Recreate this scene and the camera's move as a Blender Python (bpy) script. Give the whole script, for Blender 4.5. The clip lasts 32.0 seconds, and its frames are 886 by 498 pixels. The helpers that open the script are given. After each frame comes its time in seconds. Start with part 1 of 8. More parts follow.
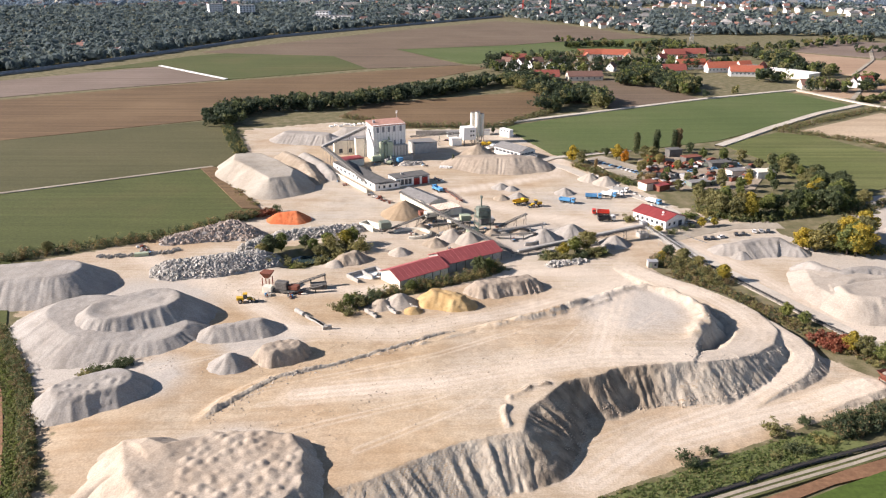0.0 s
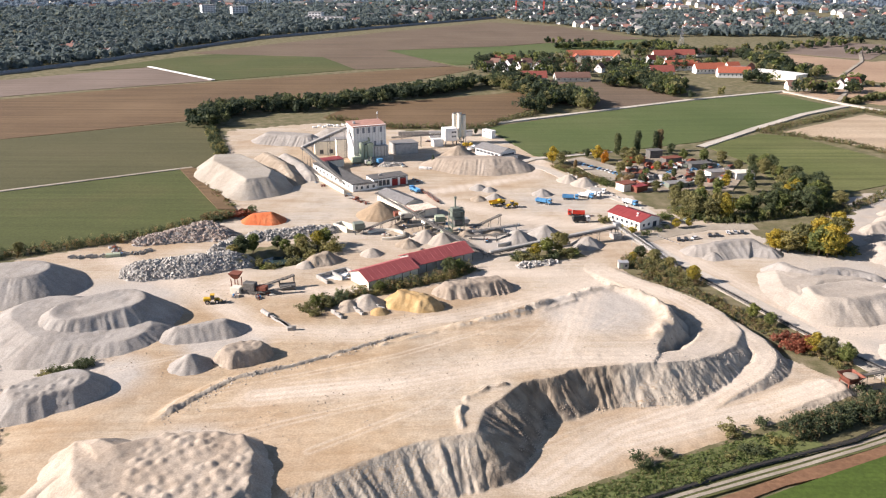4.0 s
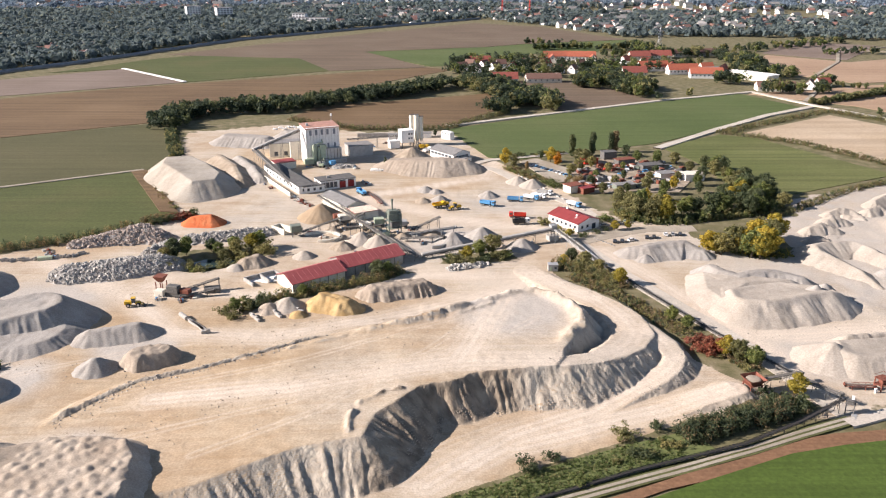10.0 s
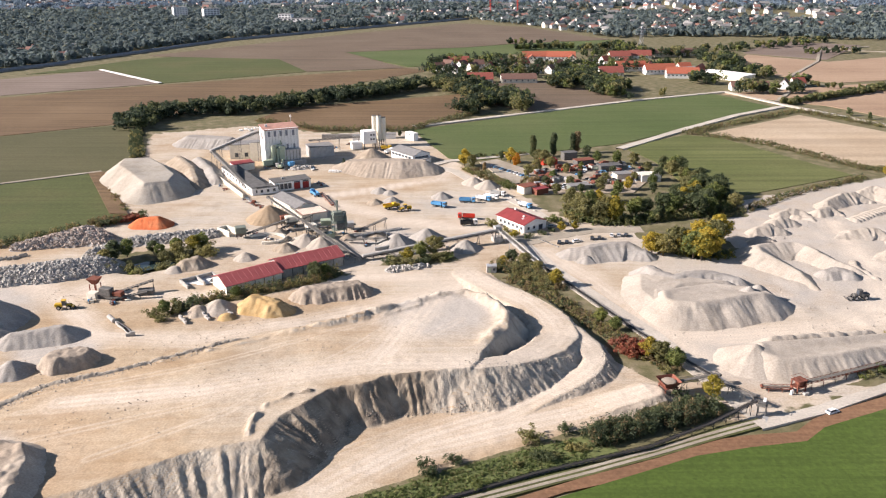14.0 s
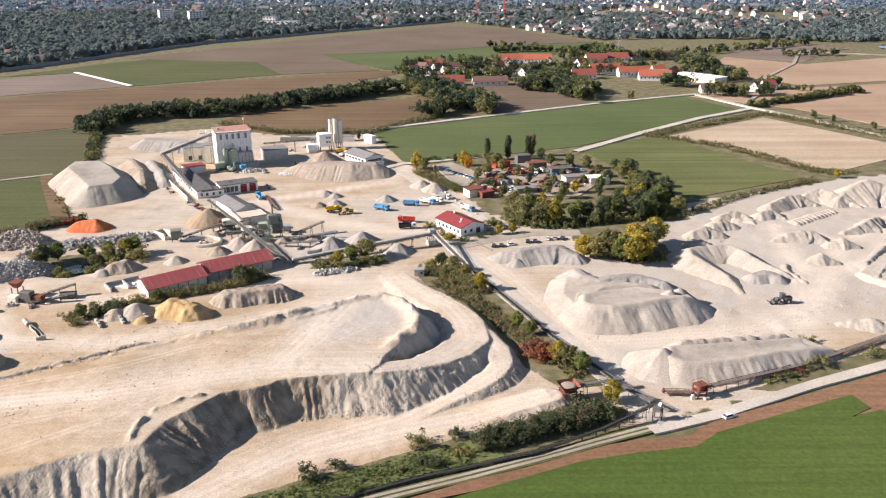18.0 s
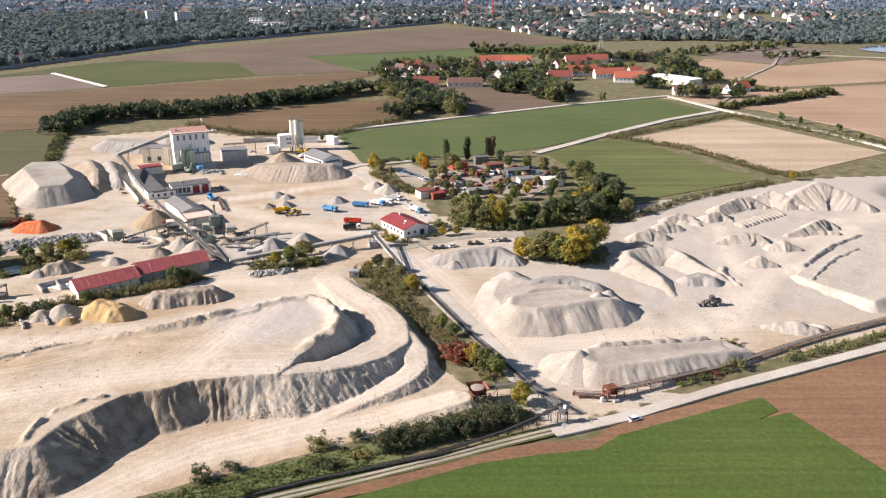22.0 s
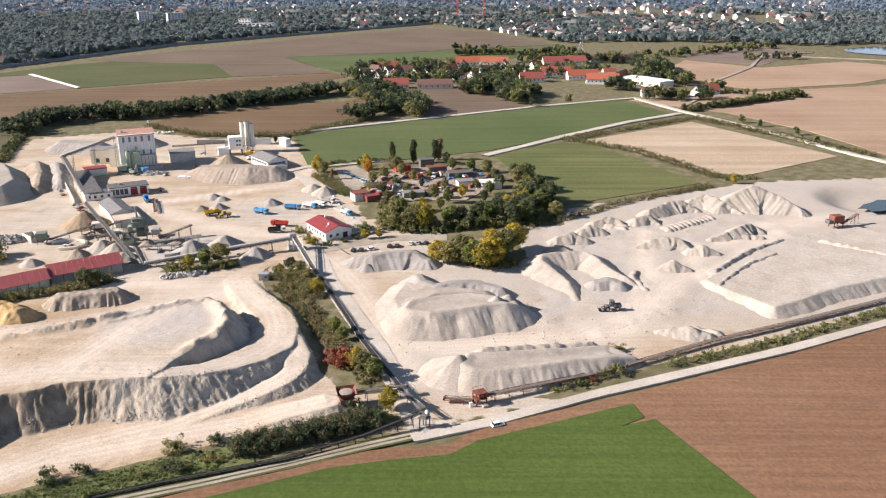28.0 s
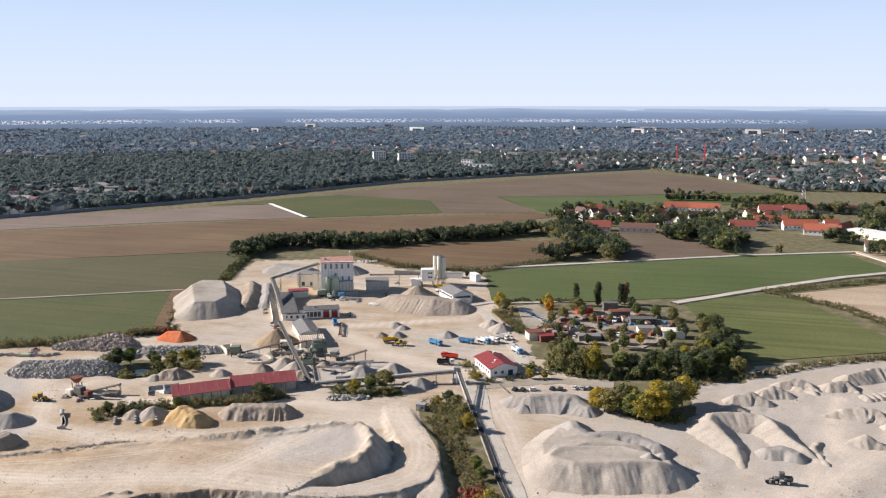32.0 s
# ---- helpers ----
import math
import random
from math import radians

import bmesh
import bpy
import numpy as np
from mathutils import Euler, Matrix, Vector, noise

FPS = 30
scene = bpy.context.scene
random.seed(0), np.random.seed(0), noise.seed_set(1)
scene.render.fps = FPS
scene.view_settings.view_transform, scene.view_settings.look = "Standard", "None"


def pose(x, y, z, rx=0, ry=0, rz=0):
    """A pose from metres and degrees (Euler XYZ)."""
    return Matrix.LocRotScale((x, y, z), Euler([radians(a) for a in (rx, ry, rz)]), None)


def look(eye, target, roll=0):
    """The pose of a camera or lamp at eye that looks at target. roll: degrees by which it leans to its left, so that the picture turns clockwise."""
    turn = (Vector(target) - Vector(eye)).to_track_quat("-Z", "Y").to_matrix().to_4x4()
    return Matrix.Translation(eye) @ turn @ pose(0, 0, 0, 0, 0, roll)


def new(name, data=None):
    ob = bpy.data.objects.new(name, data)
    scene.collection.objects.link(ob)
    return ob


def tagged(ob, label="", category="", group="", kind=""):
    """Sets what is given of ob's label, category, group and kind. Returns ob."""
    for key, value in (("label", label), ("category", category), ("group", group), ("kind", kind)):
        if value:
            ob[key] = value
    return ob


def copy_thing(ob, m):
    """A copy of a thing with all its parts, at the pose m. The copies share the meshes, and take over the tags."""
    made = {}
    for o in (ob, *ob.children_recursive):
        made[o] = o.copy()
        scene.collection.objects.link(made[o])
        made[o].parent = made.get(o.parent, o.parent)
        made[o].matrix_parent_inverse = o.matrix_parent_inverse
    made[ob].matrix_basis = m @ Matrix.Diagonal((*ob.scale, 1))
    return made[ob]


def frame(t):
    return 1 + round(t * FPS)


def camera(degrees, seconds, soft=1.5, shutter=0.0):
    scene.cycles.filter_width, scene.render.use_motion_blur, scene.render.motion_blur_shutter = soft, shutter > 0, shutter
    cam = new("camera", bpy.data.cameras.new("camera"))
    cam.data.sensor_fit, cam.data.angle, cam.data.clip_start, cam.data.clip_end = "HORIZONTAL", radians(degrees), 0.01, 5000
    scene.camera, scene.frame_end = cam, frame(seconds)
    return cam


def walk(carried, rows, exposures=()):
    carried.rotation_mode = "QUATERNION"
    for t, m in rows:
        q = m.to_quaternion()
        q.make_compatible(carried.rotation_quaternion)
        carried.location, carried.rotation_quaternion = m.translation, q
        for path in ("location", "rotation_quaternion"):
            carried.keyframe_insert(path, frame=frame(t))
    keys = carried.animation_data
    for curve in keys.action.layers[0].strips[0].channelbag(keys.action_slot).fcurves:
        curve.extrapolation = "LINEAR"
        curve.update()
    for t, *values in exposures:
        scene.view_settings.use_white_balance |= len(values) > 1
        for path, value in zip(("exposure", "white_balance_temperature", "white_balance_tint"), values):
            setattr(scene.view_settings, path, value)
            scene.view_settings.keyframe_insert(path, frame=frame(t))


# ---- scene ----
# ---- camera ----
cam = camera(56.457, 32.0, 1.15)
# seconds, eye x y z, yaw to the left, pitch up, roll
ROWS = [
    (0, -108.96, -2.09, 128.72, -0.294, -20.054, 0.096),
    (1, -106.04, -1.86, 128.61, -0.336, -20.027, 0.104),
    (2, -103.96, -2.15, 128.61, -0.401, -20.006, 0.169),
    (3, -100.74, -2.06, 128.58, -0.392, -19.994, 0.183),
    (3.5, -98.82, -2.03, 128.56, -0.353, -19.977, 0.139),
    (5.5, -90.24, -1.97, 128.89, -0.377, -19.981, 0.146),
    (6, -87.85, -1.91, 128.95, -0.364, -19.989, 0.149),
    (7, -83.02, -1.97, 129.19, -0.364, -19.995, 0.146),
    (8, -77.62, -1.72, 129.22, -0.346, -19.992, 0.109),
    (9, -71.72, -1.86, 129.54, -0.278, -19.988, 0.055),
    (10, -66.15, -1.70, 129.42, -0.278, -19.947, 0.023),
    (11, -60.24, -1.74, 129.57, -0.282, -19.964, -0.012),
    (12, -53.80, -1.53, 129.63, -0.268, -19.976, -0.025),
    (13, -46.63, -1.19, 129.55, -0.184, -19.962, -0.105),
    (14, -39.15, -0.95, 129.77, -0.163, -19.943, -0.131),
    (14.5, -35.18, -0.77, 129.73, -0.146, -19.916, -0.149),
    (16.5, -19.08, -0.23, 129.73, -0.068, -19.826, -0.198),
    (17, -15.18, -0.14, 129.83, -0.056, -19.824, -0.189),
    (18, -7.37, 0.05, 129.79, -0.011, -19.786, -0.188),
    (19, 0.00, -0.00, 130.00, 0.002, -19.761, -0.190),
    (20, 6.75, 0.21, 129.82, 0.003, -19.730, -0.113),
    (21, 13.84, 0.33, 129.84, 0.054, -19.716, -0.105),
    (22, 20.93, 0.45, 129.75, 0.102, -19.700, -0.107),
    (23, 28.13, 0.51, 129.88, 0.178, -19.689, -0.121),
    (24, 35.15, 0.41, 130.10, 0.220, -19.695, -0.090),
    (25, 42.30, 0.44, 130.20, 0.250, -19.704, -0.103),
    (26, 49.84, 0.67, 130.45, 0.299, -19.719, -0.138),
    (26.5, 53.64, 0.72, 130.55, 0.329, -19.722, -0.154),
    (28.5, 67.76, 1.03, 131.26, 1.819, -19.651, -0.165),
    (29, 70.72, 1.44, 131.25, 3.667, -18.730, -0.147),
    (29.5, 73.79, 1.75, 131.27, 5.907, -17.336, -0.167),
    (30, 76.86, 2.25, 131.57, 8.146, -15.920, -0.137),
    (30.5, 79.82, 2.73, 131.89, 10.388, -14.440, -0.149),
    (31, 82.71, 3.00, 131.97, 12.602, -12.852, -0.103),
    (31.5, 85.46, 3.45, 132.18, 14.838, -11.194, -0.125),
    (32, 88.29, 4.08, 132.15, 16.494, -10.167, -0.019),
]


def aim(x, y, z, yaw, pitch, roll):
    a, b = radians(yaw), radians(pitch)
    way = Vector((-math.sin(a) * math.cos(b), math.cos(a) * math.cos(b), math.sin(b)))
    return look((x, y, z), Vector((x, y, z)) + 100 * way, roll)


walk(cam, [(r[0], aim(*r[1:])) for r in ROWS], [(0, 1.08, 6350, 15), (28.5, 1.1, 6300, 15), (30, 1.06, 6250, 14), (32, 0.78, 6200, 13)])

# ---- light ----
SUN_UP = 27.0
sun = new("sun", bpy.data.lights.new("sun", "SUN"))
sun.data.energy, sun.data.angle, sun.data.color = 5.0, radians(0.5), (1.0, 0.895, 0.79)
sun.matrix_world = look((-200, -10, 102), (0, 0, 0))
world = bpy.data.worlds.new("sky")
scene.world = world
world.use_nodes = True
wn = world.node_tree.nodes
sky = wn.new("ShaderNodeTexSky")
sky.sky_type, sky.sun_disc = "NISHITA", False
sky.sun_elevation, sky.sun_rotation = radians(SUN_UP), radians(-93)
sky.air_density, sky.dust_density, sky.ozone_density = 1.0, 0.4, 1.6
wn["Background"].inputs["Strength"].default_value = 0.04
# the sky pales towards the horizon
way = wn.new("ShaderNodeTexCoord")
up = wn.new("ShaderNodeSeparateXYZ")
world.node_tree.links.new(way.outputs["Generated"], up.inputs[0])
pale = wn.new("ShaderNodeValToRGB")
pale.color_ramp.elements[0].position, pale.color_ramp.elements[0].color = 0.0, (11.5, 12.5, 14.0, 1)
pale.color_ramp.elements[1].position, pale.color_ramp.elements[1].color = 0.16, (8.2, 10.7, 14.3, 1)
share = wn.new("ShaderNodeMapRange")
share.interpolation_type = "SMOOTHSTEP"
share.inputs["From Min"].default_value, share.inputs["From Max"].default_value = 0.5, 0.02
haze = wn.new("ShaderNodeMix")
haze.data_type = "RGBA"
for a, b in ((up.outputs["Z"], pale.inputs["Fac"]), (up.outputs["Z"], share.inputs["Value"]), (share.outputs["Result"], haze.inputs["Factor"]), (sky.outputs[0], haze.inputs["A"]), (pale.outputs["Color"], haze.inputs["B"]), (haze.outputs["Result"], wn["Background"].inputs["Color"])):
    world.node_tree.links.new(a, b)


# ---- materials ----
def material(name, rough=0.9, metal=0.0):
    m = bpy.data.materials.new(name)
    m.use_nodes = True
    b = m.node_tree.nodes["Principled BSDF"]
    b.inputs["Roughness"].default_value, b.inputs["Metallic"].default_value = rough, metal
    b.inputs["Specular IOR Level"].default_value = 0.25
    return m, m.node_tree.nodes, m.node_tree.links, b


def rgb(c):
    return (c[0], c[1], c[2], 1.0)


def noise_node(n, l, scale, detail=4.0, stretch=(1, 1, 1), turn=0.0, space="Object"):
    co = n.new("ShaderNodeTexCoord")
    mp = n.new("ShaderNodeMapping")
    mp.inputs["Scale"].default_value = stretch
    mp.inputs["Rotation"].default_value = (0, 0, radians(turn))
    tx = n.new("ShaderNodeTexNoise")
    tx.inputs["Scale"].default_value, tx.inputs["Detail"].default_value = scale, detail
    l.new(co.outputs[space], mp.inputs["Vector"])
    l.new(mp.outputs["Vector"], tx.inputs["Vector"])
    return tx


def ramp(n, l, source, stops):
    r = n.new("ShaderNodeValToRGB")
    while len(r.color_ramp.elements) < len(stops):
        r.color_ramp.elements.new(0.5)
    for e, (p, c) in zip(r.color_ramp.elements, stops):
        e.position, e.color = p, rgb(c)
    l.new(source, r.inputs["Fac"])
    return r


def mix(n, l, fac, a, b, how="MIX"):
    m = n.new("ShaderNodeMix")
    m.data_type, m.blend_type = "RGBA", how
    if isinstance(fac, float):
        m.inputs["Factor"].default_value = fac
    else:
        l.new(fac, m.inputs["Factor"])
    for socket, v in ((m.inputs["A"], a), (m.inputs["B"], b)):
        if isinstance(v, tuple):
            socket.default_value = rgb(v)
        else:
            l.new(v, socket)
    return m.outputs["Result"]


def bump(n, l, b, height, strength=0.4, distance=0.1):
    k = n.new("ShaderNodeBump")
    k.inputs["Strength"].default_value, k.inputs["Distance"].default_value = strength, distance
    l.new(height, k.inputs["Height"])
    l.new(k.outputs["Normal"], b.inputs["Normal"])


def soil(name, dark, mid, light, big=0.03, small=0.8, relief=0.5, stretch=(1, 1, 1), turn=0.0, by_thing=0.0):
    """Loose or trodden ground: broad stains, streaks and fine grain."""
    m, n, l, b = material(name, 0.95)
    broad = noise_node(n, l, big, 6, stretch, turn)
    fine = noise_node(n, l, small * 2.2, 7)
    c1 = ramp(n, l, broad.outputs["Fac"], [(0.3, dark), (0.5, mid), (0.7, light)])
    c2 = ramp(n, l, fine.outputs["Fac"], [(0.3, (0.81, 0.81, 0.815)), (0.7, (1.11, 1.11, 1.11))])
    col = mix(n, l, 1.0, c1.outputs["Color"], c2.outputs["Color"], "MULTIPLY")
    mid = noise_node(n, l, small * 0.35, 6)
    c3 = ramp(n, l, mid.outputs["Fac"], [(0.32, (0.93, 0.92, 0.9)), (0.5, (1, 1, 1)), (0.7, (1.05, 1.05, 1.04))])
    col = mix(n, l, 1.0, col, c3.outputs["Color"], "MULTIPLY")
    if by_thing:
        info = n.new("ShaderNodeObjectInfo")
        r = ramp(n, l, info.outputs["Random"], [(0, (1 - by_thing,) * 3), (1, (1 + by_thing,) * 3)])
        col = mix(n, l, 1.0, col, r.outputs["Color"], "MULTIPLY")
    l.new(col, b.inputs["Base Color"])
    rill = noise_node(n, l, 0.5, 4, (1, 1, 0.12))
    both = n.new("ShaderNodeMath")
    both.operation = "MULTIPLY_ADD"
    both.inputs[1].default_value = 0.35
    l.new(fine.outputs["Fac"], both.inputs[0])
    l.new(rill.outputs["Fac"], both.inputs[2])
    bump(n, l, b, both.outputs[0], min(1.0, relief + 0.1), 0.35)
    return m


def plain(name, colour, rough=0.6, metal=0.0, vary=0.15, scale=1.5):
    """Paint, sheet or concrete with soft stains."""
    m, n, l, b = material(name, rough, metal)
    tx = noise_node(n, l, scale, 5)
    r = ramp(n, l, tx.outputs["Fac"], [(0.3, tuple(v * (1 - vary) for v in colour)), (0.7, tuple(min(1, v * (1 + vary)) for v in colour))])
    l.new(r.outputs["Color"], b.inputs["Base Color"])
    return m


def quarry_floor():
    m, n, l, b = material("quarry_floor", 0.95)
    broad = noise_node(n, l, 0.016, 6)
    streak = noise_node(n, l, 0.12, 8, (0.3, 1.0, 1.0), -24)
    cross = noise_node(n, l, 0.1, 8)
    fine = noise_node(n, l, 1.6, 7)
    c1 = ramp(n, l, broad.outputs["Fac"], [(0.34, (0.44, 0.355, 0.262)), (0.45, (0.475, 0.402, 0.315)), (0.55, (0.505, 0.445, 0.365)), (0.66, (0.445, 0.405, 0.35))])
    c4 = ramp(n, l, fine.outputs["Fac"], [(0.3, (0.8, 0.79, 0.78)), (0.7, (1.11, 1.11, 1.11))])
    col = mix(n, l, 1.0, c1.outputs["Color"], c4.outputs["Color"], "MULTIPLY")
    # scraper and wheel streaks, each lot in its own direction
    for size, stretch, turn, low, high in ((0.11, (0.16, 1, 1), -24, (0.92, 0.885, 0.84), 1.05), (0.5, (0.05, 1, 1), -29, (0.93, 0.9, 0.86), 1.045), (0.09, (1, 1, 1), 0, (0.93, 0.9, 0.86), 1.04), (0.35, (1, 1, 1), 0, (0.94, 0.92, 0.895), 1.035)):
        lot = noise_node(n, l, size, 7, stretch, turn)
        tone = ramp(n, l, lot.outputs["Fac"], [(0.34, low), (0.5, (1, 1, 1)), (0.68, (high,) * 3)])
        col = mix(n, l, 1.0, col, tone.outputs["Color"], "MULTIPLY")
    # sandy ground in the west
    snd = n.new("ShaderNodeAttribute")
    snd.attribute_name = "sandy"
    col = mix(n, l, snd.outputs["Fac"], col, mix(n, l, 1.0, col, (0.89, 0.81, 0.695), "MULTIPLY"))
    # grey gravel dust spilled round the heaps
    dst = n.new("ShaderNodeAttribute")
    dst.attribute_name = "dusty"
    fcd = n.new("ShaderNodeMath")
    fcd.operation = "MULTIPLY"
    l.new(dst.outputs["Fac"], fcd.inputs[0])
    l.new(cross.outputs["Fac"], fcd.inputs[1])
    fcd.use_clamp = True
    fcd2 = n.new("ShaderNodeMath")
    fcd2.operation, fcd2.use_clamp = "MULTIPLY", True
    fcd2.inputs[1].default_value = 1.7
    l.new(fcd.outputs[0], fcd2.inputs[0])
    col = mix(n, l, fcd2.outputs[0], col, mix(n, l, 1.0, c4.outputs["Color"], (0.45, 0.415, 0.37), "MULTIPLY"))
    # wheel-worn tracks are paler
    drv = n.new("ShaderNodeAttribute")
    drv.attribute_name = "driven"
    fc0 = n.new("ShaderNodeMath")
    fc0.operation = "MULTIPLY"
    l.new(drv.outputs["Fac"], fc0.inputs[0])
    l.new(streak.outputs["Fac"], fc0.inputs[1])
    fc0.use_clamp = True
    fc1 = n.new("ShaderNodeMath")
    fc1.operation, fc1.use_clamp = "MULTIPLY", True
    fc1.inputs[1].default_value = 2.1
    l.new(fc0.outputs[0], fc1.inputs[0])
    col = mix(n, l, fc1.outputs[0], col, mix(n, l, 1.0, c4.outputs["Color"], (0.6, 0.525, 0.435), "MULTIPLY"))
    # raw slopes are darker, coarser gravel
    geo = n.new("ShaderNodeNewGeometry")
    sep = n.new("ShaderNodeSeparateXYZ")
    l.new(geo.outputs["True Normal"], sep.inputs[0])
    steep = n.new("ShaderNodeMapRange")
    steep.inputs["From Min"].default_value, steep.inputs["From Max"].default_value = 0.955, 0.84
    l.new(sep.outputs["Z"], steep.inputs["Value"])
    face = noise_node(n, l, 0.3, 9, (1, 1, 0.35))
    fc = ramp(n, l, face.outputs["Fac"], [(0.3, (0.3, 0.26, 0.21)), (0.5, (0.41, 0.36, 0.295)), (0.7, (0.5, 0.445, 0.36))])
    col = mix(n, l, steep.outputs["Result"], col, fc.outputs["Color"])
    # freshly dug brown gravel cliff, its deep shade put into the colour
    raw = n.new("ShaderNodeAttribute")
    raw.attribute_name = "pit_shade"
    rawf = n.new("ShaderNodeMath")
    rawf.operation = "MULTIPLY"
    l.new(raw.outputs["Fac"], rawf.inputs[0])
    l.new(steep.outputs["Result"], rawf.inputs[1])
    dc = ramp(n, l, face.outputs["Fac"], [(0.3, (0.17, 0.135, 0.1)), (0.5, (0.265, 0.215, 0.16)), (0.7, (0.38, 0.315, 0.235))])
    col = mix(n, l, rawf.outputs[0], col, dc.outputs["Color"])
    # grass beyond the worked ground, with a ragged edge
    edge = n.new("ShaderNodeAttribute")
    edge.attribute_name = "quarry"
    rag = noise_node(n, l, 0.15, 6)
    add = n.new("ShaderNodeMath")
    add.operation = "ADD"
    l.new(edge.outputs["Fac"], add.inputs[0])
    l.new(rag.outputs["Fac"], add.inputs[1])
    cut = n.new("ShaderNodeMapRange")
    cut.inputs["From Min"].default_value, cut.inputs["From Max"].default_value = 0.93, 1.03
    l.new(add.outputs[0], cut.inputs["Value"])
    turf = ramp(n, l, rag.outputs["Fac"], [(0.3, (0.1, 0.1, 0.045)), (0.5, (0.155, 0.14, 0.075)), (0.7, (0.23, 0.195, 0.125))])
    tf = mix(n, l, 1.0, turf.outputs["Color"], c4.outputs["Color"], "MULTIPLY")
    col = mix(n, l, cut.outputs["Result"], tf, col)
    l.new(col, b.inputs["Base Color"])
    relief = noise_node(n, l, 0.8, 8, (1, 1, 0.3))
    both = n.new("ShaderNodeMath")
    both.operation = "MULTIPLY_ADD"
    both.inputs[1].default_value = 0.3
    l.new(fine.outputs["Fac"], both.inputs[0])
    scaled = n.new("ShaderNodeMath")
    scaled.operation = "MULTIPLY"
    l.new(relief.outputs["Fac"], scaled.inputs[0])
    rough_here = n.new("ShaderNodeMath")
    rough_here.operation = "MULTIPLY_ADD"
    rough_here.inputs[1].default_value, rough_here.inputs[2].default_value = 1.6, 0.3
    l.new(steep.outputs["Result"], rough_here.inputs[0])
    l.new(rough_here.outputs[0], scaled.inputs[1])
    l.new(scaled.outputs[0], both.inputs[2])
    bump(n, l, b, both.outputs[0], 0.6, 0.4)
    return m


def crop(name, a, b_, c, row=0.35, turn=0.0, rows=0.25):
    """A field: broad patches, rows of drill or plough, fine tufts."""
    m, n, l, b = material(name, 0.95)
    broad = noise_node(n, l, 0.012, 5)
    line = noise_node(n, l, row, 3, (0.03, 1.0, 1.0), turn)
    fine = noise_node(n, l, 0.9, 5)
    c1 = ramp(n, l, broad.outputs["Fac"], [(0.3, a), (0.5, b_), (0.7, c)])
    c2 = ramp(n, l, line.outputs["Fac"], [(0.35, (1 - rows,) * 3), (0.65, (1 + rows,) * 3)])
    c3 = ramp(n, l, fine.outputs["Fac"], [(0.3, (0.8, 0.8, 0.8)), (0.7, (1.15, 1.15, 1.15))])
    col = mix(n, l, 1.0, c1.outputs["Color"], c2.outputs["Color"], "MULTIPLY")
    col = mix(n, l, 1.0, col, c3.outputs["Color"], "MULTIPLY")
    l.new(col, b.inputs["Base Color"])
    bump(n, l, b, fine.outputs["Fac"], 0.5, 0.3)
    return m


def leaves(name, a, b_, c):
    m, n, l, b = material(name, 0.7)
    info = n.new("ShaderNodeObjectInfo")
    geo = n.new("ShaderNodeNewGeometry")
    r1 = ramp(n, l, geo.outputs["Random Per Island"], [(0, a), (0.5, b_), (1, c)])
    r2 = ramp(n, l, info.outputs["Random"], [(0, (0.75, 0.78, 0.75)), (0.5, (1, 1, 1)), (1, (1.3, 1.2, 1.05))])
    col = mix(n, l, 1.0, r1.outputs["Color"], r2.outputs["Color"], "MULTIPLY")
    l.new(col, b.inputs["Base Color"])
    thin = n.new("ShaderNodeBsdfTranslucent")
    l.new(col, thin.inputs["Color"])
    both = n.new("ShaderNodeMixShader")
    both.inputs[0].default_value = 0.45
    l.new(b.outputs[0], both.inputs[1])
    l.new(thin.outputs[0], both.inputs[2])
    l.new(both.outputs[0], n["Material Output"].inputs["Surface"])
    return m


M_FLOOR = quarry_floor()
M_GRAVEL = soil("grey_gravel", (0.285, 0.262, 0.236), (0.335, 0.312, 0.282), (0.38, 0.356, 0.326), 0.08, 0.9, 0.4)
M_PALE = soil("pale_gravel", (0.355, 0.315, 0.265), (0.405, 0.36, 0.305), (0.45, 0.405, 0.35), 0.06, 0.8, 0.35)
M_DUMP = soil("buff_gravel", (0.31, 0.27, 0.22), (0.37, 0.335, 0.28), (0.42, 0.385, 0.335), 0.06, 0.8, 0.35)
M_FLAT = soil("levelled_gravel", (0.4, 0.355, 0.295), (0.44, 0.395, 0.335), (0.475, 0.435, 0.375), 0.04, 0.5, 0.15)
M_TANHEAP = soil("tan_gravel", (0.29, 0.24, 0.19), (0.35, 0.295, 0.235), (0.4, 0.345, 0.285), 0.05, 0.7, 0.35)
M_TANSAND = soil("tan_sand", (0.27, 0.2, 0.13), (0.33, 0.25, 0.165), (0.38, 0.3, 0.21), 0.1, 0.9, 0.4)
M_BEIGE = soil("beige_sand", (0.35, 0.285, 0.22), (0.41, 0.345, 0.275), (0.46, 0.4, 0.33), 0.08, 0.9, 0.45)
M_EARTH = soil("brown_earth", (0.24, 0.19, 0.14), (0.33, 0.275, 0.21), (0.42, 0.36, 0.29), 0.12, 0.9, 0.8)
M_OCHRE = soil("yellow_sand", (0.38, 0.25, 0.11), (0.44, 0.305, 0.145), (0.5, 0.37, 0.2), 0.2, 1.2, 0.6)
M_BRICKRED = soil("crushed_brick", (0.5, 0.13, 0.05), (0.58, 0.16, 0.06), (0.6, 0.22, 0.1), 0.2, 1.5, 0.7)
M_RUBBLE = soil("broken_concrete", (0.28, 0.27, 0.255), (0.42, 0.4, 0.375), (0.52, 0.5, 0.47), 0.5, 2.0, 0.6, by_thing=0.25)
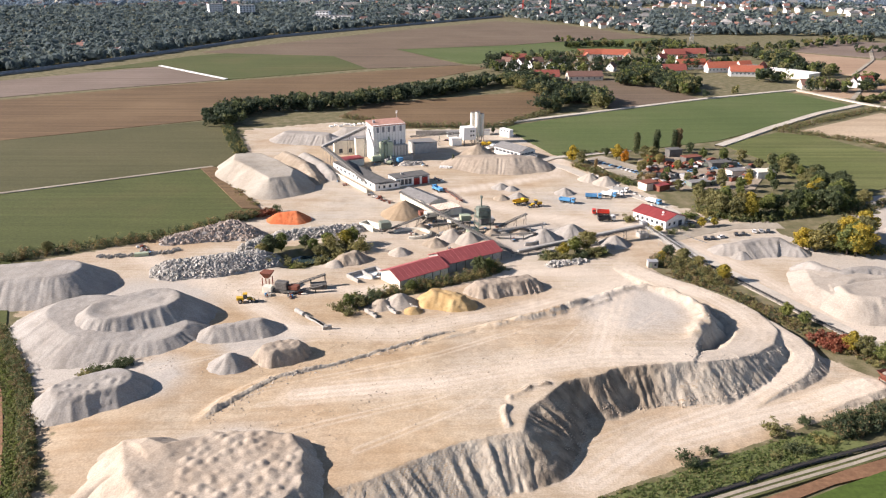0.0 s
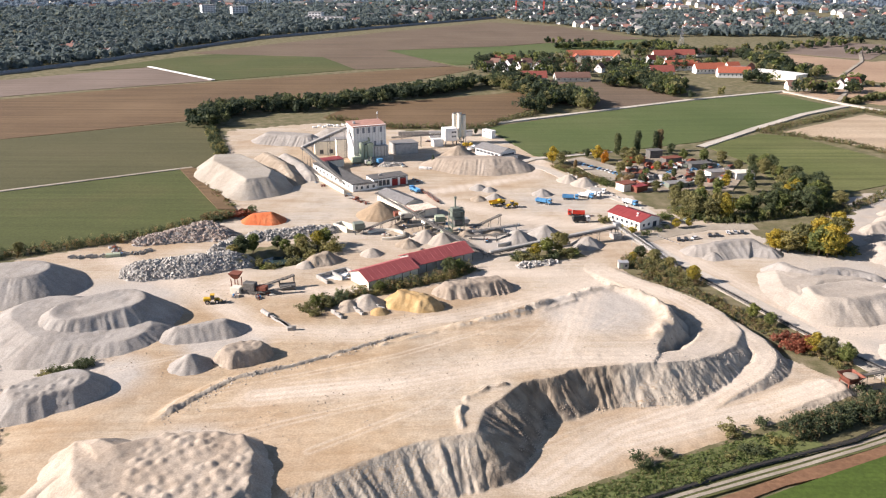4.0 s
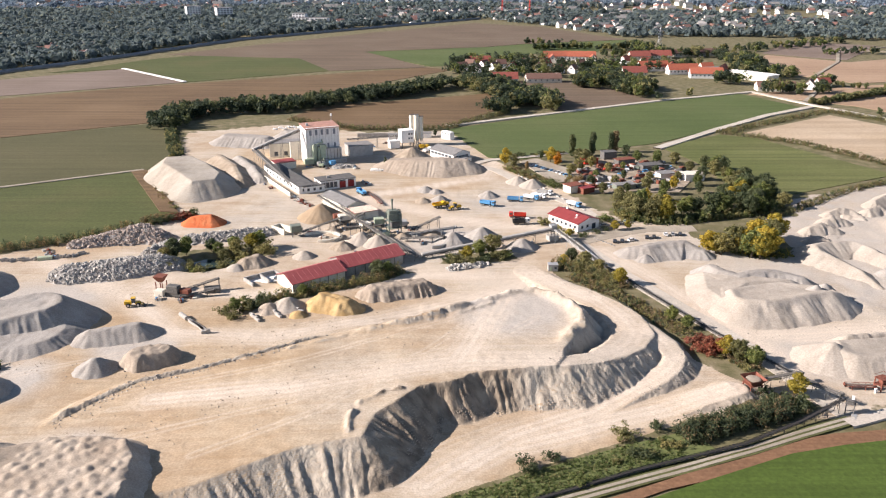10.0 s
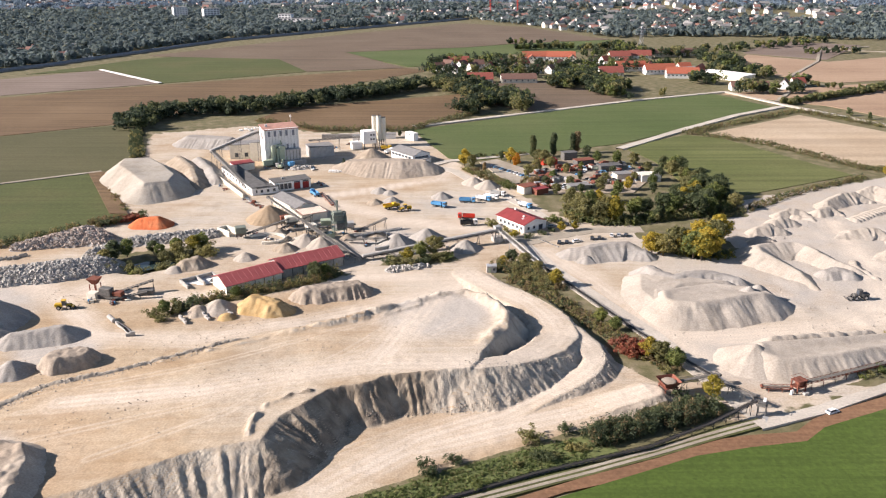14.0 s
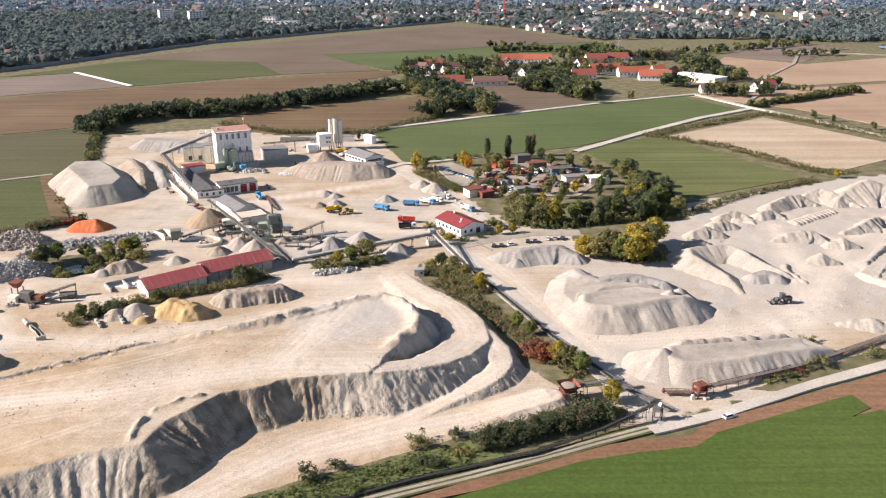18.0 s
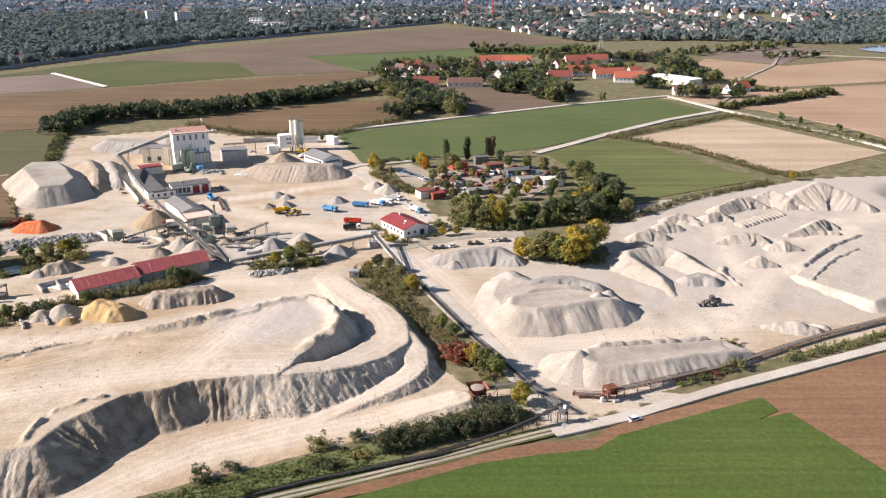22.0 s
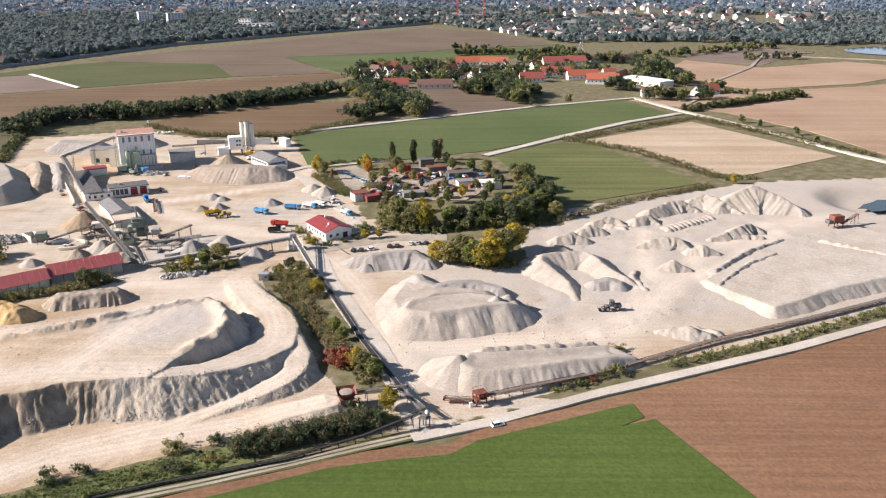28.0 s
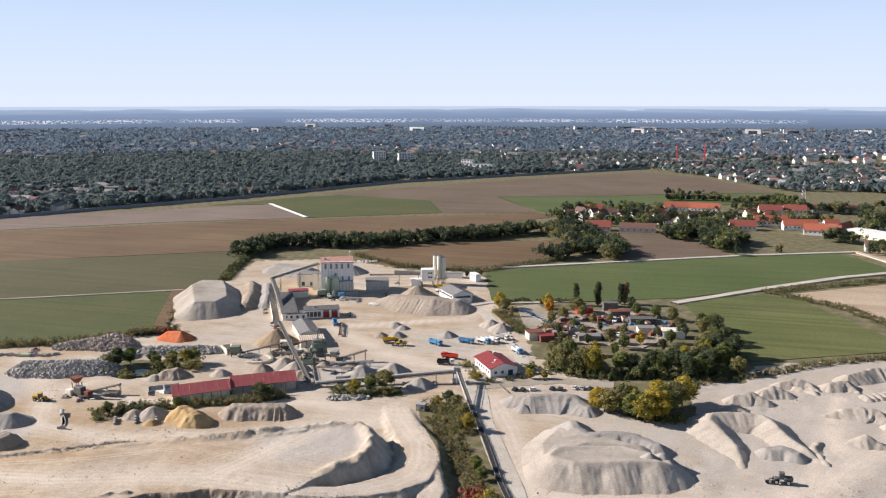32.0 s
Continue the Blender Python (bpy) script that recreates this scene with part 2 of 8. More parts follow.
M_ROAD = soil("pale_track", (0.44, 0.395, 0.335), (0.5, 0.455, 0.39), (0.545, 0.5, 0.435), 0.05, 0.6, 0.2)
M_LANE = soil("field_lane", (0.27, 0.235, 0.185), (0.34, 0.3, 0.24), (0.4, 0.36, 0.295), 0.05, 0.6, 0.2)
M_VERGE = crop("rough_grass", (0.1, 0.12, 0.045), (0.13, 0.15, 0.055), (0.165, 0.175, 0.075), 0.5, 20, 0.12)
M_MEADOW = crop("meadow", (0.075, 0.085, 0.03), (0.1, 0.105, 0.04), (0.13, 0.115, 0.055))
M_GREEN = crop("young_crop", (0.055, 0.088, 0.014), (0.066, 0.102, 0.018), (0.085, 0.118, 0.026), 0.6, -24, 0.1)
M_GREENFAR = crop("green_field", (0.072, 0.1, 0.03), (0.084, 0.112, 0.036), (0.1, 0.12, 0.044), 0.25, -30, 0.1)
M_STRIP = crop("yellowing_meadow", (0.095, 0.112, 0.034), (0.118, 0.13, 0.044), (0.145, 0.145, 0.06), 0.16, 40, 0.18)
M_OLIVE = crop("olive_field", (0.077, 0.075, 0.033), (0.090, 0.086, 0.039), (0.103, 0.094, 0.045), 0.22, -30, 0.08)
M_DULLGREEN = crop("stubble_green", (0.068, 0.081, 0.025), (0.077, 0.090, 0.029), (0.099, 0.095, 0.036), 0.22, -30, 0.1)
M_BROWN = crop("maize_stubble", (0.127, 0.083, 0.045), (0.147, 0.097, 0.052), (0.168, 0.112, 0.062), 0.2, -30, 0.16)
M_BROWNFAR = crop("brown_field", (0.124, 0.092, 0.063), (0.142, 0.106, 0.074), (0.158, 0.121, 0.086), 0.16, -30, 0.14)
M_PINK = crop("fallow_field", (0.165, 0.126, 0.1), (0.19, 0.148, 0.12), (0.21, 0.165, 0.135), 0.16, -30, 0.12)
M_PLOUGH = crop("ploughed_soil", (0.185, 0.1, 0.055), (0.215, 0.122, 0.07), (0.24, 0.145, 0.085), 0.7, 58, 0.12)
M_TANFAR = crop("far_tan_field", (0.31, 0.21, 0.14), (0.35, 0.245, 0.165), (0.38, 0.275, 0.19), 0.08, 30, 0.08)
M_TAN = crop("bare_tan_field", (0.37, 0.28, 0.19), (0.42, 0.33, 0.23), (0.46, 0.37, 0.27), 0.08, 30, 0.12)


# ---- building helpers ----
def mesh_object(name, me, mat=None, parent=None):
    if mat:
        me.materials.append(mat)
    ob = new(name, me)
    if parent:
        ob.parent = parent
    return ob


def from_lists(name, verts, faces, mat=None, parent=None, smooth=False):
    me = bpy.data.meshes.new(name)
    me.from_pydata(verts, [], faces)
    if smooth:
        me.polygons.foreach_set("use_smooth", [True] * len(me.polygons))
    me.update()
    return mesh_object(name, me, mat, parent)


def part(name, bm, mat, parent, label=""):
    me = bpy.data.meshes.new(name)
    bm.to_mesh(me)
    bm.free()
    ob = mesh_object(name, me, mat, parent)
    if label:
        ob["label"] = label
    return ob


def thing(name, x=0, y=0, z=0, turn=0, label="", category="", group="", kind=""):
    ob = new(name)
    ob.matrix_world = pose(x, y, z, 0, 0, turn)
    return tagged(ob, label, category, group, kind)


def segment_distance(x, y, pts, closed=False):
    """Distance of grid points to a polyline, and the position along it (index + share)."""
    best, along = np.full(x.shape, 1e9), np.zeros(x.shape)
    n = len(pts)
    for i in range(n if closed else n - 1):
        ax, ay = pts[i][:2]
        bx, by = pts[(i + 1) % n][:2]
        dx, dy = bx - ax, by - ay
        s = np.clip(((x - ax) * dx + (y - ay) * dy) / max(dx * dx + dy * dy, 1e-9), 0, 1)
        d = np.hypot(x - ax - s * dx, y - ay - s * dy)
        near = d < best
        best, along = np.where(near, d, best), np.where(near, i + s, along)
    return best, along


def inside(x, y, pts):
    hit = np.zeros(x.shape, bool)
    n = len(pts)
    for i in range(n):
        ax, ay = pts[i][:2]
        bx, by = pts[(i + 1) % n][:2]
        if ay == by:
            continue
        cross = ((ay > y) != (by > y)) & (x < (bx - ax) * (y - ay) / (by - ay) + ax)
        hit ^= cross
    return hit


TABLE = np.random.RandomState(7).rand(256, 256)


def lattice(x, y, scale, octaves=4):
    """Smooth value noise, about -1 to 1."""
    out, amp, total = np.zeros(np.shape(x)), 1.0, 0.0
    for k in range(octaves):
        u, v = np.asarray(x) / scale * 2**k + 17.3 * k + 900, np.asarray(y) / scale * 2**k + 5.7 * k + 900
        i, j = np.floor(u).astype(int), np.floor(v).astype(int)
        a, b = u - i, v - j
        a, b = a * a * (3 - 2 * a), b * b * (3 - 2 * b)
        t = lambda p, q: TABLE[p % 256, q % 256]
        out += amp * ((t(i, j) * (1 - a) + t(i + 1, j) * a) * (1 - b) + (t(i, j + 1) * (1 - a) + t(i + 1, j + 1) * a) * b - 0.5) * 2
        total, amp = total + amp, amp * 0.5
    return out / total


def fade(v, lo, hi):
    s = np.clip((v - lo) / (hi - lo), 0, 1)
    return s * s * (3 - 2 * s)


# ---- the lie of the land ----
# the terrace rim: x, y and how far its face runs out below
RIM = [(-140, 160, 14), (-133.8, 165, 14), (-126, 167.5, 14), (-116.6, 174.3, 14), (-108.7, 178.9, 14), (-103.3, 182, 14), (-94.7, 184.6, 14), (-86.5, 186.5, 13), (-85.4, 192.1, 15), (-84, 197.7, 16), (-78.5, 203.8, 14), (-72, 212, 11),
       (-62.7, 215.1, 10), (-54.6, 220.4, 9.5), (-41.8, 223.1, 9.5), (-30, 225.3, 9), (-27, 231, 4), (-26, 237, 4), (-23.6, 241.1, 5), (-15.1, 253.9, 8), (-14.2, 265, 9), (-17.5, 275, 9), (-23, 284, 7), (-29.5, 289.8, 4), (-40.6, 286.5, 2),
       (-51.1, 278.7, 1.4), (-69.5, 266.1, 1.4), (-76, 261.8, 1.4), (-96, 254, 1.4), (-112.5, 245.8, 1.4), (-127.6, 236.1, 1.4), (-143.6, 227, 1.4), (-159.2, 220.7, 1.4), (-166.4, 211.5, 1.4), (-172.9, 202.2, 1.4), (-177, 196, 1.4), (-165, 187, 1.4), (-150, 175, 6)]
TERRACE = [p[:2] for p in RIM]
# driven ribbons: x, y, height, half width
HAUL = [(-48, 228, 9.0, 3), (-27, 228.7, 8.6, 3), (-16, 233.5, 7.4, 3.6), (-9, 240, 6.4, 5), (-3, 247.5, 5.4, 6.2), (1.5, 258, 4.4, 7), (0, 272, 3.9, 7.5), (-5, 287, 3.3, 7), (-13.5, 300, 2.4, 6.5), (-21, 312, 1.4, 6), (-28, 326, 0.2, 6)]
RAMP = [(5, 262, 3.9, 5.5), (10.5, 252, 3.5, 4.5), (12.2, 243, 3.0, 3.4), (9, 236.3, 2.5, 3.4), (3, 230.3, 1.8, 3.8), (-5, 225, 1.0, 4.2), (-13, 219, 0.3, 4.6), (-20, 213, 0, 5)]
LOADWAY = [(2, 213.5, 0.1, 5), (13, 218.5, 1.2, 4.2), (25, 223, 2.2, 4)]


RUN = [0.0]
for p, q in zip(TERRACE, TERRACE[1:] + TERRACE[:1]):
    RUN.append(RUN[-1] + math.hypot(q[0] - p[0], q[1] - p[1]))


def ribbon(x, y, path, slope, ragged=1.0):
    """The height of a driven way and the banks that fall away beside it."""
    e, s = segment_distance(x, y, path)
    half = np.interp(s, range(len(path)), [p[3] for p in path])
    over = np.maximum(0, e - half)
    gully = (np.abs(lattice(x + y, x * 0.4 - y * 0.4, 2.6, 2)) - 0.3) * 1.3 + lattice(x, y, 5, 3) * 0.9
    over = np.maximum(0, over + ragged * gully * fade(over, 0.2, 2.5))
    return np.interp(s, range(len(path)), [p[2] for p in path]) - over * slope


def land(x, y):
    x, y = np.asarray(x, float), np.asarray(y, float)
    west = np.interp(y, [140, 172, 190, 200, 215, 230, 245, 262, 285, 320], [3, 3, 5, 4.7, 3.9, 3.3, 3.0, 2.2, 0.8, 0]) * fade(x, -250, -190) * (1 - fade(x, -100, -70))
    limit = np.interp(y, [165, 185, 205, 225, 240], [-142, -142, -130, -85, -70])
    west = west * (1 - fade(x, limit - 14, limit + 8))
    west = west * np.where(y < 166, fade(y, 130, 166), 1)
    top = np.minimum(9.2, 9.2 + 0.043 * (x + 78)) - 0.02 * np.maximum(0, y - 215)
    d, along = segment_distance(x, y, TERRACE, True)
    run = np.interp(along, range(len(TERRACE) + 1), RUN)
    wide = np.interp(along, range(len(TERRACE) + 1), [p[2] for p in RIM] + [RIM[0][2]])
    d = np.where(inside(x, y, TERRACE), d, -d)
    face = fade(wide, 2, 8)
    back = fade(x, -74, -66) * (1 - fade(x, -36, -26))
    # gullies, buttresses and a ragged lip on the raw face
    gully = (np.abs(lattice(run + 0.7 * lattice(x, y, 5, 2), d * 0.07 + 31, 1.9, 2)) - 0.28) * (2.1 - 0.5 * back)
    gully = gully + lattice(run, d * 0.05 + 3, 8.5, 2) * (0.7 + 1.9 * back) + lattice(x, y, 2.4, 3) * 0.45
    lip = lattice(x, y, 2.2, 2) * 0.5 + lattice(run, run * 0, 5, 2) * 0.7
    dd = d + face * (gully * np.clip(-d / 3.5, 0, 1) + lip * back * np.exp(-((d / 2.5) ** 2)))
    q = np.clip(-dd / wide, 0, 1)
    share = np.where(face > 0, np.power(1 - q, 1.0 + 0.35 * back), 1 - q)
    h = west * (1 - share) + top * share
    # the rugged windrow round the upper level
    north = fade(y, 238, 250) * fade(x, -100, -85)
    east = fade(x, -32, -22)
    h = h + north * np.maximum(0, 1.5 + 0.3 * east + 1.6 * lattice(x, y, 4.5, 3)) * np.exp(-(((d - 2.4) / (2.0 + 0.7 * east)) ** 2))
    # the long low step along the north-western side
    ridge = fade(x, -178, -172) * (1 - fade(x, -112, -98)) * fade(y, 194, 202)
    out = -d
    h = h + ridge * (1.5 + 0.5 * lattice(x, y, 3, 2)) * fade(out, -0.7, 0.4) * (1 - fade(out, 2.5, 6.5))
    for path, slope in ((HAUL, 0.74), (RAMP, 0.68), (LOADWAY, 0.6)):
        h = np.maximum(h, ribbon(x, y, path, slope))
    # low windrows and scrape marks on the terrace
    for line, high in (([(-90.6, 189), (-91, 196), (-89, 204), (-82, 209), (-77, 210.5)], 0.9), ([(-128, 234), (-112, 242), (-95, 250)], 0.6), ([(-72, 258), (-56, 268), (-44, 276)], 0.7), ([(5, 249), (-1, 243), (-7, 238.3), (-14, 233)], 0.0)):
        e, _ = segment_distance(x, y, line)
        h = h + high * np.maximum(0, 0.5 + 1.1 * lattice(x, y, 3, 2)) * np.exp(-((e / 0.9) ** 2))
    # quarry hollow in the east, low ground by the pond
    e, _ = segment_distance(x, y, [(-172, 336), (-160, 342)])
    h = h - 2.2 * (1 - fade(e, 3, 12))
    e, _ = segment_distance(x, y, [(300, 452), (320, 456)])
    h = h - 5 * (1 - fade(e, 14, 34))
    work = fade(x, -262, -240) * (1 - fade(x, 262, 285)) * fade(y, 150, 190) * (1 - fade(y, 560, 620))
    h = h + work * (0.22 * lattice(x, y, 22, 3) + 0.13 * lattice(x, y, 3, 3))
    yard = fade(x, 84, 100) * (1 - fade(x, 225, 250)) * fade(y - 0.5 * x, 205, 222) * (1 - fade(y - 0.45 * x, 345, 365))
    h = h + yard * (0.5 * lattice(x, y, 12, 3) + 0.35 * np.maximum(0, lattice(x, y, 4.5, 2)))
    return h


def land_at(x, y):
    """The height of the ground sheet at a place."""
    i = min(max(bisect(GXL, x) - 1, 0), len(GXL) - 2)
    j = min(max(bisect(GYL, y) - 1, 0), len(GYL) - 2)
    u, v = (x - GXL[i]) / (GXL[i + 1] - GXL[i]), (y - GYL[j]) / (GYL[j + 1] - GYL[j])
    return float((GZ[j, i] * (1 - u) + GZ[j, i + 1] * u) * (1 - v) + (GZ[j + 1, i] * (1 - u) + GZ[j + 1, i + 1] * u) * v)


def bisect(values, v):
    lo, hi = 0, len(values)
    while lo < hi:
        mid = (lo + hi) // 2
        if values[mid] <= v:
            lo = mid + 1
        else:
            hi = mid
    return lo


def steps(*spans):
    out = []
    for a, b, s in spans:
        out += list(np.arange(a, b, s))
    return np.array(out + [spans[-1][1]])


def grid_mesh(name, gx, gy, height, mat, keep=None):
    X, Y = np.meshgrid(gx, gy)
    Z = height(X, Y)
    nx, ny = len(gx), len(gy)
    idx = np.arange(nx * ny).reshape(ny, nx)
    quads = np.stack([idx[:-1, :-1], idx[:-1, 1:], idx[1:, 1:], idx[1:, :-1]], -1).reshape(-1, 4)
    co = np.stack([X, Y, Z], -1).reshape(-1, 3)
    if keep is not None:
        ok = keep(X, Y, Z).ravel()
        quads = quads[ok[quads].any(1)]
        used = np.unique(quads)
        back = np.full(len(co), -1)
        back[used] = np.arange(len(used))
        co, quads = co[used], back[quads]
    me = bpy.data.meshes.new(name)
    me.vertices.add(len(co))
    me.vertices.foreach_set("co", co.ravel())
    me.loops.add(quads.size)
    me.loops.foreach_set("vertex_index", quads.ravel())
    me.polygons.add(len(quads))
    me.polygons.foreach_set("loop_start", np.arange(len(quads)) * 4)
    me.polygons.foreach_set("loop_total", np.full(len(quads), 4))
    me.polygons.foreach_set("use_smooth", np.ones(len(quads), bool))
    me.update(calc_edges=True)
    return mesh_object(name, me, mat)


GX, GY = (steps((-4700, -900, 380), (-900, -300, 40), (-300, -216, 3), (-216, -152, 1.1), (-152, -94, 0.7), (-94, 30, 0.5), (30, 250, 1.7), (250, 356, 3.5), (356, 900, 30), (900, 4700, 380)),
                   steps((-900, 100, 100), (100, 164, 4), (164, 250, 0.52), (250, 304, 1), (304, 440, 2), (440, 470, 3), (470, 650, 5), (650, 1000, 35), (1000, 4700, 370)))
GXL, GYL = GX.tolist(), GY.tolist()
GZ = land(*np.meshgrid(GX, GY))
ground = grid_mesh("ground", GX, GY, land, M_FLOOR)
QUARRY = [(-240, 150), (-206, 170), (-233, 222), (-258, 262), (-290, 330), (-231, 372), (-204, 402), (-207, 425), (-247, 498), (-240, 545), (-255, 612), (-190, 640), (-120, 612), (-62, 618), (-48, 575), (-28, 520), (0, 470), (6, 452),
          (14, 420), (30, 398), (58, 390), (96, 392), (124, 432), (215, 474), (250, 490), (330, 500), (352, 470), (330, 420), (300, 380), (262, 320), (190, 276), (120, 238), (78, 219), (55, 208), (40, 214), (10, 205), (-20, 190), (-50, 172), (-110, 140)]
GREENS = []
GREENS.append([(-14, 340), (4, 344), (14, 312), (28, 278), (42, 248), (46, 232), (30, 230), (19, 246), (12, 262), (2, 285), (-10, 306), (-18, 325)])
GREENS.append([(-90, 152), (-70, 170), (-46, 182), (-18, 195), (2, 205), (20, 214), (40, 224), (52, 214), (18, 190), (-30, 170)])
GREENS.append([(-190, 330), (-185, 352), (-150, 364), (-140, 352), (-150, 338), (-165, 327)])
GREENS.append([(54, 372), (60, 400), (92, 394), (100, 345), (75, 343)])
GREENS.append([(-66, 336), (-62, 346), (-36, 354), (-30, 342), (-50, 333)])
GREENS.append([(88, 229), (134, 253), (190, 277), (330, 350), (340, 340), (190, 266), (100, 228)])
GREENS.append([(-138, 292), (-118, 307), (-84, 330), (-76, 326), (-100, 308), (-130, 290)])
GREENS.append([(8, 440), (22, 412), (60, 396), (120, 404), (130, 450), (40, 470)])
TRACKS = []
TRACKS.append([p[:2] for p in HAUL] + [(-60, 227)])
TRACKS.append([(-30, 228), (-60, 228), (-110, 214), (-150, 210)])
TRACKS.append([p[:2] for p in RAMP] + [(-45, 200), (-70, 176)])
TRACKS.append([p[:2] for p in LOADWAY][::-1] + [(-14, 208), (-45, 196)])
TRACKS.append([(-22, 318), (-50, 300), (-90, 276), (-125, 258), (-160, 262), (-190, 300), (-180, 318)])
TRACKS.append([(-22, 318), (-70, 322), (-140, 300), (-195, 305), (-240, 340)])
TRACKS.append([(60, 262), (100, 268), (130, 290), (160, 330), (190, 350), (230, 400), (262, 420)])
TRACKS.append([(-5, 380), (-60, 400), (-110, 440), (-40, 480), (-30, 520)])
TRACKS.append([(48, 264), (90, 268), (128, 280), (144, 306), (158, 330), (186, 372), (222, 404), (250, 416)])
TRACKS.append([(128, 280), (134, 300), (146, 326), (152, 360), (158, 392)])
TRACKS.append([(50, 240), (44, 262), (34, 290), (24, 318), (8, 352)])
RUTS = [[(-160, 205), (-120, 212), (-80, 225), (-50, 240), (-32, 262)], [(-165, 212), (-110, 232), (-60, 262), (-36, 285)], [(-130, 180), (-100, 200), (-70, 236), (-50, 268)], [(-150, 190), (-110, 205), (-60, 240), (-22, 240)],
        [(-80, 176), (-50, 196), (-20, 212), (20, 226)], [(-72, 190), (-48, 206), (-18, 216), (12, 228)], [(-200, 230), (-170, 246), (-130, 262), (-100, 280)]]

wander = random.Random(44)
for t in list(TRACKS):
    for k in range(3):
        o = wander.uniform(-7, 7)
        RUTS.append([(x + o * 0.5 + wander.uniform(-1.5, 1.5), y + o * 0.8 + wander.uniform(-1.5, 1.5)) for x, y in t])


def masks(gx, gy):
    X, Y = np.meshgrid(gx, gy)
    d, _ = segment_distance(X, Y, QUARRY, True)
    d = np.where(inside(X, Y, QUARRY), d, -d)
    for green in GREENS:
        e, _ = segment_distance(X, Y, green, True)
        d = np.minimum(d, np.where(inside(X, Y, green), -e - 2, e + 6))
    dusty = fade(X, 40, 70) * fade(Y, 270, 300) * 0.9
    for sx, sy, sr in ((-205, 225, 22), (-228, 240, 26), (-222, 290, 34), (-170, 252, 18), (66, 250, 26), (-60, 366, 26), (-205, 470, 30), (-40, 268, 26), (-165, 178, 20)):
        dusty = np.maximum(dusty, 1.3 * (1 - fade(np.hypot(X - sx, Y - sy), sr * 0.4, sr * 1.1)))
    sandy = fade(-X, 10, 120) * (1 - fade(Y, 290, 340)) * (0.75 + 0.5 * lattice(X, Y, 30, 3))
    sandy = np.maximum(sandy, fade(X, -84, -70) * (1 - fade(X, 0, 30)) * (1 - fade(Y, 216, 232)) * (0.75 + 0.3 * lattice(X, Y, 14, 3)))
    sandy = np.clip(np.maximum(sandy, 0.8 * fade(lattice(X, Y, 60, 3), 0.1, 0.5)), 0, 1)
    ruts = np.full(X.shape, 99.0)
    for t in RUTS:
        e = segment_distance(X, Y, t)[0]
        ruts = np.minimum(ruts, np.abs(e - 1.1))
    # where the pit face takes the darker colour that stands in for shade
    pit_shade = fade(X, -90, -82) * (1 - fade(X, -46, -38)) * (1 - fade(Y, 228, 236))
    near = np.full(X.shape, 99.0)
    for t in TRACKS:
        near = np.minimum(near, segment_distance(X, Y, t)[0])
    for key, v in (("quarry", np.clip(0.5 + d / 16, 0, 1)), ("driven", np.maximum(np.clip(1.15 - near / 8, 0, 1) * (0.8 + 0.2 * np.cos(near * 2.2)), 0.34 * np.clip(1.1 - ruts / 0.8, 0, 1))), ("dusty", dusty), ("pit_shade", pit_shade), ("sandy", sandy)):
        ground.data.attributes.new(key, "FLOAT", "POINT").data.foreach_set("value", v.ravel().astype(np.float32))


masks(GX, GY)
tagged(ground, "pale beige trodden quarry ground with terrace and pit", "ground", kind="structure")


def patch(name, pts, lift, mat, label, category="field", step=None, kind="structure"):
    """A flat field or yard, a little above the ground, as a thin slab."""
    bm = bmesh.new()
    lift = lift * (0.4 if max(p[1] for p in pts) > 600 else 1)
    top = [bm.verts.new((x, y, lift)) for x, y in pts]
    low = [bm.verts.new((x, y, -0.3)) for x, y in pts]
    f = bm.faces.new(top)
    if f.normal.z < 0:
        f.normal_flip()
    for i in range(len(pts)):
        j = (i + 1) % len(pts)
        bm.faces.new((low[i], low[j], top[j], top[i]))
    bmesh.ops.triangulate(bm, faces=[f])
    ob = part(name, bm, mat, None)
    return tagged(ob, label, category, kind=kind)


def lane(name, pts, width, lift, mat, label, category="track"):
    """A road or track along a line, draped over the land."""
    dense = []
    for (ax, ay), (bx, by) in zip(pts, pts[1:]):
        k = max(1, int(math.hypot(bx - ax, by - ay) / 6))
        dense += [(ax + (bx - ax) * i / k, ay + (by - ay) * i / k) for i in range(k)]
    dense.append(pts[-1])
    verts, faces = [], []
    for i, (x, y) in enumerate(dense):
        (ax, ay), (bx, by) = dense[max(0, i - 1)], dense[min(len(dense) - 1, i + 1)]
        L = math.hypot(bx - ax, by - ay)
        nx, ny = -(by - ay) / L, (bx - ax) / L
        w = width / 2 * (1 + 0.04 * math.sin(i * 0.6))
        for s in (-1.02, -1, 1, 1.02):
            px, py = x + nx * w * s, y + ny * w * s
            verts.append((px, py, land_at(px, py) + (lift if abs(s) == 1 else -0.3)))
    for i in range(len(dense) - 1):
        for k in range(3):
            a = i * 4 + k
            faces.append((a, a + 4, a + 5, a + 1))
    ob = from_lists(name, verts, faces, mat)
    return tagged(ob, label, category, kind="structure")


patch("field", [(-420, 300), (-262, 262), (-300, 345), (-231, 374), (-202, 410), (-248, 498), (-352, 440), (-480, 372)], 0.36, M_DULLGREEN, "dull green stubble field")
patch("field", [(-480, 372), (-352, 440), (-250, 499), (-236, 512), (-241, 540), (-268, 630), (-285, 649), (-420, 573), (-700, 400)], 0.65, M_OLIVE, "olive green field with fine rows")
patch("field", [(-700, 400), (-419, 574), (-284, 655), (-201, 763), (-49, 956), (-81, 975), (-381, 822), (-501, 738), (-760, 560)], 0.7, M_BROWN, "brown maize stubble field")
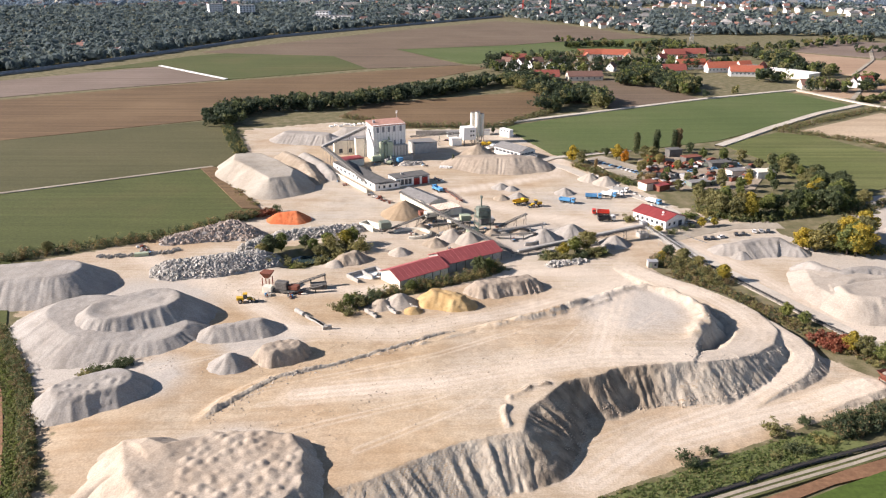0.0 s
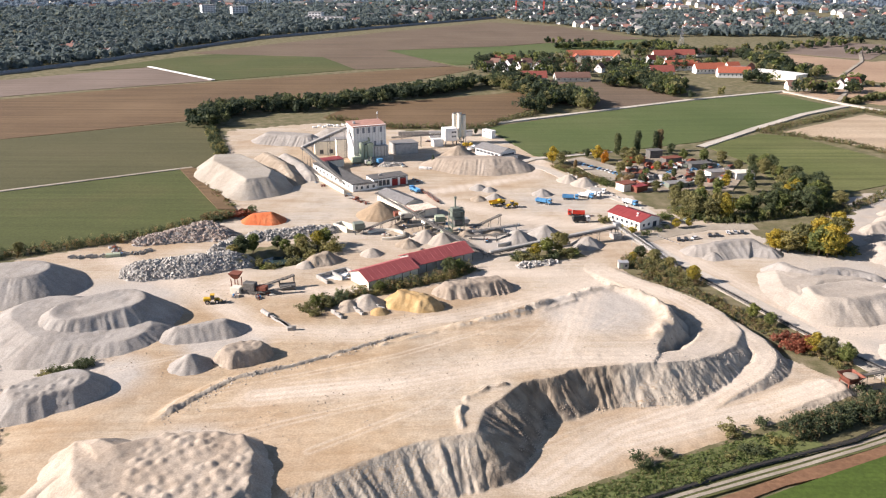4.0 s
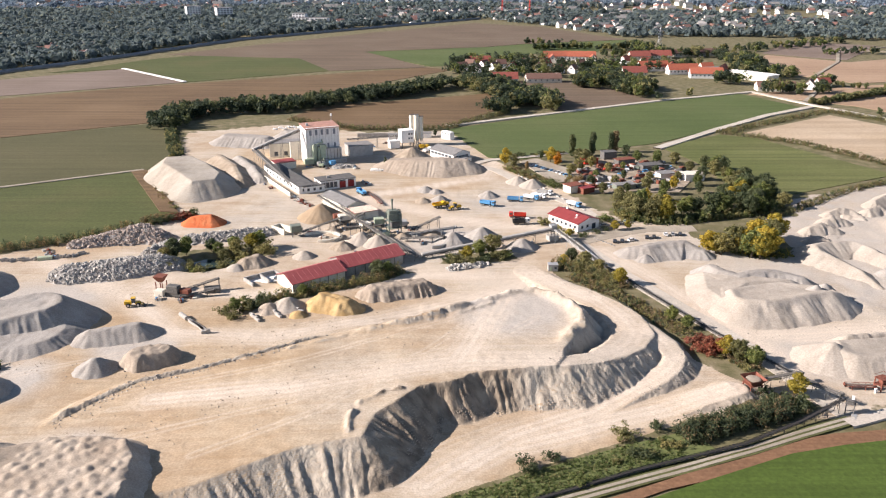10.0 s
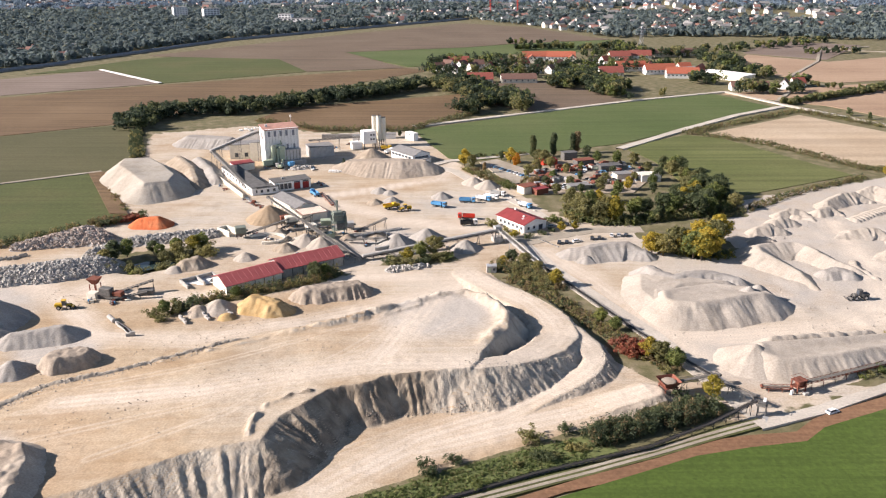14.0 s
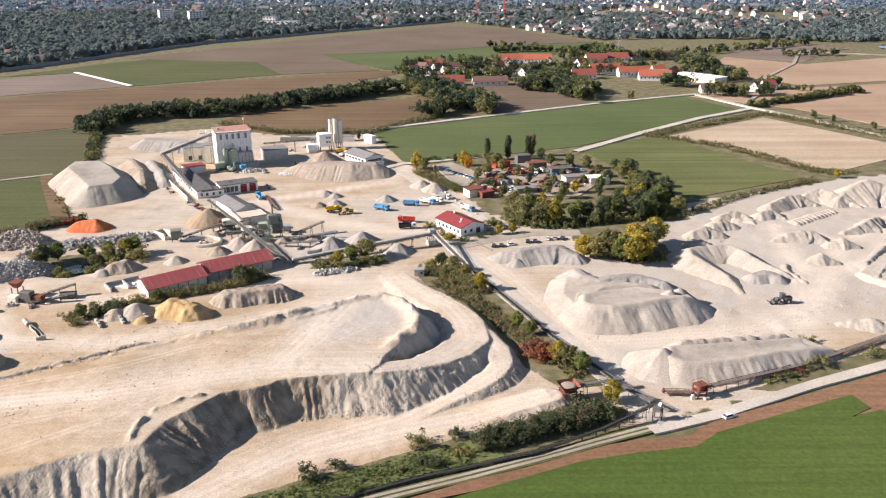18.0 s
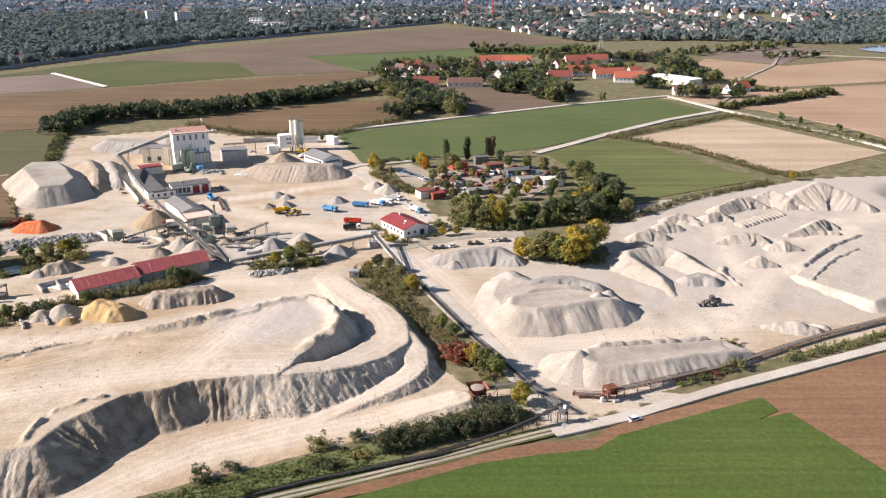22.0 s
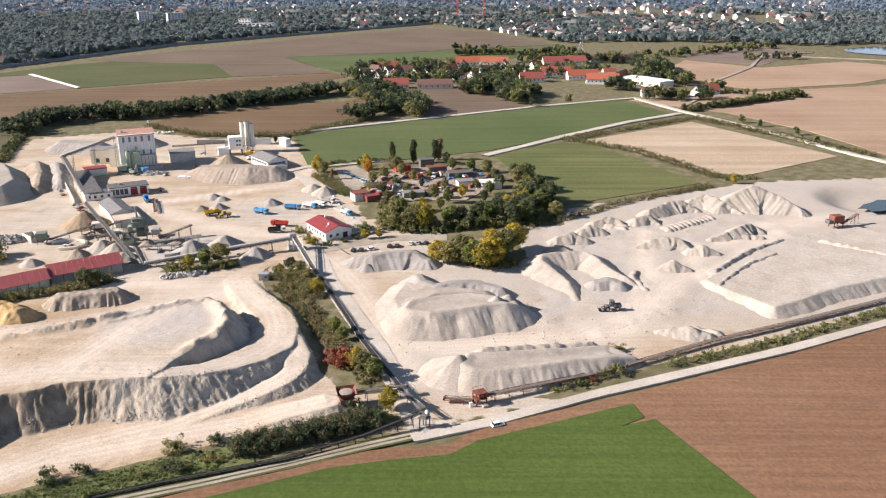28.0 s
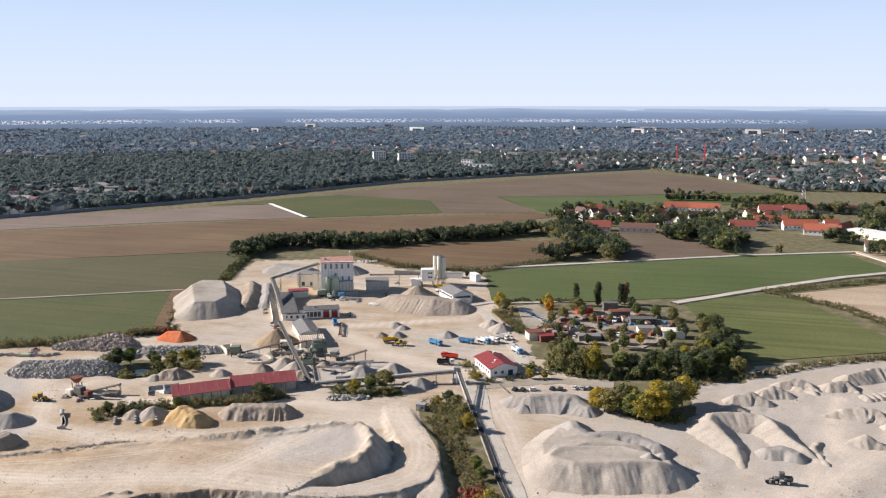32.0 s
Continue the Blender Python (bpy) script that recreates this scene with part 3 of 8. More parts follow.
patch("field", [(-760, 560), (-473, 778), (-329, 860), (-429, 962), (-560, 850), (-800, 640)], 0.75, M_PINK, "pinkish brown fallow field")
patch("field", [(-429, 962), (-329, 860), (-190, 945), (-242, 1059), (-384, 1087), (-420, 1060), (-500, 930)], 0.8, M_DULLGREEN, "grey green field")
patch("field", [(-420, 1100), (-384, 1087), (-242, 1059), (-190, 945), (-81, 975), (-110, 1030), (-167, 1133), (0, 1190), (74, 1240), (220, 1290), (115, 1508), (0, 1590), (-180, 1400)], 0.8, M_BROWNFAR, "brown harvested field")
patch("field", [(-165, 1131), (-108, 1029), (-76, 984), (-60, 990), (60, 1110), (140, 1120), (215, 1270), (220, 1285), (74, 1235), (0, 1187)], 0.9, M_GREENFAR, "bright green far field")
patch("field", [(-190, 663), (-172, 719), (-4, 796), (4, 734), (-64, 629), (-134, 618)], 0.7, M_BROWN, "brown maize stubble field")
patch("field", [(4, 734), (-4, 796), (8, 869), (82, 870), (129, 750), (46, 694)], 0.75, M_BROWNFAR, "brown harvested field")
patch("field", [(-60, 623), (46, 694), (218, 791), (251, 713), (89, 574), (-20, 524), (-34, 532)], 0.8, M_GREENFAR, "green field of young crop")
patch("field", [(88, 562), (142, 602), (165, 590), (212, 486), (126, 440), (104, 461), (100, 520)], 0.8, M_STRIP, "yellow green meadow strip with mown lines")
patch("field", [(162, 608), (258, 679), (325, 557), (246, 505), (223, 514), (192, 570)], 0.8, M_TAN, "bare tan field")
patch("field", [(228, 786), (300, 720), (340, 640), (360, 560), (800, 700), (700, 980), (489, 873), (364, 836), (300, 810)], 0.8, M_TANFAR, "bare tan brown field")
patch("field", [(361, 1096), (290, 960), (364, 850), (489, 890), (640, 1000), (560, 1080), (434, 1020)], 0.85, M_TANFAR, "brown field with a green edge")
patch("field", [(361, 1110), (462, 1271), (560, 1200), (440, 1040)], 0.85, M_PINK, "reddish brown field")
patch("field", [(-8, 173), (30, 190), (46, 194), (63, 197), (71, 204), (80, 208), (119, 225), (121, 217), (113, 212), (124, 216), (141, 179), (150, 120), (0, 60), (-120, 60), (-60, 147)], 0.6, M_GREEN, "lush green field of young crop")
patch("field", [(-8, 174.5), (-60, 149), (-60, 154), (-5, 179.5), (30, 196), (46, 200), (62, 202), (70, 209), (80, 214), (121, 232), (178, 258), (260, 300), (420, 380), (420, 120), (150, 100), (141, 179), (124, 216)], 0.45, M_PLOUGH, "reddish brown ploughed field")
lane("field", [(-272, 267), (-258.5, 243), (-243.5, 217), (-228.5, 187), (-219.5, 168), (-210, 145)], 5, 0.45, M_PLOUGH, "brown ploughed strip beside the hedge", "field")
lane("field", [(-297, 280), (-276, 243), (-261, 217), (-246, 187), (-237, 168), (-228, 145)], 31, 0.35, M_GREEN, "green field beyond the ploughed strip", "field")
patch("field", [(-212, 411), (-202, 410), (-248, 498), (-256, 494)], 0.75, M_BROWN, "brown stubble strip beside the gravel dump")


# ---- heaps of gravel, sand and rubble ----
def lobes(rim, seed, gap, closed):
    """Single tipping places along an edge, with uneven gaps: the cones of loads that slid down from there."""
    rnd = random.Random(seed)
    out = []
    for (ax, ay), (bx, by) in zip(rim, rim[1:] + rim[:1] if closed else rim[1:]):
        L = math.hypot(bx - ax, by - ay)
        k = max(1, round(L / gap))
        out += [(ax + (bx - ax) * (i + rnd.uniform(0.1, 0.9)) / k, ay + (by - ay) * (i + rnd.uniform(0.1, 0.9)) / k) for i in range(k)]
    return out


def cone_distance(x, y, spots):
    best = np.full(x.shape, 1e9)
    for sx, sy in spots:
        best = np.minimum(best, np.hypot(x - sx, y - sy))
    return best


def loads(h, wx, wy, top, tips, on):
    """Truck loads tipped side by side on a flat top: small sharp cones that run into each other."""
    for tx, ty, tr, th in tips:
        e = np.hypot(wx - tx, wy - ty) / tr * (1 + 0.2 * lattice(wx, wy, 2.2, 2))
        h = np.where(on, np.maximum(h, top - 0.3 + th * (0.95 - np.sqrt(e * e + 0.04))), h)
    return h


def heap(name, ridge, flat, slope, mat, label, rough=0.5, scallop=1.0, step=0.55, category="mound", dish=0.0, group="", lumps=0.0, base=None, tips=()):
    """A tipped heap: a crest line with heights, a flat top of that half width, sides at a slope, rills and scallops."""
    if len(ridge) == 1:
        ridge = [ridge[0], (ridge[0][0] + 0.5, ridge[0][1] + 0.2, ridge[0][2])]
    high = max(p[2] for p in ridge)
    reach = flat + high / slope + 5
    xs, ys = [p[0] for p in ridge], [p[1] for p in ridge]
    cx, cy = sum(xs) / len(xs), sum(ys) / len(ys)
    base = land_at(cx, cy) if base is None else base
    seed = int(abs(cx * 7 + cy * 13))
    run = [0.0]
    for p, q in zip(ridge, ridge[1:]):
        run.append(run[-1] + math.hypot(q[0] - p[0], q[1] - p[1]))
    spots = lobes([p[:2] for p in ridge], seed, 4.5, False) + [ridge[0][:2], ridge[-1][:2]]

    def height(x, y):
        wx, wy = x + cx, y + cy
        d, s = segment_distance(wx, wy, ridge)
        m = np.interp(s, range(len(ridge)), run)
        nx, ny = np.interp(s, range(len(ridge)), xs), np.interp(s, range(len(ridge)), ys)
        c = m + (flat + 4) * np.abs(np.arctan2(wy - ny, wx - nx)) * 1.2 + 40 * (wy > ny)
        out = d - flat
        if flat < 2:
            out = out + 0.3 * scallop * (np.maximum(0, cone_distance(wx, wy, spots) - flat) - d)
        out = out + 0.25 * scallop * lattice(wx, wy, 11, 2) * fade(d, flat * 0.8, flat + 1)
        rill = (np.abs(lattice(c, d * 0.06 + high, 2.2, 2)) - 0.28) * 1.1 + lattice(c, d * 0.05 + 9, 6.5, 1) * 0.45
        out = out + scallop * rill * fade(out, 0.2, 2.2)
        top = np.interp(s, range(len(ridge)), [p[2] for p in ridge]) - dish * (1 - fade(d, flat * 0.3, flat))
        over = np.maximum(0, out)
        h = top - slope * (np.sqrt(over * over + 0.02) - 0.14)
        h = h + rough * 0.22 * lattice(wx, wy, 1.6, 3) + 0.18 * lattice(wx, wy, 9, 3)
        if len(tips):
            h = loads(h, wx, wy, top - slope * over, tips, d < flat + 3.5)
        if lumps:
            h = h + lumps * np.maximum(0, lattice(wx, wy, 5.0, 2)) * (h > 1)
        return base + np.minimum(h, high + lumps + 0.5 + 2.5 * (len(tips) > 0)) - 0.2

    gx = np.arange(min(xs) - reach, max(xs) + reach + step, step) - cx
    gy = np.arange(min(ys) - reach, max(ys) + reach + step, step) - cy
    ob = grid_mesh(name, gx, gy, height, mat, lambda x, y, z: z > land(x + cx, y + cy) - 0.35)
    ob.location = (cx, cy, 0)
    return tagged(ob, label, category, group)


def mesa(name, rim, slope, mat, label, group="", category="mound", scallop=1.0, rough=0.5, step=0.6, dish=0.0, tips=(), gap=7.0):
    """A flat-topped dump: its rim as a plan with heights, sides as tipped fans at the angle of rest with creases between."""
    xs, ys = [p[0] for p in rim], [p[1] for p in rim]
    cx, cy = sum(xs) / len(xs), sum(ys) / len(ys)
    plane = np.linalg.lstsq(np.array([(p[0] - cx, p[1] - cy, 1) for p in rim], float), np.array([p[2] for p in rim], float), rcond=None)[0]
    high = max(p[2] for p in rim)
    run = [0.0]
    for p, q in zip(rim, rim[1:] + rim[:1]):
        run.append(run[-1] + math.hypot(q[0] - p[0], q[1] - p[1]))
    spots = lobes([p[:2] for p in rim], int(abs(cx * 7 + cy * 13)), gap, True)

    def height(x, y):
        wx, wy = x + cx, y + cy
        d, s = segment_distance(wx, wy, rim, True)
        m = np.interp(s, range(len(rim) + 1), run)
        d = np.where(inside(wx, wy, rim), -d, d)
        top = np.interp(s, range(len(rim) + 1), [p[2] for p in rim] + [rim[0][2]])
        flat = plane[0] * x + plane[1] * y + plane[2]
        top = top + (flat - top) * fade(-d, 0, 8)
        out = d + 0.2 * scallop * lattice(wx, wy, 6, 2)
        out = out + 0.5 * scallop * (cone_distance(wx, wy, spots) - np.abs(d)) * fade(d, 0, 4)
        rill = (np.abs(lattice(m, d * 0.06 + 7, 1.7, 2)) - 0.28) * 0.8
        over = np.maximum(0, out + scallop * rill * fade(d, 0, 3))
        h = top - slope * over - dish * fade(-d, 0.5, 4)
        if len(tips):
            h = loads(h, wx, wy, top, tips, d < 1)
        return h + rough * 0.2 * lattice(wx, wy, 1.6, 3) + 0.15 * lattice(wx, wy, 9, 2)

    reach = high / slope + 6
    gx = np.arange(min(xs) - reach, max(xs) + reach + step, step) - cx
    gy = np.arange(min(ys) - reach, max(ys) + reach + step, step) - cy
    ob = grid_mesh(name, gx, gy, height, mat, lambda x, y, z: z > land(x + cx, y + cy) - 0.35)
    ob.location = (cx, cy, 0)
    return tagged(ob, label, category, group)


def tips(seed, x0, y0, nx, ny, gap):
    """Single truck loads tipped side by side on a heap: place, radius and height."""
    rnd = random.Random(seed)
    return [(x0 + (i + 0.5 * (j % 2)) * gap + rnd.uniform(-0.45, 0.45) * gap, y0 + j * gap * 0.8 + rnd.uniform(-0.45, 0.45) * gap, rnd.uniform(0.5, 0.85) * gap, rnd.uniform(0.2, 0.4) * gap) for i in range(nx) for j in range(ny) if rnd.random() > 0.05]


G = "gravel heaps"
heap("gravel_heap", [(-224, 265, 9.4), (-212, 272, 10.2)], 9, 0.72, M_GRAVEL, "wide grey gravel heap with a flat driven top", dish=0.9, group=G, base=0)
heap("gravel_bench", [(-237, 270, 7.0), (-226, 259, 6.6), (-209, 258, 5.4)], 12, 0.46, M_GRAVEL, "broad driven gravel bench round the wide heap", group=G, category="bench", base=0)
heap("gravel_heap", [(-300, 300, 7.5), (-262, 306, 8.5)], 9, 0.6, M_GRAVEL, "long grey gravel heap with a flat crest", group=G)
heap("gravel_heap", [(-216, 211, 5.2), (-207, 216, 5.6)], 6, 0.8, M_GRAVEL, "grey gravel heap with tipped lumps", group=G, tips=tips(5, -224, 206, 8, 5, 2.9))
heap("gravel_heap", [(-186, 256, 4), (-172, 261, 4.6)], 0.8, 0.6, M_GRAVEL, "narrow grey gravel ridge", group=G)
heap("rubble_heap", [(-176, 233, 4.4)], 0.3, 0.68, M_GRAVEL, "small pale cone of rubble", rough=1.2, group=G)
heap("earth_heap", [(-163, 238, 4.6), (-158, 241, 4.4)], 3.4, 1.3, M_TANHEAP, "brown earth heap with ragged sides", rough=2.6, scallop=1.7, group=G)
mesa("sand_heap", [(-191, 182.5, 8.4), (-184, 181, 10.2), (-178, 176.5, 11.2), (-173, 180.5, 10.4), (-160, 184, 10.2), (-148, 182.5, 10.2), (-143.5, 175, 10.2), (-142, 162, 10), (-150, 150, 9.5), (-172, 150, 10), (-184, 164, 10.8)], 0.62, M_BEIGE, "large beige sand heap with tipped truck loads on its top", G, scallop=0.9, rough=0.9, step=0.5, gap=6, tips=tips(14, -171, 153, 8, 11, 3.7))
heap("sand_heap", [(-187, 170, 8.6), (-196, 163, 5), (-203, 158, 2)], 0.6, 0.5, M_BEIGE, "long smooth spur of the beige sand heap", rough=0.6, group=G, base=0)
mesa("gravel_dump", [(-236, 502, 8), (-232, 482, 9), (-218, 462, 9.6), (-203, 441, 9), (-192, 447, 8.6), (-193, 462, 8.6), (-208, 486, 8.6), (-221, 504, 8)], 0.68, M_DUMP, "big pale gravel dump with a flat top", G, scallop=0.5)
heap("gravel_heap", [(-208, 520, 5), (-192, 492, 6), (-182, 466, 4)], 1.0, 0.62, M_EARTH, "narrow brown gravel ridge beside the dump", group=G)
heap("gravel_heap", [(-196, 522, 4), (-180, 492, 4.5), (-172, 474, 3)], 0.8, 0.62, M_GRAVEL, "narrow grey gravel ridge beside the dump", group=G)
heap("gravel_heap", [(-215, 578, 6), (-190, 572, 6)], 4, 0.55, M_GRAVEL, "grey gravel heap behind the dump", group=G)
heap("gravel_heap", [(-175, 592, 6), (-160, 590, 6)], 3, 0.55, M_GRAVEL, "grey gravel heap near the mixing tower", group=G)
heap("gravel_heap", [(-94, 507, 5.4), (-80, 501, 7.2), (-64, 499, 7.8), (-52, 501, 6.4)], 3.6, 0.5, M_TANHEAP, "broad tan gravel heap with a scooped side", scallop=0.8, rough=0.8, group=G)
heap("gravel_heap", [(-76, 492, 4.6), (-72, 494, 5.2)], 0.5, 0.62, M_EARTH, "darker slump on the side of the broad heap", rough=1.2, group=G)
heap("gravel_cone", [(-84, 524, 9)], 0.5, 0.6, M_EARTH, "darker gravel cone on the broad heap", group=G)
for x, y, h, lab in ((-74, 452, 3, M_GRAVEL), (-68, 448, 2.4, M_GRAVEL), (-39, 441, 3.4, M_GRAVEL), (-12, 462, 4.5, M_PALE), (-20, 470, 4, M_PALE), (-75, 430, 2.6, M_EARTH), (-66, 432, 3.2, M_GRAVEL),
                     (-46, 371, 5.5, M_GRAVEL), (-28, 357, 4.5, M_GRAVEL), (-60, 364, 5.5, M_GRAVEL), (-95, 362, 4.5, M_PALE), (-127, 345, 3.0, M_PALE), (-103, 366, 4.6, M_PALE)):
    heap("gravel_cone", [(x, y, h)], 0.3, 0.62, lab, "small tipped gravel cone on the yard", rough=0.5, group="gravel cones")
for x, y, h in ((-88, 354, 3.2), (-70, 374, 3.0), (-111, 357, 3.4), (-84, 372, 2.2), (-118, 380, 2.4)):
    heap("tailings_cone", [(x, y, h)], 0.3, 0.6, M_EARTH, "damp brown tailings cone under the washing plant", rough=0.9, group="gravel cones")
heap("sand_cone", [(-127, 403, 7.5)], 0.3, 0.64, M_TANSAND, "tan sand cone under the long conveyor", group="gravel cones")
heap("crushed_brick_heap", [(-189, 393, 4.0), (-181, 393, 5)], 0.6, 0.66, M_BRICKRED, "bright orange red heap of crushed brick", group=G)
heap("sand_heap", [(-110, 289, 5), (-102, 285, 4.5)], 1.6, 0.8, M_OCHRE, "bright ochre yellow sand heap", rough=2.4, lumps=1.0, group=G)
heap("gravel_heap", [(-92, 300, 4.4), (-74, 306, 4.4)], 2.6, 0.8, M_TANHEAP, "brown grey gravel ridge with rills", rough=2.2, scallop=1.8, group=G)
heap("sand_heap", [(-124, 287, 4.5)], 0.4, 0.65, M_PALE, "pale sand cone beside the yellow heap", group=G)
mesa("gravel_heap", [(66.5, 242, 5.2), (70, 238.6, 5.1), (77, 238.2, 5), (92, 241.3, 5), (104, 246.1, 4.6), (116, 249.4, 4), (126, 253, 2), (118, 261.5, 2.6), (98, 255.5, 4.2), (82, 252, 4.8), (69, 250.3, 5)], 0.66, M_PALE, "long grey gravel heap with a rilled face", G, dish=0.5, gap=4.5)
heap("gravel_cone", [(65, 245, 6.6)], 0.2, 0.52, M_PALE, "grey gravel cone at the end of the long heap", group="gravel cones", base=0)
heap("gravel_windrow", [(74, 254, 5.4), (98, 258, 4.9), (112, 262, 3.7)], 0.2, 0.8, M_PALE, "low ragged gravel windrow behind the long heap", group=G, rough=1.6, base=0)
mesa("gravel_heap", [(45.5, 284, 6.4), (48, 280.5, 6.8), (55, 278.8, 6.9), (65.5, 281.6, 7), (76.5, 286, 7), (84, 288, 6.6), (88, 289.6, 5.4), (86.5, 298, 4.8), (70, 303, 4.6), (57, 300, 4.6), (47, 294, 5.4)], 0.62, M_PALE, "wide grey gravel heap with tipping marks", G, dish=0.4, gap=7.5)
heap("gravel_cone", [(80, 293.5, 7.4)], 0.2, 0.8, M_GRAVEL, "small gravel load tipped on the wide heap", rough=1.0, group="gravel cones", base=0)
heap("gravel_cone", [(84.5, 296, 7.0)], 0.2, 0.8, M_GRAVEL, "small gravel load tipped on the wide heap", rough=1.0, group="gravel cones", base=0)
heap("gravel_heap", [(49, 323, 4.5), (51, 316, 5), (56, 311.5, 4.8), (63, 314.4, 5.2), (72.5, 316, 5), (82, 312, 3.6)], 1.0, 0.62, M_GRAVEL, "grey gravel ridge behind the wide heap", group=G)
mesa("gravel_bench", [(44, 318, 3), (40, 300, 3.2), (43, 289, 3.6), (57, 304, 4.2), (76, 308, 3.6), (62, 311, 4), (53, 312, 4)], 0.42, M_PALE, "low pale gravel apron beside the wide heap", G, category="bench", scallop=0.6)
heap("gravel_heap", [(20, 347.5, 3.4), (27, 346.5, 5), (37, 350, 5.5), (45, 350.5, 5.5), (51.5, 345.5, 3.2)], 0.9, 0.56, M_GRAVEL, "grey gravel heap beside the parked cars", group=G)
heap("gravel_cone", [(25, 340, 3)], 0.2, 0.62, M_GRAVEL, "small gravel cone at the foot of the heap", group="gravel cones")
heap("gravel_bank", [(113.5, 307, 0.8), (111, 321, 3), (105.6, 333.3, 4.2), (102, 340, 5), (103, 347, 5.2), (111, 350.7, 5.2), (121.5, 352.2, 5), (125.4, 349, 4.8), (130.4, 335.3, 3.6), (137, 325.7, 2.5), (140, 322, 0.8)], 0.3, 0.5, M_PALE, "curved pale gravel bank round a hollow", group=G, category="bank", scallop=0.8)
heap("gravel_heap", [(123.5, 321, 2.8), (128, 323, 3.4), (132, 320.5, 2.6)], 1.2, 0.7, M_GRAVEL, "small grey gravel heap", group=G)


def eastern(*ridge, slope=0.64, flat=0.25, rough=1.2):
    heap("gravel_heap", list(ridge), flat, slope, M_PALE, "pale tipped gravel ridge in the eastern yard", group="eastern heaps", rough=rough, scallop=1.2)


eastern((108, 364, 1.6), (114, 367, 2.6), (117, 364.5, 1.2))
eastern((113, 376.5, 3), (120.4, 380.6, 4.5), (127, 378, 2.2))
eastern((126, 387.8, 3), (130.7, 391.3, 4.6), (136.5, 390, 2.5))
eastern((134.8, 403.5, 2.8), (141, 407, 4), (147, 406.5, 3.8), (151, 401.5, 1.4))
eastern((142, 401, 1.8), (149, 397, 1.6))
eastern((156.5, 406.5, 3.6), (163.8, 410, 4.2), (168.5, 405, 1.2))
eastern((166.5, 420.2, 3.6), (179.9, 430.6, 5), (187.3, 432.8, 5), (194, 428, 1.6))
eastern((193, 438.5, 4), (201.5, 441, 6.4), (207, 435, 5.8), (216, 424, 1.4))
for k in range(11):
    eastern((170 + 2.7 * k, 397.2 + 1.95 * k, 1.9), (171.2 + 2.7 * k, 395.2 + 1.95 * k, 1.5), rough=0.6)
eastern((188, 381, 1.2), (194.5, 384, 2.4), (205, 391, 4.6), (212.4, 395.5, 4.4), (216.5, 391, 1.4))
eastern((200, 384, 1.4), (208, 386, 2.0), (214, 384, 1.2))
eastern((150, 370, 1.4), (159, 373.3, 3.8), (165, 374.3, 4.6), (170.5, 373.5, 4.4), (174, 367.5, 1.4), slope=0.5)
eastern((173.5, 362.4, 2.2), (178.7, 362.8, 4.2), (185.5, 360.8, 1))
eastern((154, 341.1, 1), (160.4, 343.2, 4.2), (167, 340.6, 1))
eastern((140, 277, 1.2), (145, 276.5, 2.6), (150, 275.5, 3.2), (156, 273.5, 1.6), slope=0.5)
eastern((152, 281, 1.0), (160, 276, 1.4))
eastern((118, 357, 1.6), (126, 354, 1.8), slope=0.5)
eastern((143, 318, 0.8), (140, 330, 1.4), (143, 338, 0.8), slope=0.5)
heap("gravel_heap", [(206, 428, 3.4), (212, 434.5, 6.2), (220, 437.7, 9.6), (227.5, 441, 11.4), (234.6, 437.6, 9), (241, 430.5, 6.8), (247, 424.5, 3.4)], 0.4, 0.6, M_PALE, "tall pale gravel heap with smooth flanks", group=G, scallop=1.3)
mesa("gravel_bench", [(170, 326, 1.4), (175, 313, 2.2), (181.4, 303.5, 2.6), (187, 293.6, 3), (200.3, 300.9, 3.4), (214.8, 310.4, 3.6), (264, 334, 3.4), (294, 362, 3.4), (264, 394, 3), (220, 376, 2.0), (200, 360, 1.6), (182, 340, 1.4)], 0.62, M_FLAT, "raised pale gravel platform with a level top", G, category="platform", scallop=0.7, gap=5)
heap("gravel_windrow", [(177, 335.8, 2.5), (188, 348, 2.9), (199, 360, 3.1), (220, 375.5, 3.0)], 0.2, 0.9, M_GRAVEL, "low dark gravel windrow on the platform edge", group=G, rough=1.6, base=0, scallop=1.0)
heap("gravel_windrow", [(173.5, 319, 2.8), (183, 331, 3.1), (195.5, 345, 3.1), (210, 356, 2.8)], 0.2, 0.9, M_GRAVEL, "low dark gravel windrow on the platform", group=G, rough=1.6, base=0, scallop=1.0)
heap("gravel_windrow", [(238, 372, 3.9), (252, 358, 4.3), (268, 344, 4.3)], 0.2, 0.9, M_PALE, "low gravel windrow on the far platform edge", group=G, rough=1.6, base=0, scallop=1.0)


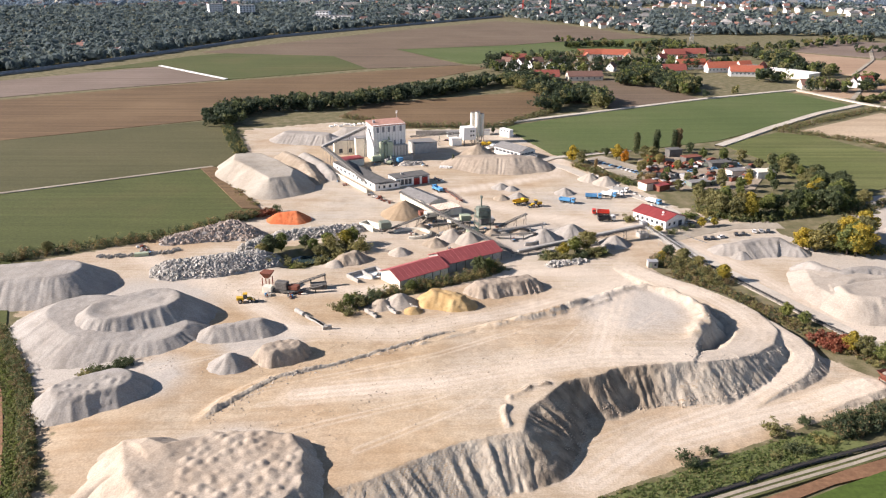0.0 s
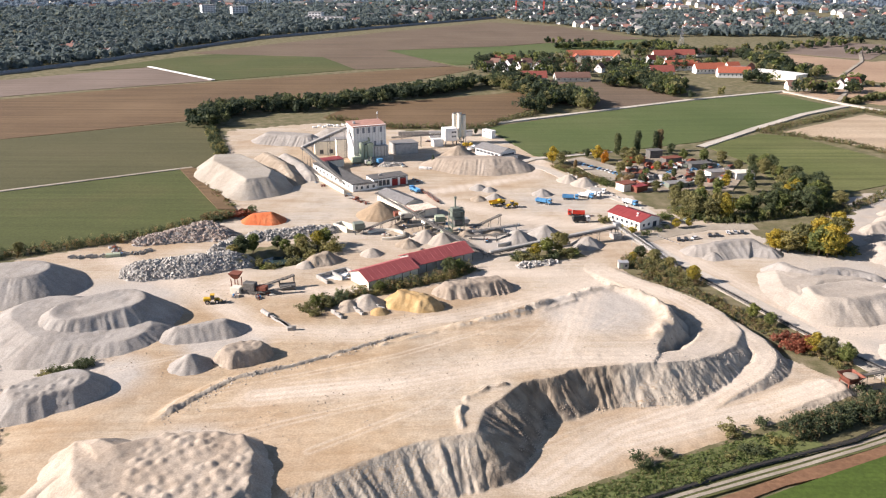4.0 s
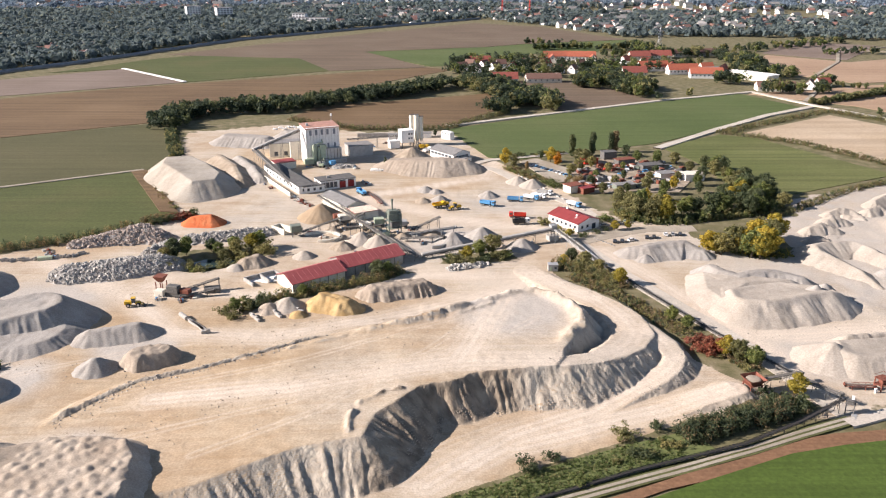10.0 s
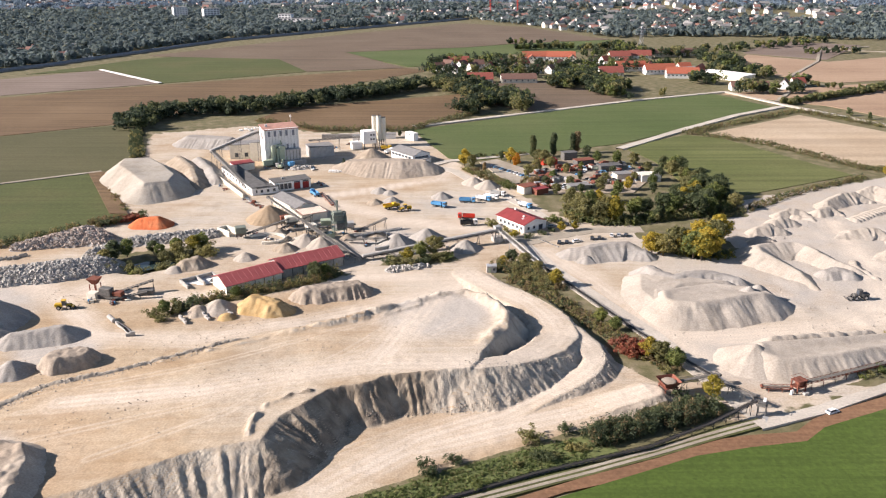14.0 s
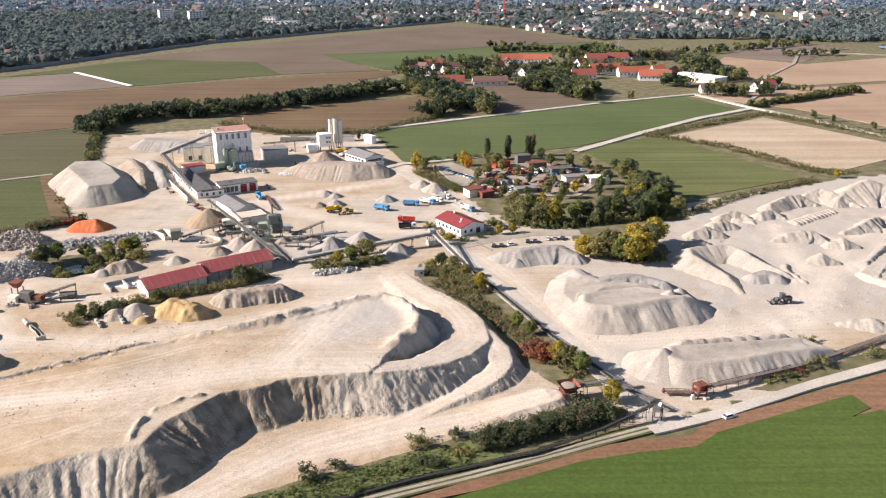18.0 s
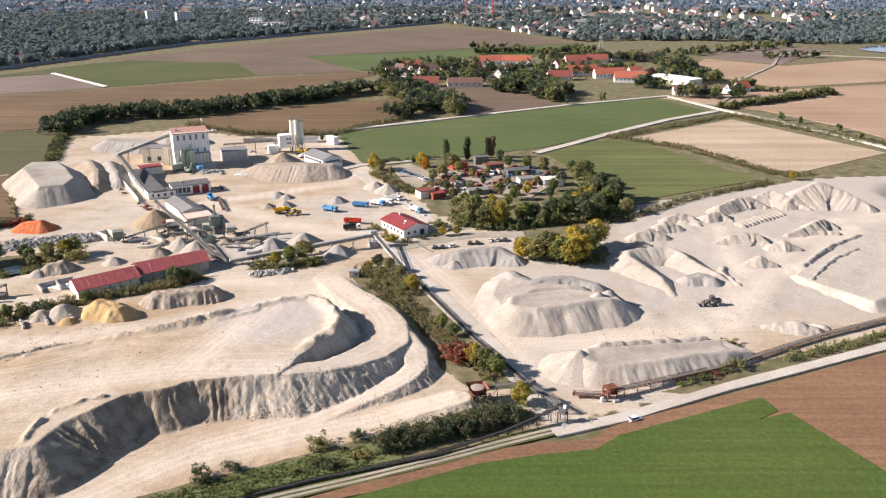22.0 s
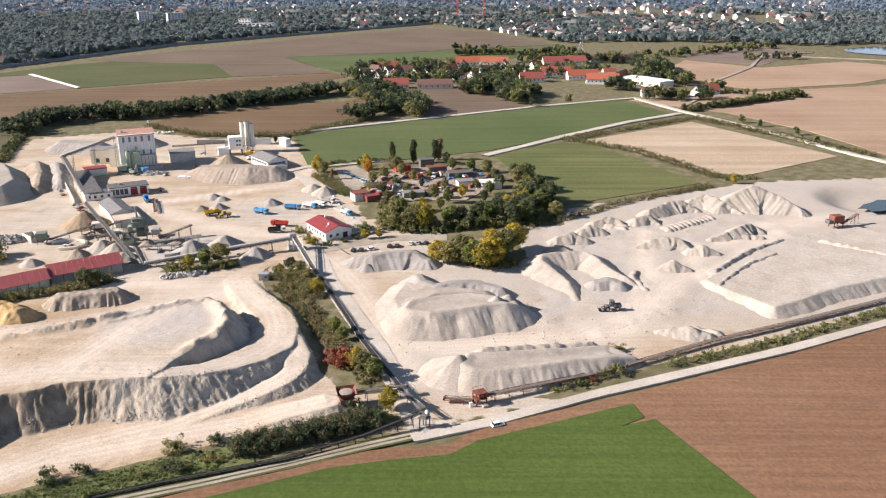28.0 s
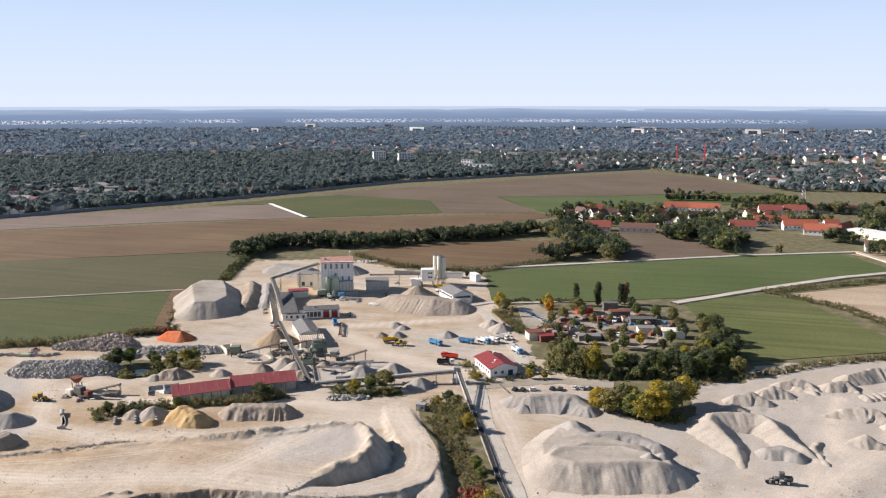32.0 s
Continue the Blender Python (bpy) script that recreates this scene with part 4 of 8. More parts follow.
def rubble(name, ridge, width, high, count, label, seed, stone):
    """A heap of broken concrete: each lump a jagged stone, all in one heap."""
    rnd = random.Random(seed)
    base = heap(name, [(x, y, z) for x, y, z in ridge], width * 0.15, high / width, M_RUBBLE, label, rough=2.2, group="rubble heaps")
    verts, faces = [], []
    cx, cy = base.location.x, base.location.y
    spots = [v.co for v in base.data.vertices if v.co.z > land_at(v.co.x + cx, v.co.y + cy) + 0.15]
    for _ in range(int(count * 2.6)):
        p = rnd.choice(spots)
        s = 0.22 + 0.6 * rnd.random() ** 2.5
        turn = Euler((rnd.gauss(0, 0.5), rnd.gauss(0, 0.5), rnd.uniform(0, 6))).to_matrix()
        k = len(verts)
        for q in ((-1, -1, -1), (1, -1, -1), (1, 1, -1), (-1, 1, -1), (-1, -1, 1), (1, -1, 1), (1, 1, 1), (-1, 1, 1)):
            v = turn @ Vector((q[0] * s * rnd.uniform(0.6, 1.1), q[1] * s * rnd.uniform(0.5, 0.9), q[2] * s * rnd.uniform(0.3, 0.6)))
            verts.append((p.x + rnd.uniform(-0.05, 0.05) + v.x, p.y + v.y, p.z + 0.15 + v.z))
        faces += [(k, k + 3, k + 2, k + 1), (k + 4, k + 5, k + 6, k + 7), (k, k + 1, k + 5, k + 4), (k + 1, k + 2, k + 6, k + 5), (k + 2, k + 3, k + 7, k + 6), (k + 3, k, k + 4, k + 7)]
    lumps = from_lists("concrete_lumps", verts, faces, stone, base)
    tagged(lumps, kind="stuff")
    return base


def island_stone(name, a, b_, c):
    m, n, l, b = material(name, 0.92)
    geo = n.new("ShaderNodeNewGeometry")
    r = ramp(n, l, geo.outputs["Random Per Island"], [(0, a), (0.5, b_), (1, c)])
    fine = noise_node(n, l, 3, 4)
    g = ramp(n, l, fine.outputs["Fac"], [(0.3, (0.8, 0.8, 0.8)), (0.7, (1.12, 1.12, 1.12))])
    l.new(mix(n, l, 1.0, r.outputs["Color"], g.outputs["Color"], "MULTIPLY"), b.inputs["Base Color"])
    return m


M_LUMP = island_stone("concrete_lump", (0.36, 0.34, 0.31), (0.42, 0.4, 0.365), (0.49, 0.47, 0.43))
M_BRICKLUMP = island_stone("brick_rubble", (0.34, 0.27, 0.225), (0.4, 0.335, 0.285), (0.47, 0.415, 0.365))
rubble("rubble_heap", [(-222, 322, 4.4), (-205, 326, 5.4), (-188, 334, 4.6)], 9, 5, 1300, "grey heap of broken concrete lumps", 3, M_LUMP)
rubble("rubble_heap", [(-234, 360, 2.6), (-222, 366, 4), (-208, 372, 6.6), (-200, 369, 4.4)], 9, 6, 800, "pale heap of broken concrete and bricks", 4, M_BRICKLUMP)
rubble("rubble_heap", [(-196, 349, 3), (-190, 356, 4)], 5, 3.4, 220, "low grey heap of broken concrete", 5, M_LUMP)
rubble("rubble_heap", [(-184, 366, 3), (-166, 372, 3.2), (-150, 378, 2.8)], 4.5, 2.6, 260, "long grey bank of broken concrete", 6, M_LUMP)
rubble("rubble_heap", [(-60, 330, 1.2), (-48, 334, 1.2)], 3.5, 1.4, 120, "low bank of broken concrete slabs", 7, M_LUMP)
rubble("rubble_heap", [(-130, 506, 1.8), (-122, 508, 1.6)], 3.5, 2, 90, "small grey pile of broken concrete in the yard", 8, M_LUMP)
heap("earth_heap", [(-150, 334, 3.6), (-146, 337, 4.4)], 0.8, 0.75, M_EARTH, "brown earth heap beside the pond", rough=1.8, group=G)
heap("gravel_cone", [(-154, 330, 2.2)], 0.5, 0.6, M_PALE, "low pale gravel cone beside the pond", group="gravel cones")
heap("sand_heap", [(-141, 288, 2.0), (-136, 294, 2.2)], 0.5, 0.6, M_BEIGE, "low beige sand heap before the thicket", group=G)


def clods(name, lines, count, spread, low, high, mat, label, seed):
    """Loose stones and clods strewn along lines, too many to count."""
    rnd = random.Random(seed)
    verts, faces = [], []
    for line in lines:
        for _ in range(count):
            k = rnd.randrange(len(line) - 1)
            (ax, ay), (bx, by) = line[k][:2], line[k + 1][:2]
            u = rnd.random()
            x, y = ax + (bx - ax) * u + rnd.gauss(0, spread), ay + (by - ay) * u + rnd.gauss(0, spread)
            r = low + (high - low) * rnd.random() ** 3
            z, turn, b = land_at(x, y) + r * 0.25, rnd.uniform(0, 6.28), len(verts)
            for q in range(5):
                a, w = turn + q * 1.2566, r * rnd.uniform(0.7, 1.2)
                verts.append((x + w * math.cos(a), y + w * math.sin(a), z - r * 0.5))
            verts.append((x + rnd.uniform(-0.3, 0.3) * r, y + rnd.uniform(-0.3, 0.3) * r, z + r * rnd.uniform(0.4, 0.9)))
            faces += [(b + q, b + (q + 1) % 5, b + 5) for q in range(5)]
    tagged(from_lists(name, verts, faces, mat), label, "stones", kind="stuff")


FOOT = [(-69.5, 194), (-66, 207), (-55, 210), (-35, 214.7), (-24, 216), (-12, 222)]
clods("stones", [FOOT], 420, 0.9, 0.1, 0.4, M_TANHEAP, "brown clods and stones at the foot of the pit face", 81)
clods("stones", [[p[:2] for p in RIM[15:30]], [(-174, 196), (-159, 219), (-128, 235), (-112, 245)]], 500, 1.5, 0.12, 0.5, M_PALE, "pale stones along the windrow of the upper level", 82)
clods("stones", [[(15.4, 248), (14.7, 240), (9, 230), (-6, 221)], [(8, 246), (2, 240), (-8, 234), (-25, 226)], [(10.7, 261), (3.3, 281), (-6.5, 298), (-18, 312)]], 240, 1.0, 0.1, 0.4, M_PALE, "stones along the edges of the haul road", 83)
clods("stones", [[(92, 262), (140, 288), (176, 318), (222, 376)], [(108, 362), (150, 396), (215, 424)], [(40, 272), (92, 280), (96, 312), (50, 326)]], 520, 6.0, 0.12, 0.5, M_PALE, "loose stones strewn over the eastern yard", 84)
clods("stones", [[(-205, 240), (-160, 230), (-120, 262), (-90, 284)], [(-200, 300), (-150, 296), (-100, 276)], [(-165, 190), (-120, 205), (-60, 250)]], 420, 5.0, 0.1, 0.42, M_TANHEAP, "loose stones strewn over the western yard", 85)


# ---- trees and bushes ----
M_BARK = soil("bark", (0.07, 0.055, 0.04), (0.11, 0.085, 0.06), (0.16, 0.13, 0.1), 0.8, 4, 0.6)
LEAF = {
    "green": leaves("leaf_green", (0.087, 0.120, 0.043), (0.162, 0.195, 0.063), (0.282, 0.292, 0.096)),
    "meadow": leaves("leaf_meadow", (0.104, 0.142, 0.045), (0.163, 0.209, 0.067), (0.238, 0.268, 0.096)),
    "deep": leaves("leaf_deep", (0.041, 0.061, 0.041), (0.067, 0.091, 0.056), (0.107, 0.128, 0.071)),
    "dark": leaves("leaf_dark", (0.059, 0.081, 0.045), (0.101, 0.124, 0.062), (0.167, 0.190, 0.089)),
    "olive": leaves("leaf_olive", (0.135, 0.135, 0.059), (0.232, 0.223, 0.093), (0.329, 0.300, 0.135)),
    "yellow": leaves("leaf_yellow", (0.222, 0.196, 0.034), (0.377, 0.309, 0.050), (0.548, 0.427, 0.085)),
    "amber": leaves("leaf_amber", (0.298, 0.134, 0.022), (0.476, 0.223, 0.029), (0.595, 0.327, 0.045)),
    "red": leaves("leaf_red", (0.146, 0.041, 0.026), (0.271, 0.094, 0.062), (0.312, 0.167, 0.104)),
    "brown": leaves("leaf_brown", (0.142, 0.110, 0.061), (0.222, 0.171, 0.090), (0.303, 0.222, 0.121)),
}


def leaf_mesh(name, centres, count, spread, size, seed, mat):
    """Many small leaves in clumps round the given centres (x, y, z, radius)."""
    rnd = np.random.RandomState(seed)
    c = np.repeat(np.array(centres, float), count, 0)
    n = len(c)
    v = rnd.normal(size=(n, 3))
    v /= np.linalg.norm(v, axis=1, keepdims=True)
    p = c[:, :3] + v * (c[:, 3:4] * spread * rnd.uniform(0.55, 1.05, (n, 1)))
    a = rnd.normal(size=(n, 3)) + v * 0.2
    a -= v * (a * v).sum(1, keepdims=True) * 0.8
    a /= np.linalg.norm(a, axis=1, keepdims=True)
    b = np.cross(v + 0.5 * rnd.normal(size=(n, 3)), a)
    b /= np.linalg.norm(b, axis=1, keepdims=True) + 1e-6
    s = size * rnd.uniform(0.6, 1.3, (n, 1))
    blade = np.stack([p - a * s - b * s * 0.75, p + a * s * 1.1 - b * s * 0.3, p - a * s * 0.1 + b * s * 1.1], 1).reshape(-1, 3)
    me = bpy.data.meshes.new(name)
    me.vertices.add(len(blade))
    me.vertices.foreach_set("co", blade.ravel())
    me.loops.add(len(blade))
    me.loops.foreach_set("vertex_index", np.arange(len(blade)))
    me.polygons.add(n)
    me.polygons.foreach_set("loop_start", np.arange(n) * 3)
    me.polygons.foreach_set("loop_total", np.full(n, 3))
    me.update(calc_edges=True)
    me.materials.append(mat)
    return me


def limb(bm, a, b, ra, rb, sides=6):
    a, b = Vector(a), Vector(b)
    q = (b - a).to_track_quat("Z", "Y").to_matrix()
    rings = []
    for c, r in ((a, ra), (b, rb)):
        rings.append([bm.verts.new(c + q @ Vector((r * math.cos(6.2832 * i / sides), r * math.sin(6.2832 * i / sides), 0))) for i in range(sides)])
    for i in range(sides):
        j = (i + 1) % sides
        bm.faces.new((rings[0][i], rings[0][j], rings[1][j], rings[1][i]))
    bm.faces.new(rings[1])


def tree_kind(shape, tint, seed, label):
    """One tree, ten metres high, with trunk, limbs and a crown of leaf clumps."""
    rnd = random.Random(seed)
    root = thing("tree", 0, 0, -500, 0, label, "tree")
    bm = bmesh.new()
    if shape == "column":
        limb(bm, (0, 0, -0.4), (0, 0, 8.5), 0.22, 0.06)
        centres = [(rnd.gauss(0, 0.45), rnd.gauss(0, 0.45), z * 0.42 + 1.2, 0.75 + 0.5 * math.sin(z / 20 * 3.0)) for z in range(20) for _ in range(3)]
        mesh = leaf_mesh("crown", centres, 44, 1.0, 0.25, seed, LEAF[tint])
    elif shape == "cone":
        limb(bm, (0, 0, -0.4), (0, 0, 9), 0.2, 0.04)
        centres = []
        for k in range(14):
            r = 2.4 * (1 - k / 14) + 0.2
            for i in range(max(3, int(r * 4))):
                a = rnd.uniform(0, 6.283)
                centres.append((r * 0.75 * math.cos(a), r * 0.75 * math.sin(a), 1.2 + k * 0.62, 0.75))
        mesh = leaf_mesh("crown", centres, 16, 1.0, 0.24, seed, LEAF[tint])
    else:
        limb(bm, (0, 0, -0.4), (0.1, 0.05, 3.2), 0.3, 0.2)
        ends = []
        for i in range(6):
            a, up = i * 1.05 + rnd.uniform(-0.3, 0.3), rnd.uniform(5, 7.5)
            e = (rnd.uniform(1, 2.2) * math.cos(a), rnd.uniform(1, 2.2) * math.sin(a), up)
            limb(bm, (0.1, 0.05, 3.0), e, 0.14, 0.04, 5)
            ends.append(e)
        wide = 3.6 if shape == "round" else 2.7
        centres = []
        for _ in range(52):
            a, z = rnd.uniform(0, 6.283), rnd.uniform(-1, 1)
            r = math.sqrt(1 - z * z) * rnd.uniform(0.45, 1.0)
            centres.append((wide * r * math.cos(a) * rnd.uniform(0.8, 1.1), wide * r * math.sin(a), 5.6 + z * 3.7 * rnd.uniform(0.75, 1.05), rnd.uniform(0.8, 1.5)))
        mesh = leaf_mesh("crown", centres, 62, 1.0, 0.27, seed, LEAF[tint])
    part("trunk", bm, M_BARK, root)
    crown = new("crown", mesh)
    crown.parent = root
    return root


def bush_kind(tint, seed, label):
    """One bush, two metres high, many-stemmed."""
    rnd = random.Random(seed)
    root = thing("bush", 0, 0, -500, 0, label, "bush")
    bm = bmesh.new()
    for i in range(5):
        a = i * 1.26
        limb(bm, (0.1 * math.cos(a), 0.1 * math.sin(a), -0.3), (0.8 * math.cos(a), 0.8 * math.sin(a), 1.2), 0.05, 0.02, 4)
    part("stem", bm, M_BARK, root)
    centres = [(rnd.gauss(0, 0.75), rnd.gauss(0, 0.75), rnd.uniform(0.2, 1.6), rnd.uniform(0.35, 0.65)) for _ in range(26)]
    crown = new("foliage", leaf_mesh("foliage", centres, 40, 1.0, 0.13, seed, LEAF[tint]))
    crown.parent = root
    return root


KIND = {}
for i, (key, shape, tint, label) in enumerate((
        ("g1", "round", "green", "broad green broadleaf tree with a full crown"), ("g2", "oval", "green", "tall green broadleaf tree with an uneven crown"), ("d1", "round", "dark", "dark green dense broadleaf tree"),
        ("d2", "oval", "dark", "dark green slender broadleaf tree"), ("o1", "round", "olive", "olive green tree thinning in autumn"), ("y1", "round", "yellow", "yellow green autumn tree"),
        ("a1", "oval", "amber", "bright amber orange autumn tree"), ("p1", "column", "dark", "tall dark narrow poplar"), ("p2", "column", "brown", "tall thin poplar losing its leaves"), ("c1", "cone", "dark", "dark conifer with a pointed crown"))):
    KIND[key] = tree_kind(shape, tint, 20 + i, label)
for i, (key, tint, label) in enumerate((("bg", "green", "green bush"), ("bd", "dark", "dark green dense bush"), ("bo", "olive", "olive green straggling bush"), ("br", "red", "dark red autumn bush"), ("bb", "brown", "brown dry bush"), ("by", "yellow", "yellow green bush"))):
    KIND[key] = bush_kind(tint, 50 + i, label + " on rough ground")
COUNT = {"n": 0}


def plant(key, x, y, high, wide=1.0, group=""):
    """Copies a tree (ten metres) or bush (two metres) to a place, at a height."""
    rnd = random.Random(int(x * 31 + y * 17) & 0xFFFF)
    s = high / (10 if len(key) == 2 and key[1] in "12" else 2)
    ob = copy_thing(KIND[key], pose(x, y, land_at(x, y), 0, 0, rnd.uniform(0, 360)) @ Matrix.Diagonal((s * wide, s * wide, s, 1)))
    if group:
        ob["group"] = group
    return ob


def row(pts, gap, width, keys, low, high, group, wide=1.0, seed=1):
    """Trees or bushes strewn along a line."""
    rnd = random.Random(seed)
    for (ax, ay), (bx, by) in zip(pts, pts[1:]):
        L = math.hypot(bx - ax, by - ay)
        for i in range(max(1, int(L / gap))):
            u = (i + rnd.uniform(0.1, 0.9)) * gap / L
            o = rnd.uniform(-0.5, 0.5) * width
            x, y = ax + (bx - ax) * u - (by - ay) / L * o, ay + (by - ay) * u + (bx - ax) / L * o
            plant(rnd.choice(keys), x, y, rnd.uniform(low, high), wide * rnd.uniform(0.85, 1.25), group)


def thicket(pts, width, low, high, tints, label, gap=1.1, seed=1, leaf=0.2):
    """A dense hedge or thicket, far too many stems to count: one mesh a tint."""
    rnd = random.Random(seed)
    sets = {t: [] for t in tints}
    for (ax, ay), (bx, by) in zip(pts, pts[1:]):
        L = math.hypot(bx - ax, by - ay)
        for i in range(int(L / gap)):
            t = rnd.choice(tints)
            u, o = rnd.random(), rnd.uniform(-0.5, 0.5) * width
            x, y = ax + (bx - ax) * u - (by - ay) / L * o, ay + (by - ay) * u + (bx - ax) / L * o
            h = rnd.uniform(low, high) * (1 - 0.5 * abs(o) / width) * (0.75 + 0.5 * rnd.random())
            g = land_at(x, y)
            for k in range(max(2, int(h * 1.2))):
                sets[t].append((x + rnd.gauss(0, 0.5), y + rnd.gauss(0, 0.5), g + h * (k + 0.5) / max(2, int(h * 1.2)), rnd.uniform(0.6, 1.0) * min(1.2, 0.4 + h * 0.25)))
    for t, c in sets.items():
        if c:
            ob = new("thicket", leaf_mesh("thicket", c, 18, 1.0, leaf * 1.15, seed, LEAF[t]))
            tagged(ob, label, "hedge", kind="stuff")


# hedge strip between the haul road and the straight road
thicket([(-10, 322), (4, 300), (16, 277), (30, 252), (38, 238)], 9, 0.7, 2.2, ["olive", "brown", "brown", "olive", "dark"], "mixed autumn scrub of the hedge strip", 0.2, 3)
thicket([(-16, 334), (-6, 328), (8, 306)], 10, 2.0, 5.0, ["olive", "brown", "dark", "olive"], "taller autumn scrub of the hedge strip", 0.2, 4)
for x, y, h, k in ((-8, 338, 6.5, "d1"), (-3, 333, 7, "o1"), (-12, 334, 5, "y1"), (2, 326, 6, "o1"), (8, 312, 7.5, "y1"), (20, 277, 6, "g1"), (24, 270, 5.5, "g1"), (31, 249, 7.5, "y1"), (34, 245, 8, "o1"), (38, 241, 7.5, "g1")):
    plant(k, x, y, h, 1.15, "trees of the hedge strip")
for x, y, h in ((25, 256, 4.5), (28, 252, 5), (24, 251, 3.5), (31, 253, 3.5)):
    plant("br", x, y, h, 1.3, "red bushes of the hedge strip")
# southern hedge beside the belt
lane("verge", [(-100, 150), (-58, 167), (-36, 178), (-14, 188), (8, 197)], 12, 0.25, M_VERGE, "rough green grass bank beside the belt", "verge")
thicket([(-100, 152), (-58, 168.5), (-36, 179.5), (-14, 189), (0, 195)], 10, 0.25, 0.75, ["meadow", "meadow", "meadow", "olive"], "tall green grass on the bank beside the belt", 0.07, 66, 0.14)
thicket([(2, 198), (10, 201.5), (22, 206.5), (42, 214.5)], 8.5, 2.2, 5.0, ["dark", "deep", "brown", "dark", "dark"], "dark dense southern hedge with brownish bushes", 0.085, 6)
row([(-20, 186), (2, 196)], 4, 5, ["bd", "bo"], 1.5, 2.5, "bushes of the southern hedge", 1.2, 16)
for x, y, h, k in ((-43, 184, 3.2, "bd"), (-36, 188, 2.4, "bd"), (-14, 199, 3.5, "bo"), (-4, 203, 2.4, "bd"), (-30, 177, 2.6, "bg"), (44, 222, 7.5, "y1"), (34, 220, 3.5, "bd"), (43, 216, 3, "bg")):
    plant(k, x, y, h, 1.2, "bushes of the southern hedge")
# eastern verge of the long belt
for x, y, h, k in ((117, 246, 3.4, "bo"), (100, 236, 2, "bo"), (105, 238, 2.2, "bg"), (113, 243, 2.0, "bo"), (109, 240, 1.6, "br"), (121, 262, 2.4, "bo"), (96, 234, 1.4, "bg")):
    plant(k, x, y, h, 1.4, "bushes beside the long belt")
thicket([(134, 250), (180, 270), (230, 296), (330, 350)], 5, 1.0, 2.4, ["olive", "green", "dark"], "olive hedge beside the long belt", 0.5, 7)
# round the red barn and the small pond
thicket([(-136, 294), (-118, 303), (-100, 313), (-82, 327)], 7, 1.6, 3.8, ["dark", "olive", "dark", "brown"], "dark thicket before the red barn", 0.22, 8)
for x, y, h, k in ((-92, 321, 7.5, "d1"), (-88, 324, 6, "g1"), (-143, 283, 6, "g1"), (-120, 300, 5, "g1"), (-140, 285, 4.5, "bo"), (-136, 288, 4.5, "bd"), (-146, 280, 3.5, "bo"), (-142, 276, 2.6, "bo")):
    plant(k, x, y, h, 1.2, "bushes before the red barn")
for x, y, h, k in ((-54, 341, 6.5, "y1"), (-48, 346, 7.5, "g1"), (-42, 349, 9.5, "o1"), (-58, 338, 4, "bo"), (-46, 340, 3.5, "bd"), (-40, 343, 4, "bo"), (-52, 336, 3, "bo"), (-36, 345, 3, "bg"), (-62, 339, 3, "bd")):
    plant(k, x, y, h, 1.25, "trees beside the cross belt")
for x, y, h, k in ((-184, 343, 9.5, "d2"), (-180, 347, 9, "g2"), (-187, 339, 7, "o1"), (-158, 350, 7.5, "o1"), (-152, 354, 8, "y1"), (-149, 357, 8.5, "g1"), (-163, 345, 6, "o1"), (-166, 349, 6.5, "g1"), (-170, 352, 6, "d1"), (-155, 346, 5.5, "bo"), (-146, 350, 5.5, "bo"), (-160, 354, 7, "g1"), (-176, 335, 4, "bo"), (-184, 333, 3.6, "bo"), (-168, 329, 3, "bo"), (-160, 336, 3.6, "bo"), (-172, 331, 2.8, "bg")):
    plant(k, x, y, h, 1.25, "trees round the small pond")
# western and north-western hedges
thicket([(-203, 145), (-211, 168), (-219, 187), (-227, 204), (-237, 223), (-252, 246), (-265, 266)], 3.6, 1.5, 3.2, ["dark", "olive", "brown", "dark"], "dense western hedge beside a field", 0.16, 9)
thicket([(-206, 145), (-214.5, 168), (-223, 187), (-231, 204), (-241, 222), (-256, 246), (-269, 266)], 4, 0.3, 0.8, ["meadow", "olive", "green"], "rough grass verge beside the western hedge", 0.09, 19)
thicket([(-340, 318), (-300, 336), (-270, 352), (-240, 366), (-222, 382), (-206, 398)], 8, 2.0, 4.5, ["dark", "olive", "brown", "dark"], "dark north-western hedge along the field", 0.3, 10)
row([(-212, 392), (-200, 402), (-192, 406)], 2.0, 6, ["bd", "bb", "br"], 2.4, 4, "bushes behind the brick heap", 1.3, 11)
plant("o1", -284, 345, 6, 1.2, "bushes of the north-western hedge")
row([(-222, 228), (-206, 236)], 2.0, 3, ["bd", "bo"], 1.6, 2.6, "bushes between the grey heaps", 1.3, 12)
row([(-205, 416), (-226, 452), (-244, 490)], 6, 3, ["bo", "bb"], 1.2, 2.2, "bushes at the foot of the dump", 1.3, 13)
# tree belt behind the plant
thicket([(-240, 536), (-257, 580), (-270, 622)], 9, 1.6, 4, ["dark", "dark", "olive"], "dark thicket west of the plant", 0.4, 14, 0.35)
thicket([(-8, 692), (-50, 640), (-62, 622), (-130, 622), (-185, 658)], 6, 2.0, 4.5, ["dark", "olive", "brown"], "dark hedge between brown field and works", 0.4, 20)

for x, y, h, k in ((-100, 506, 7, "c1"), (-69, 600, 5, "d2"), (-60, 606, 5, "d1")):
    plant(k, x, y, h, 1.0, "trees in the plant yard")
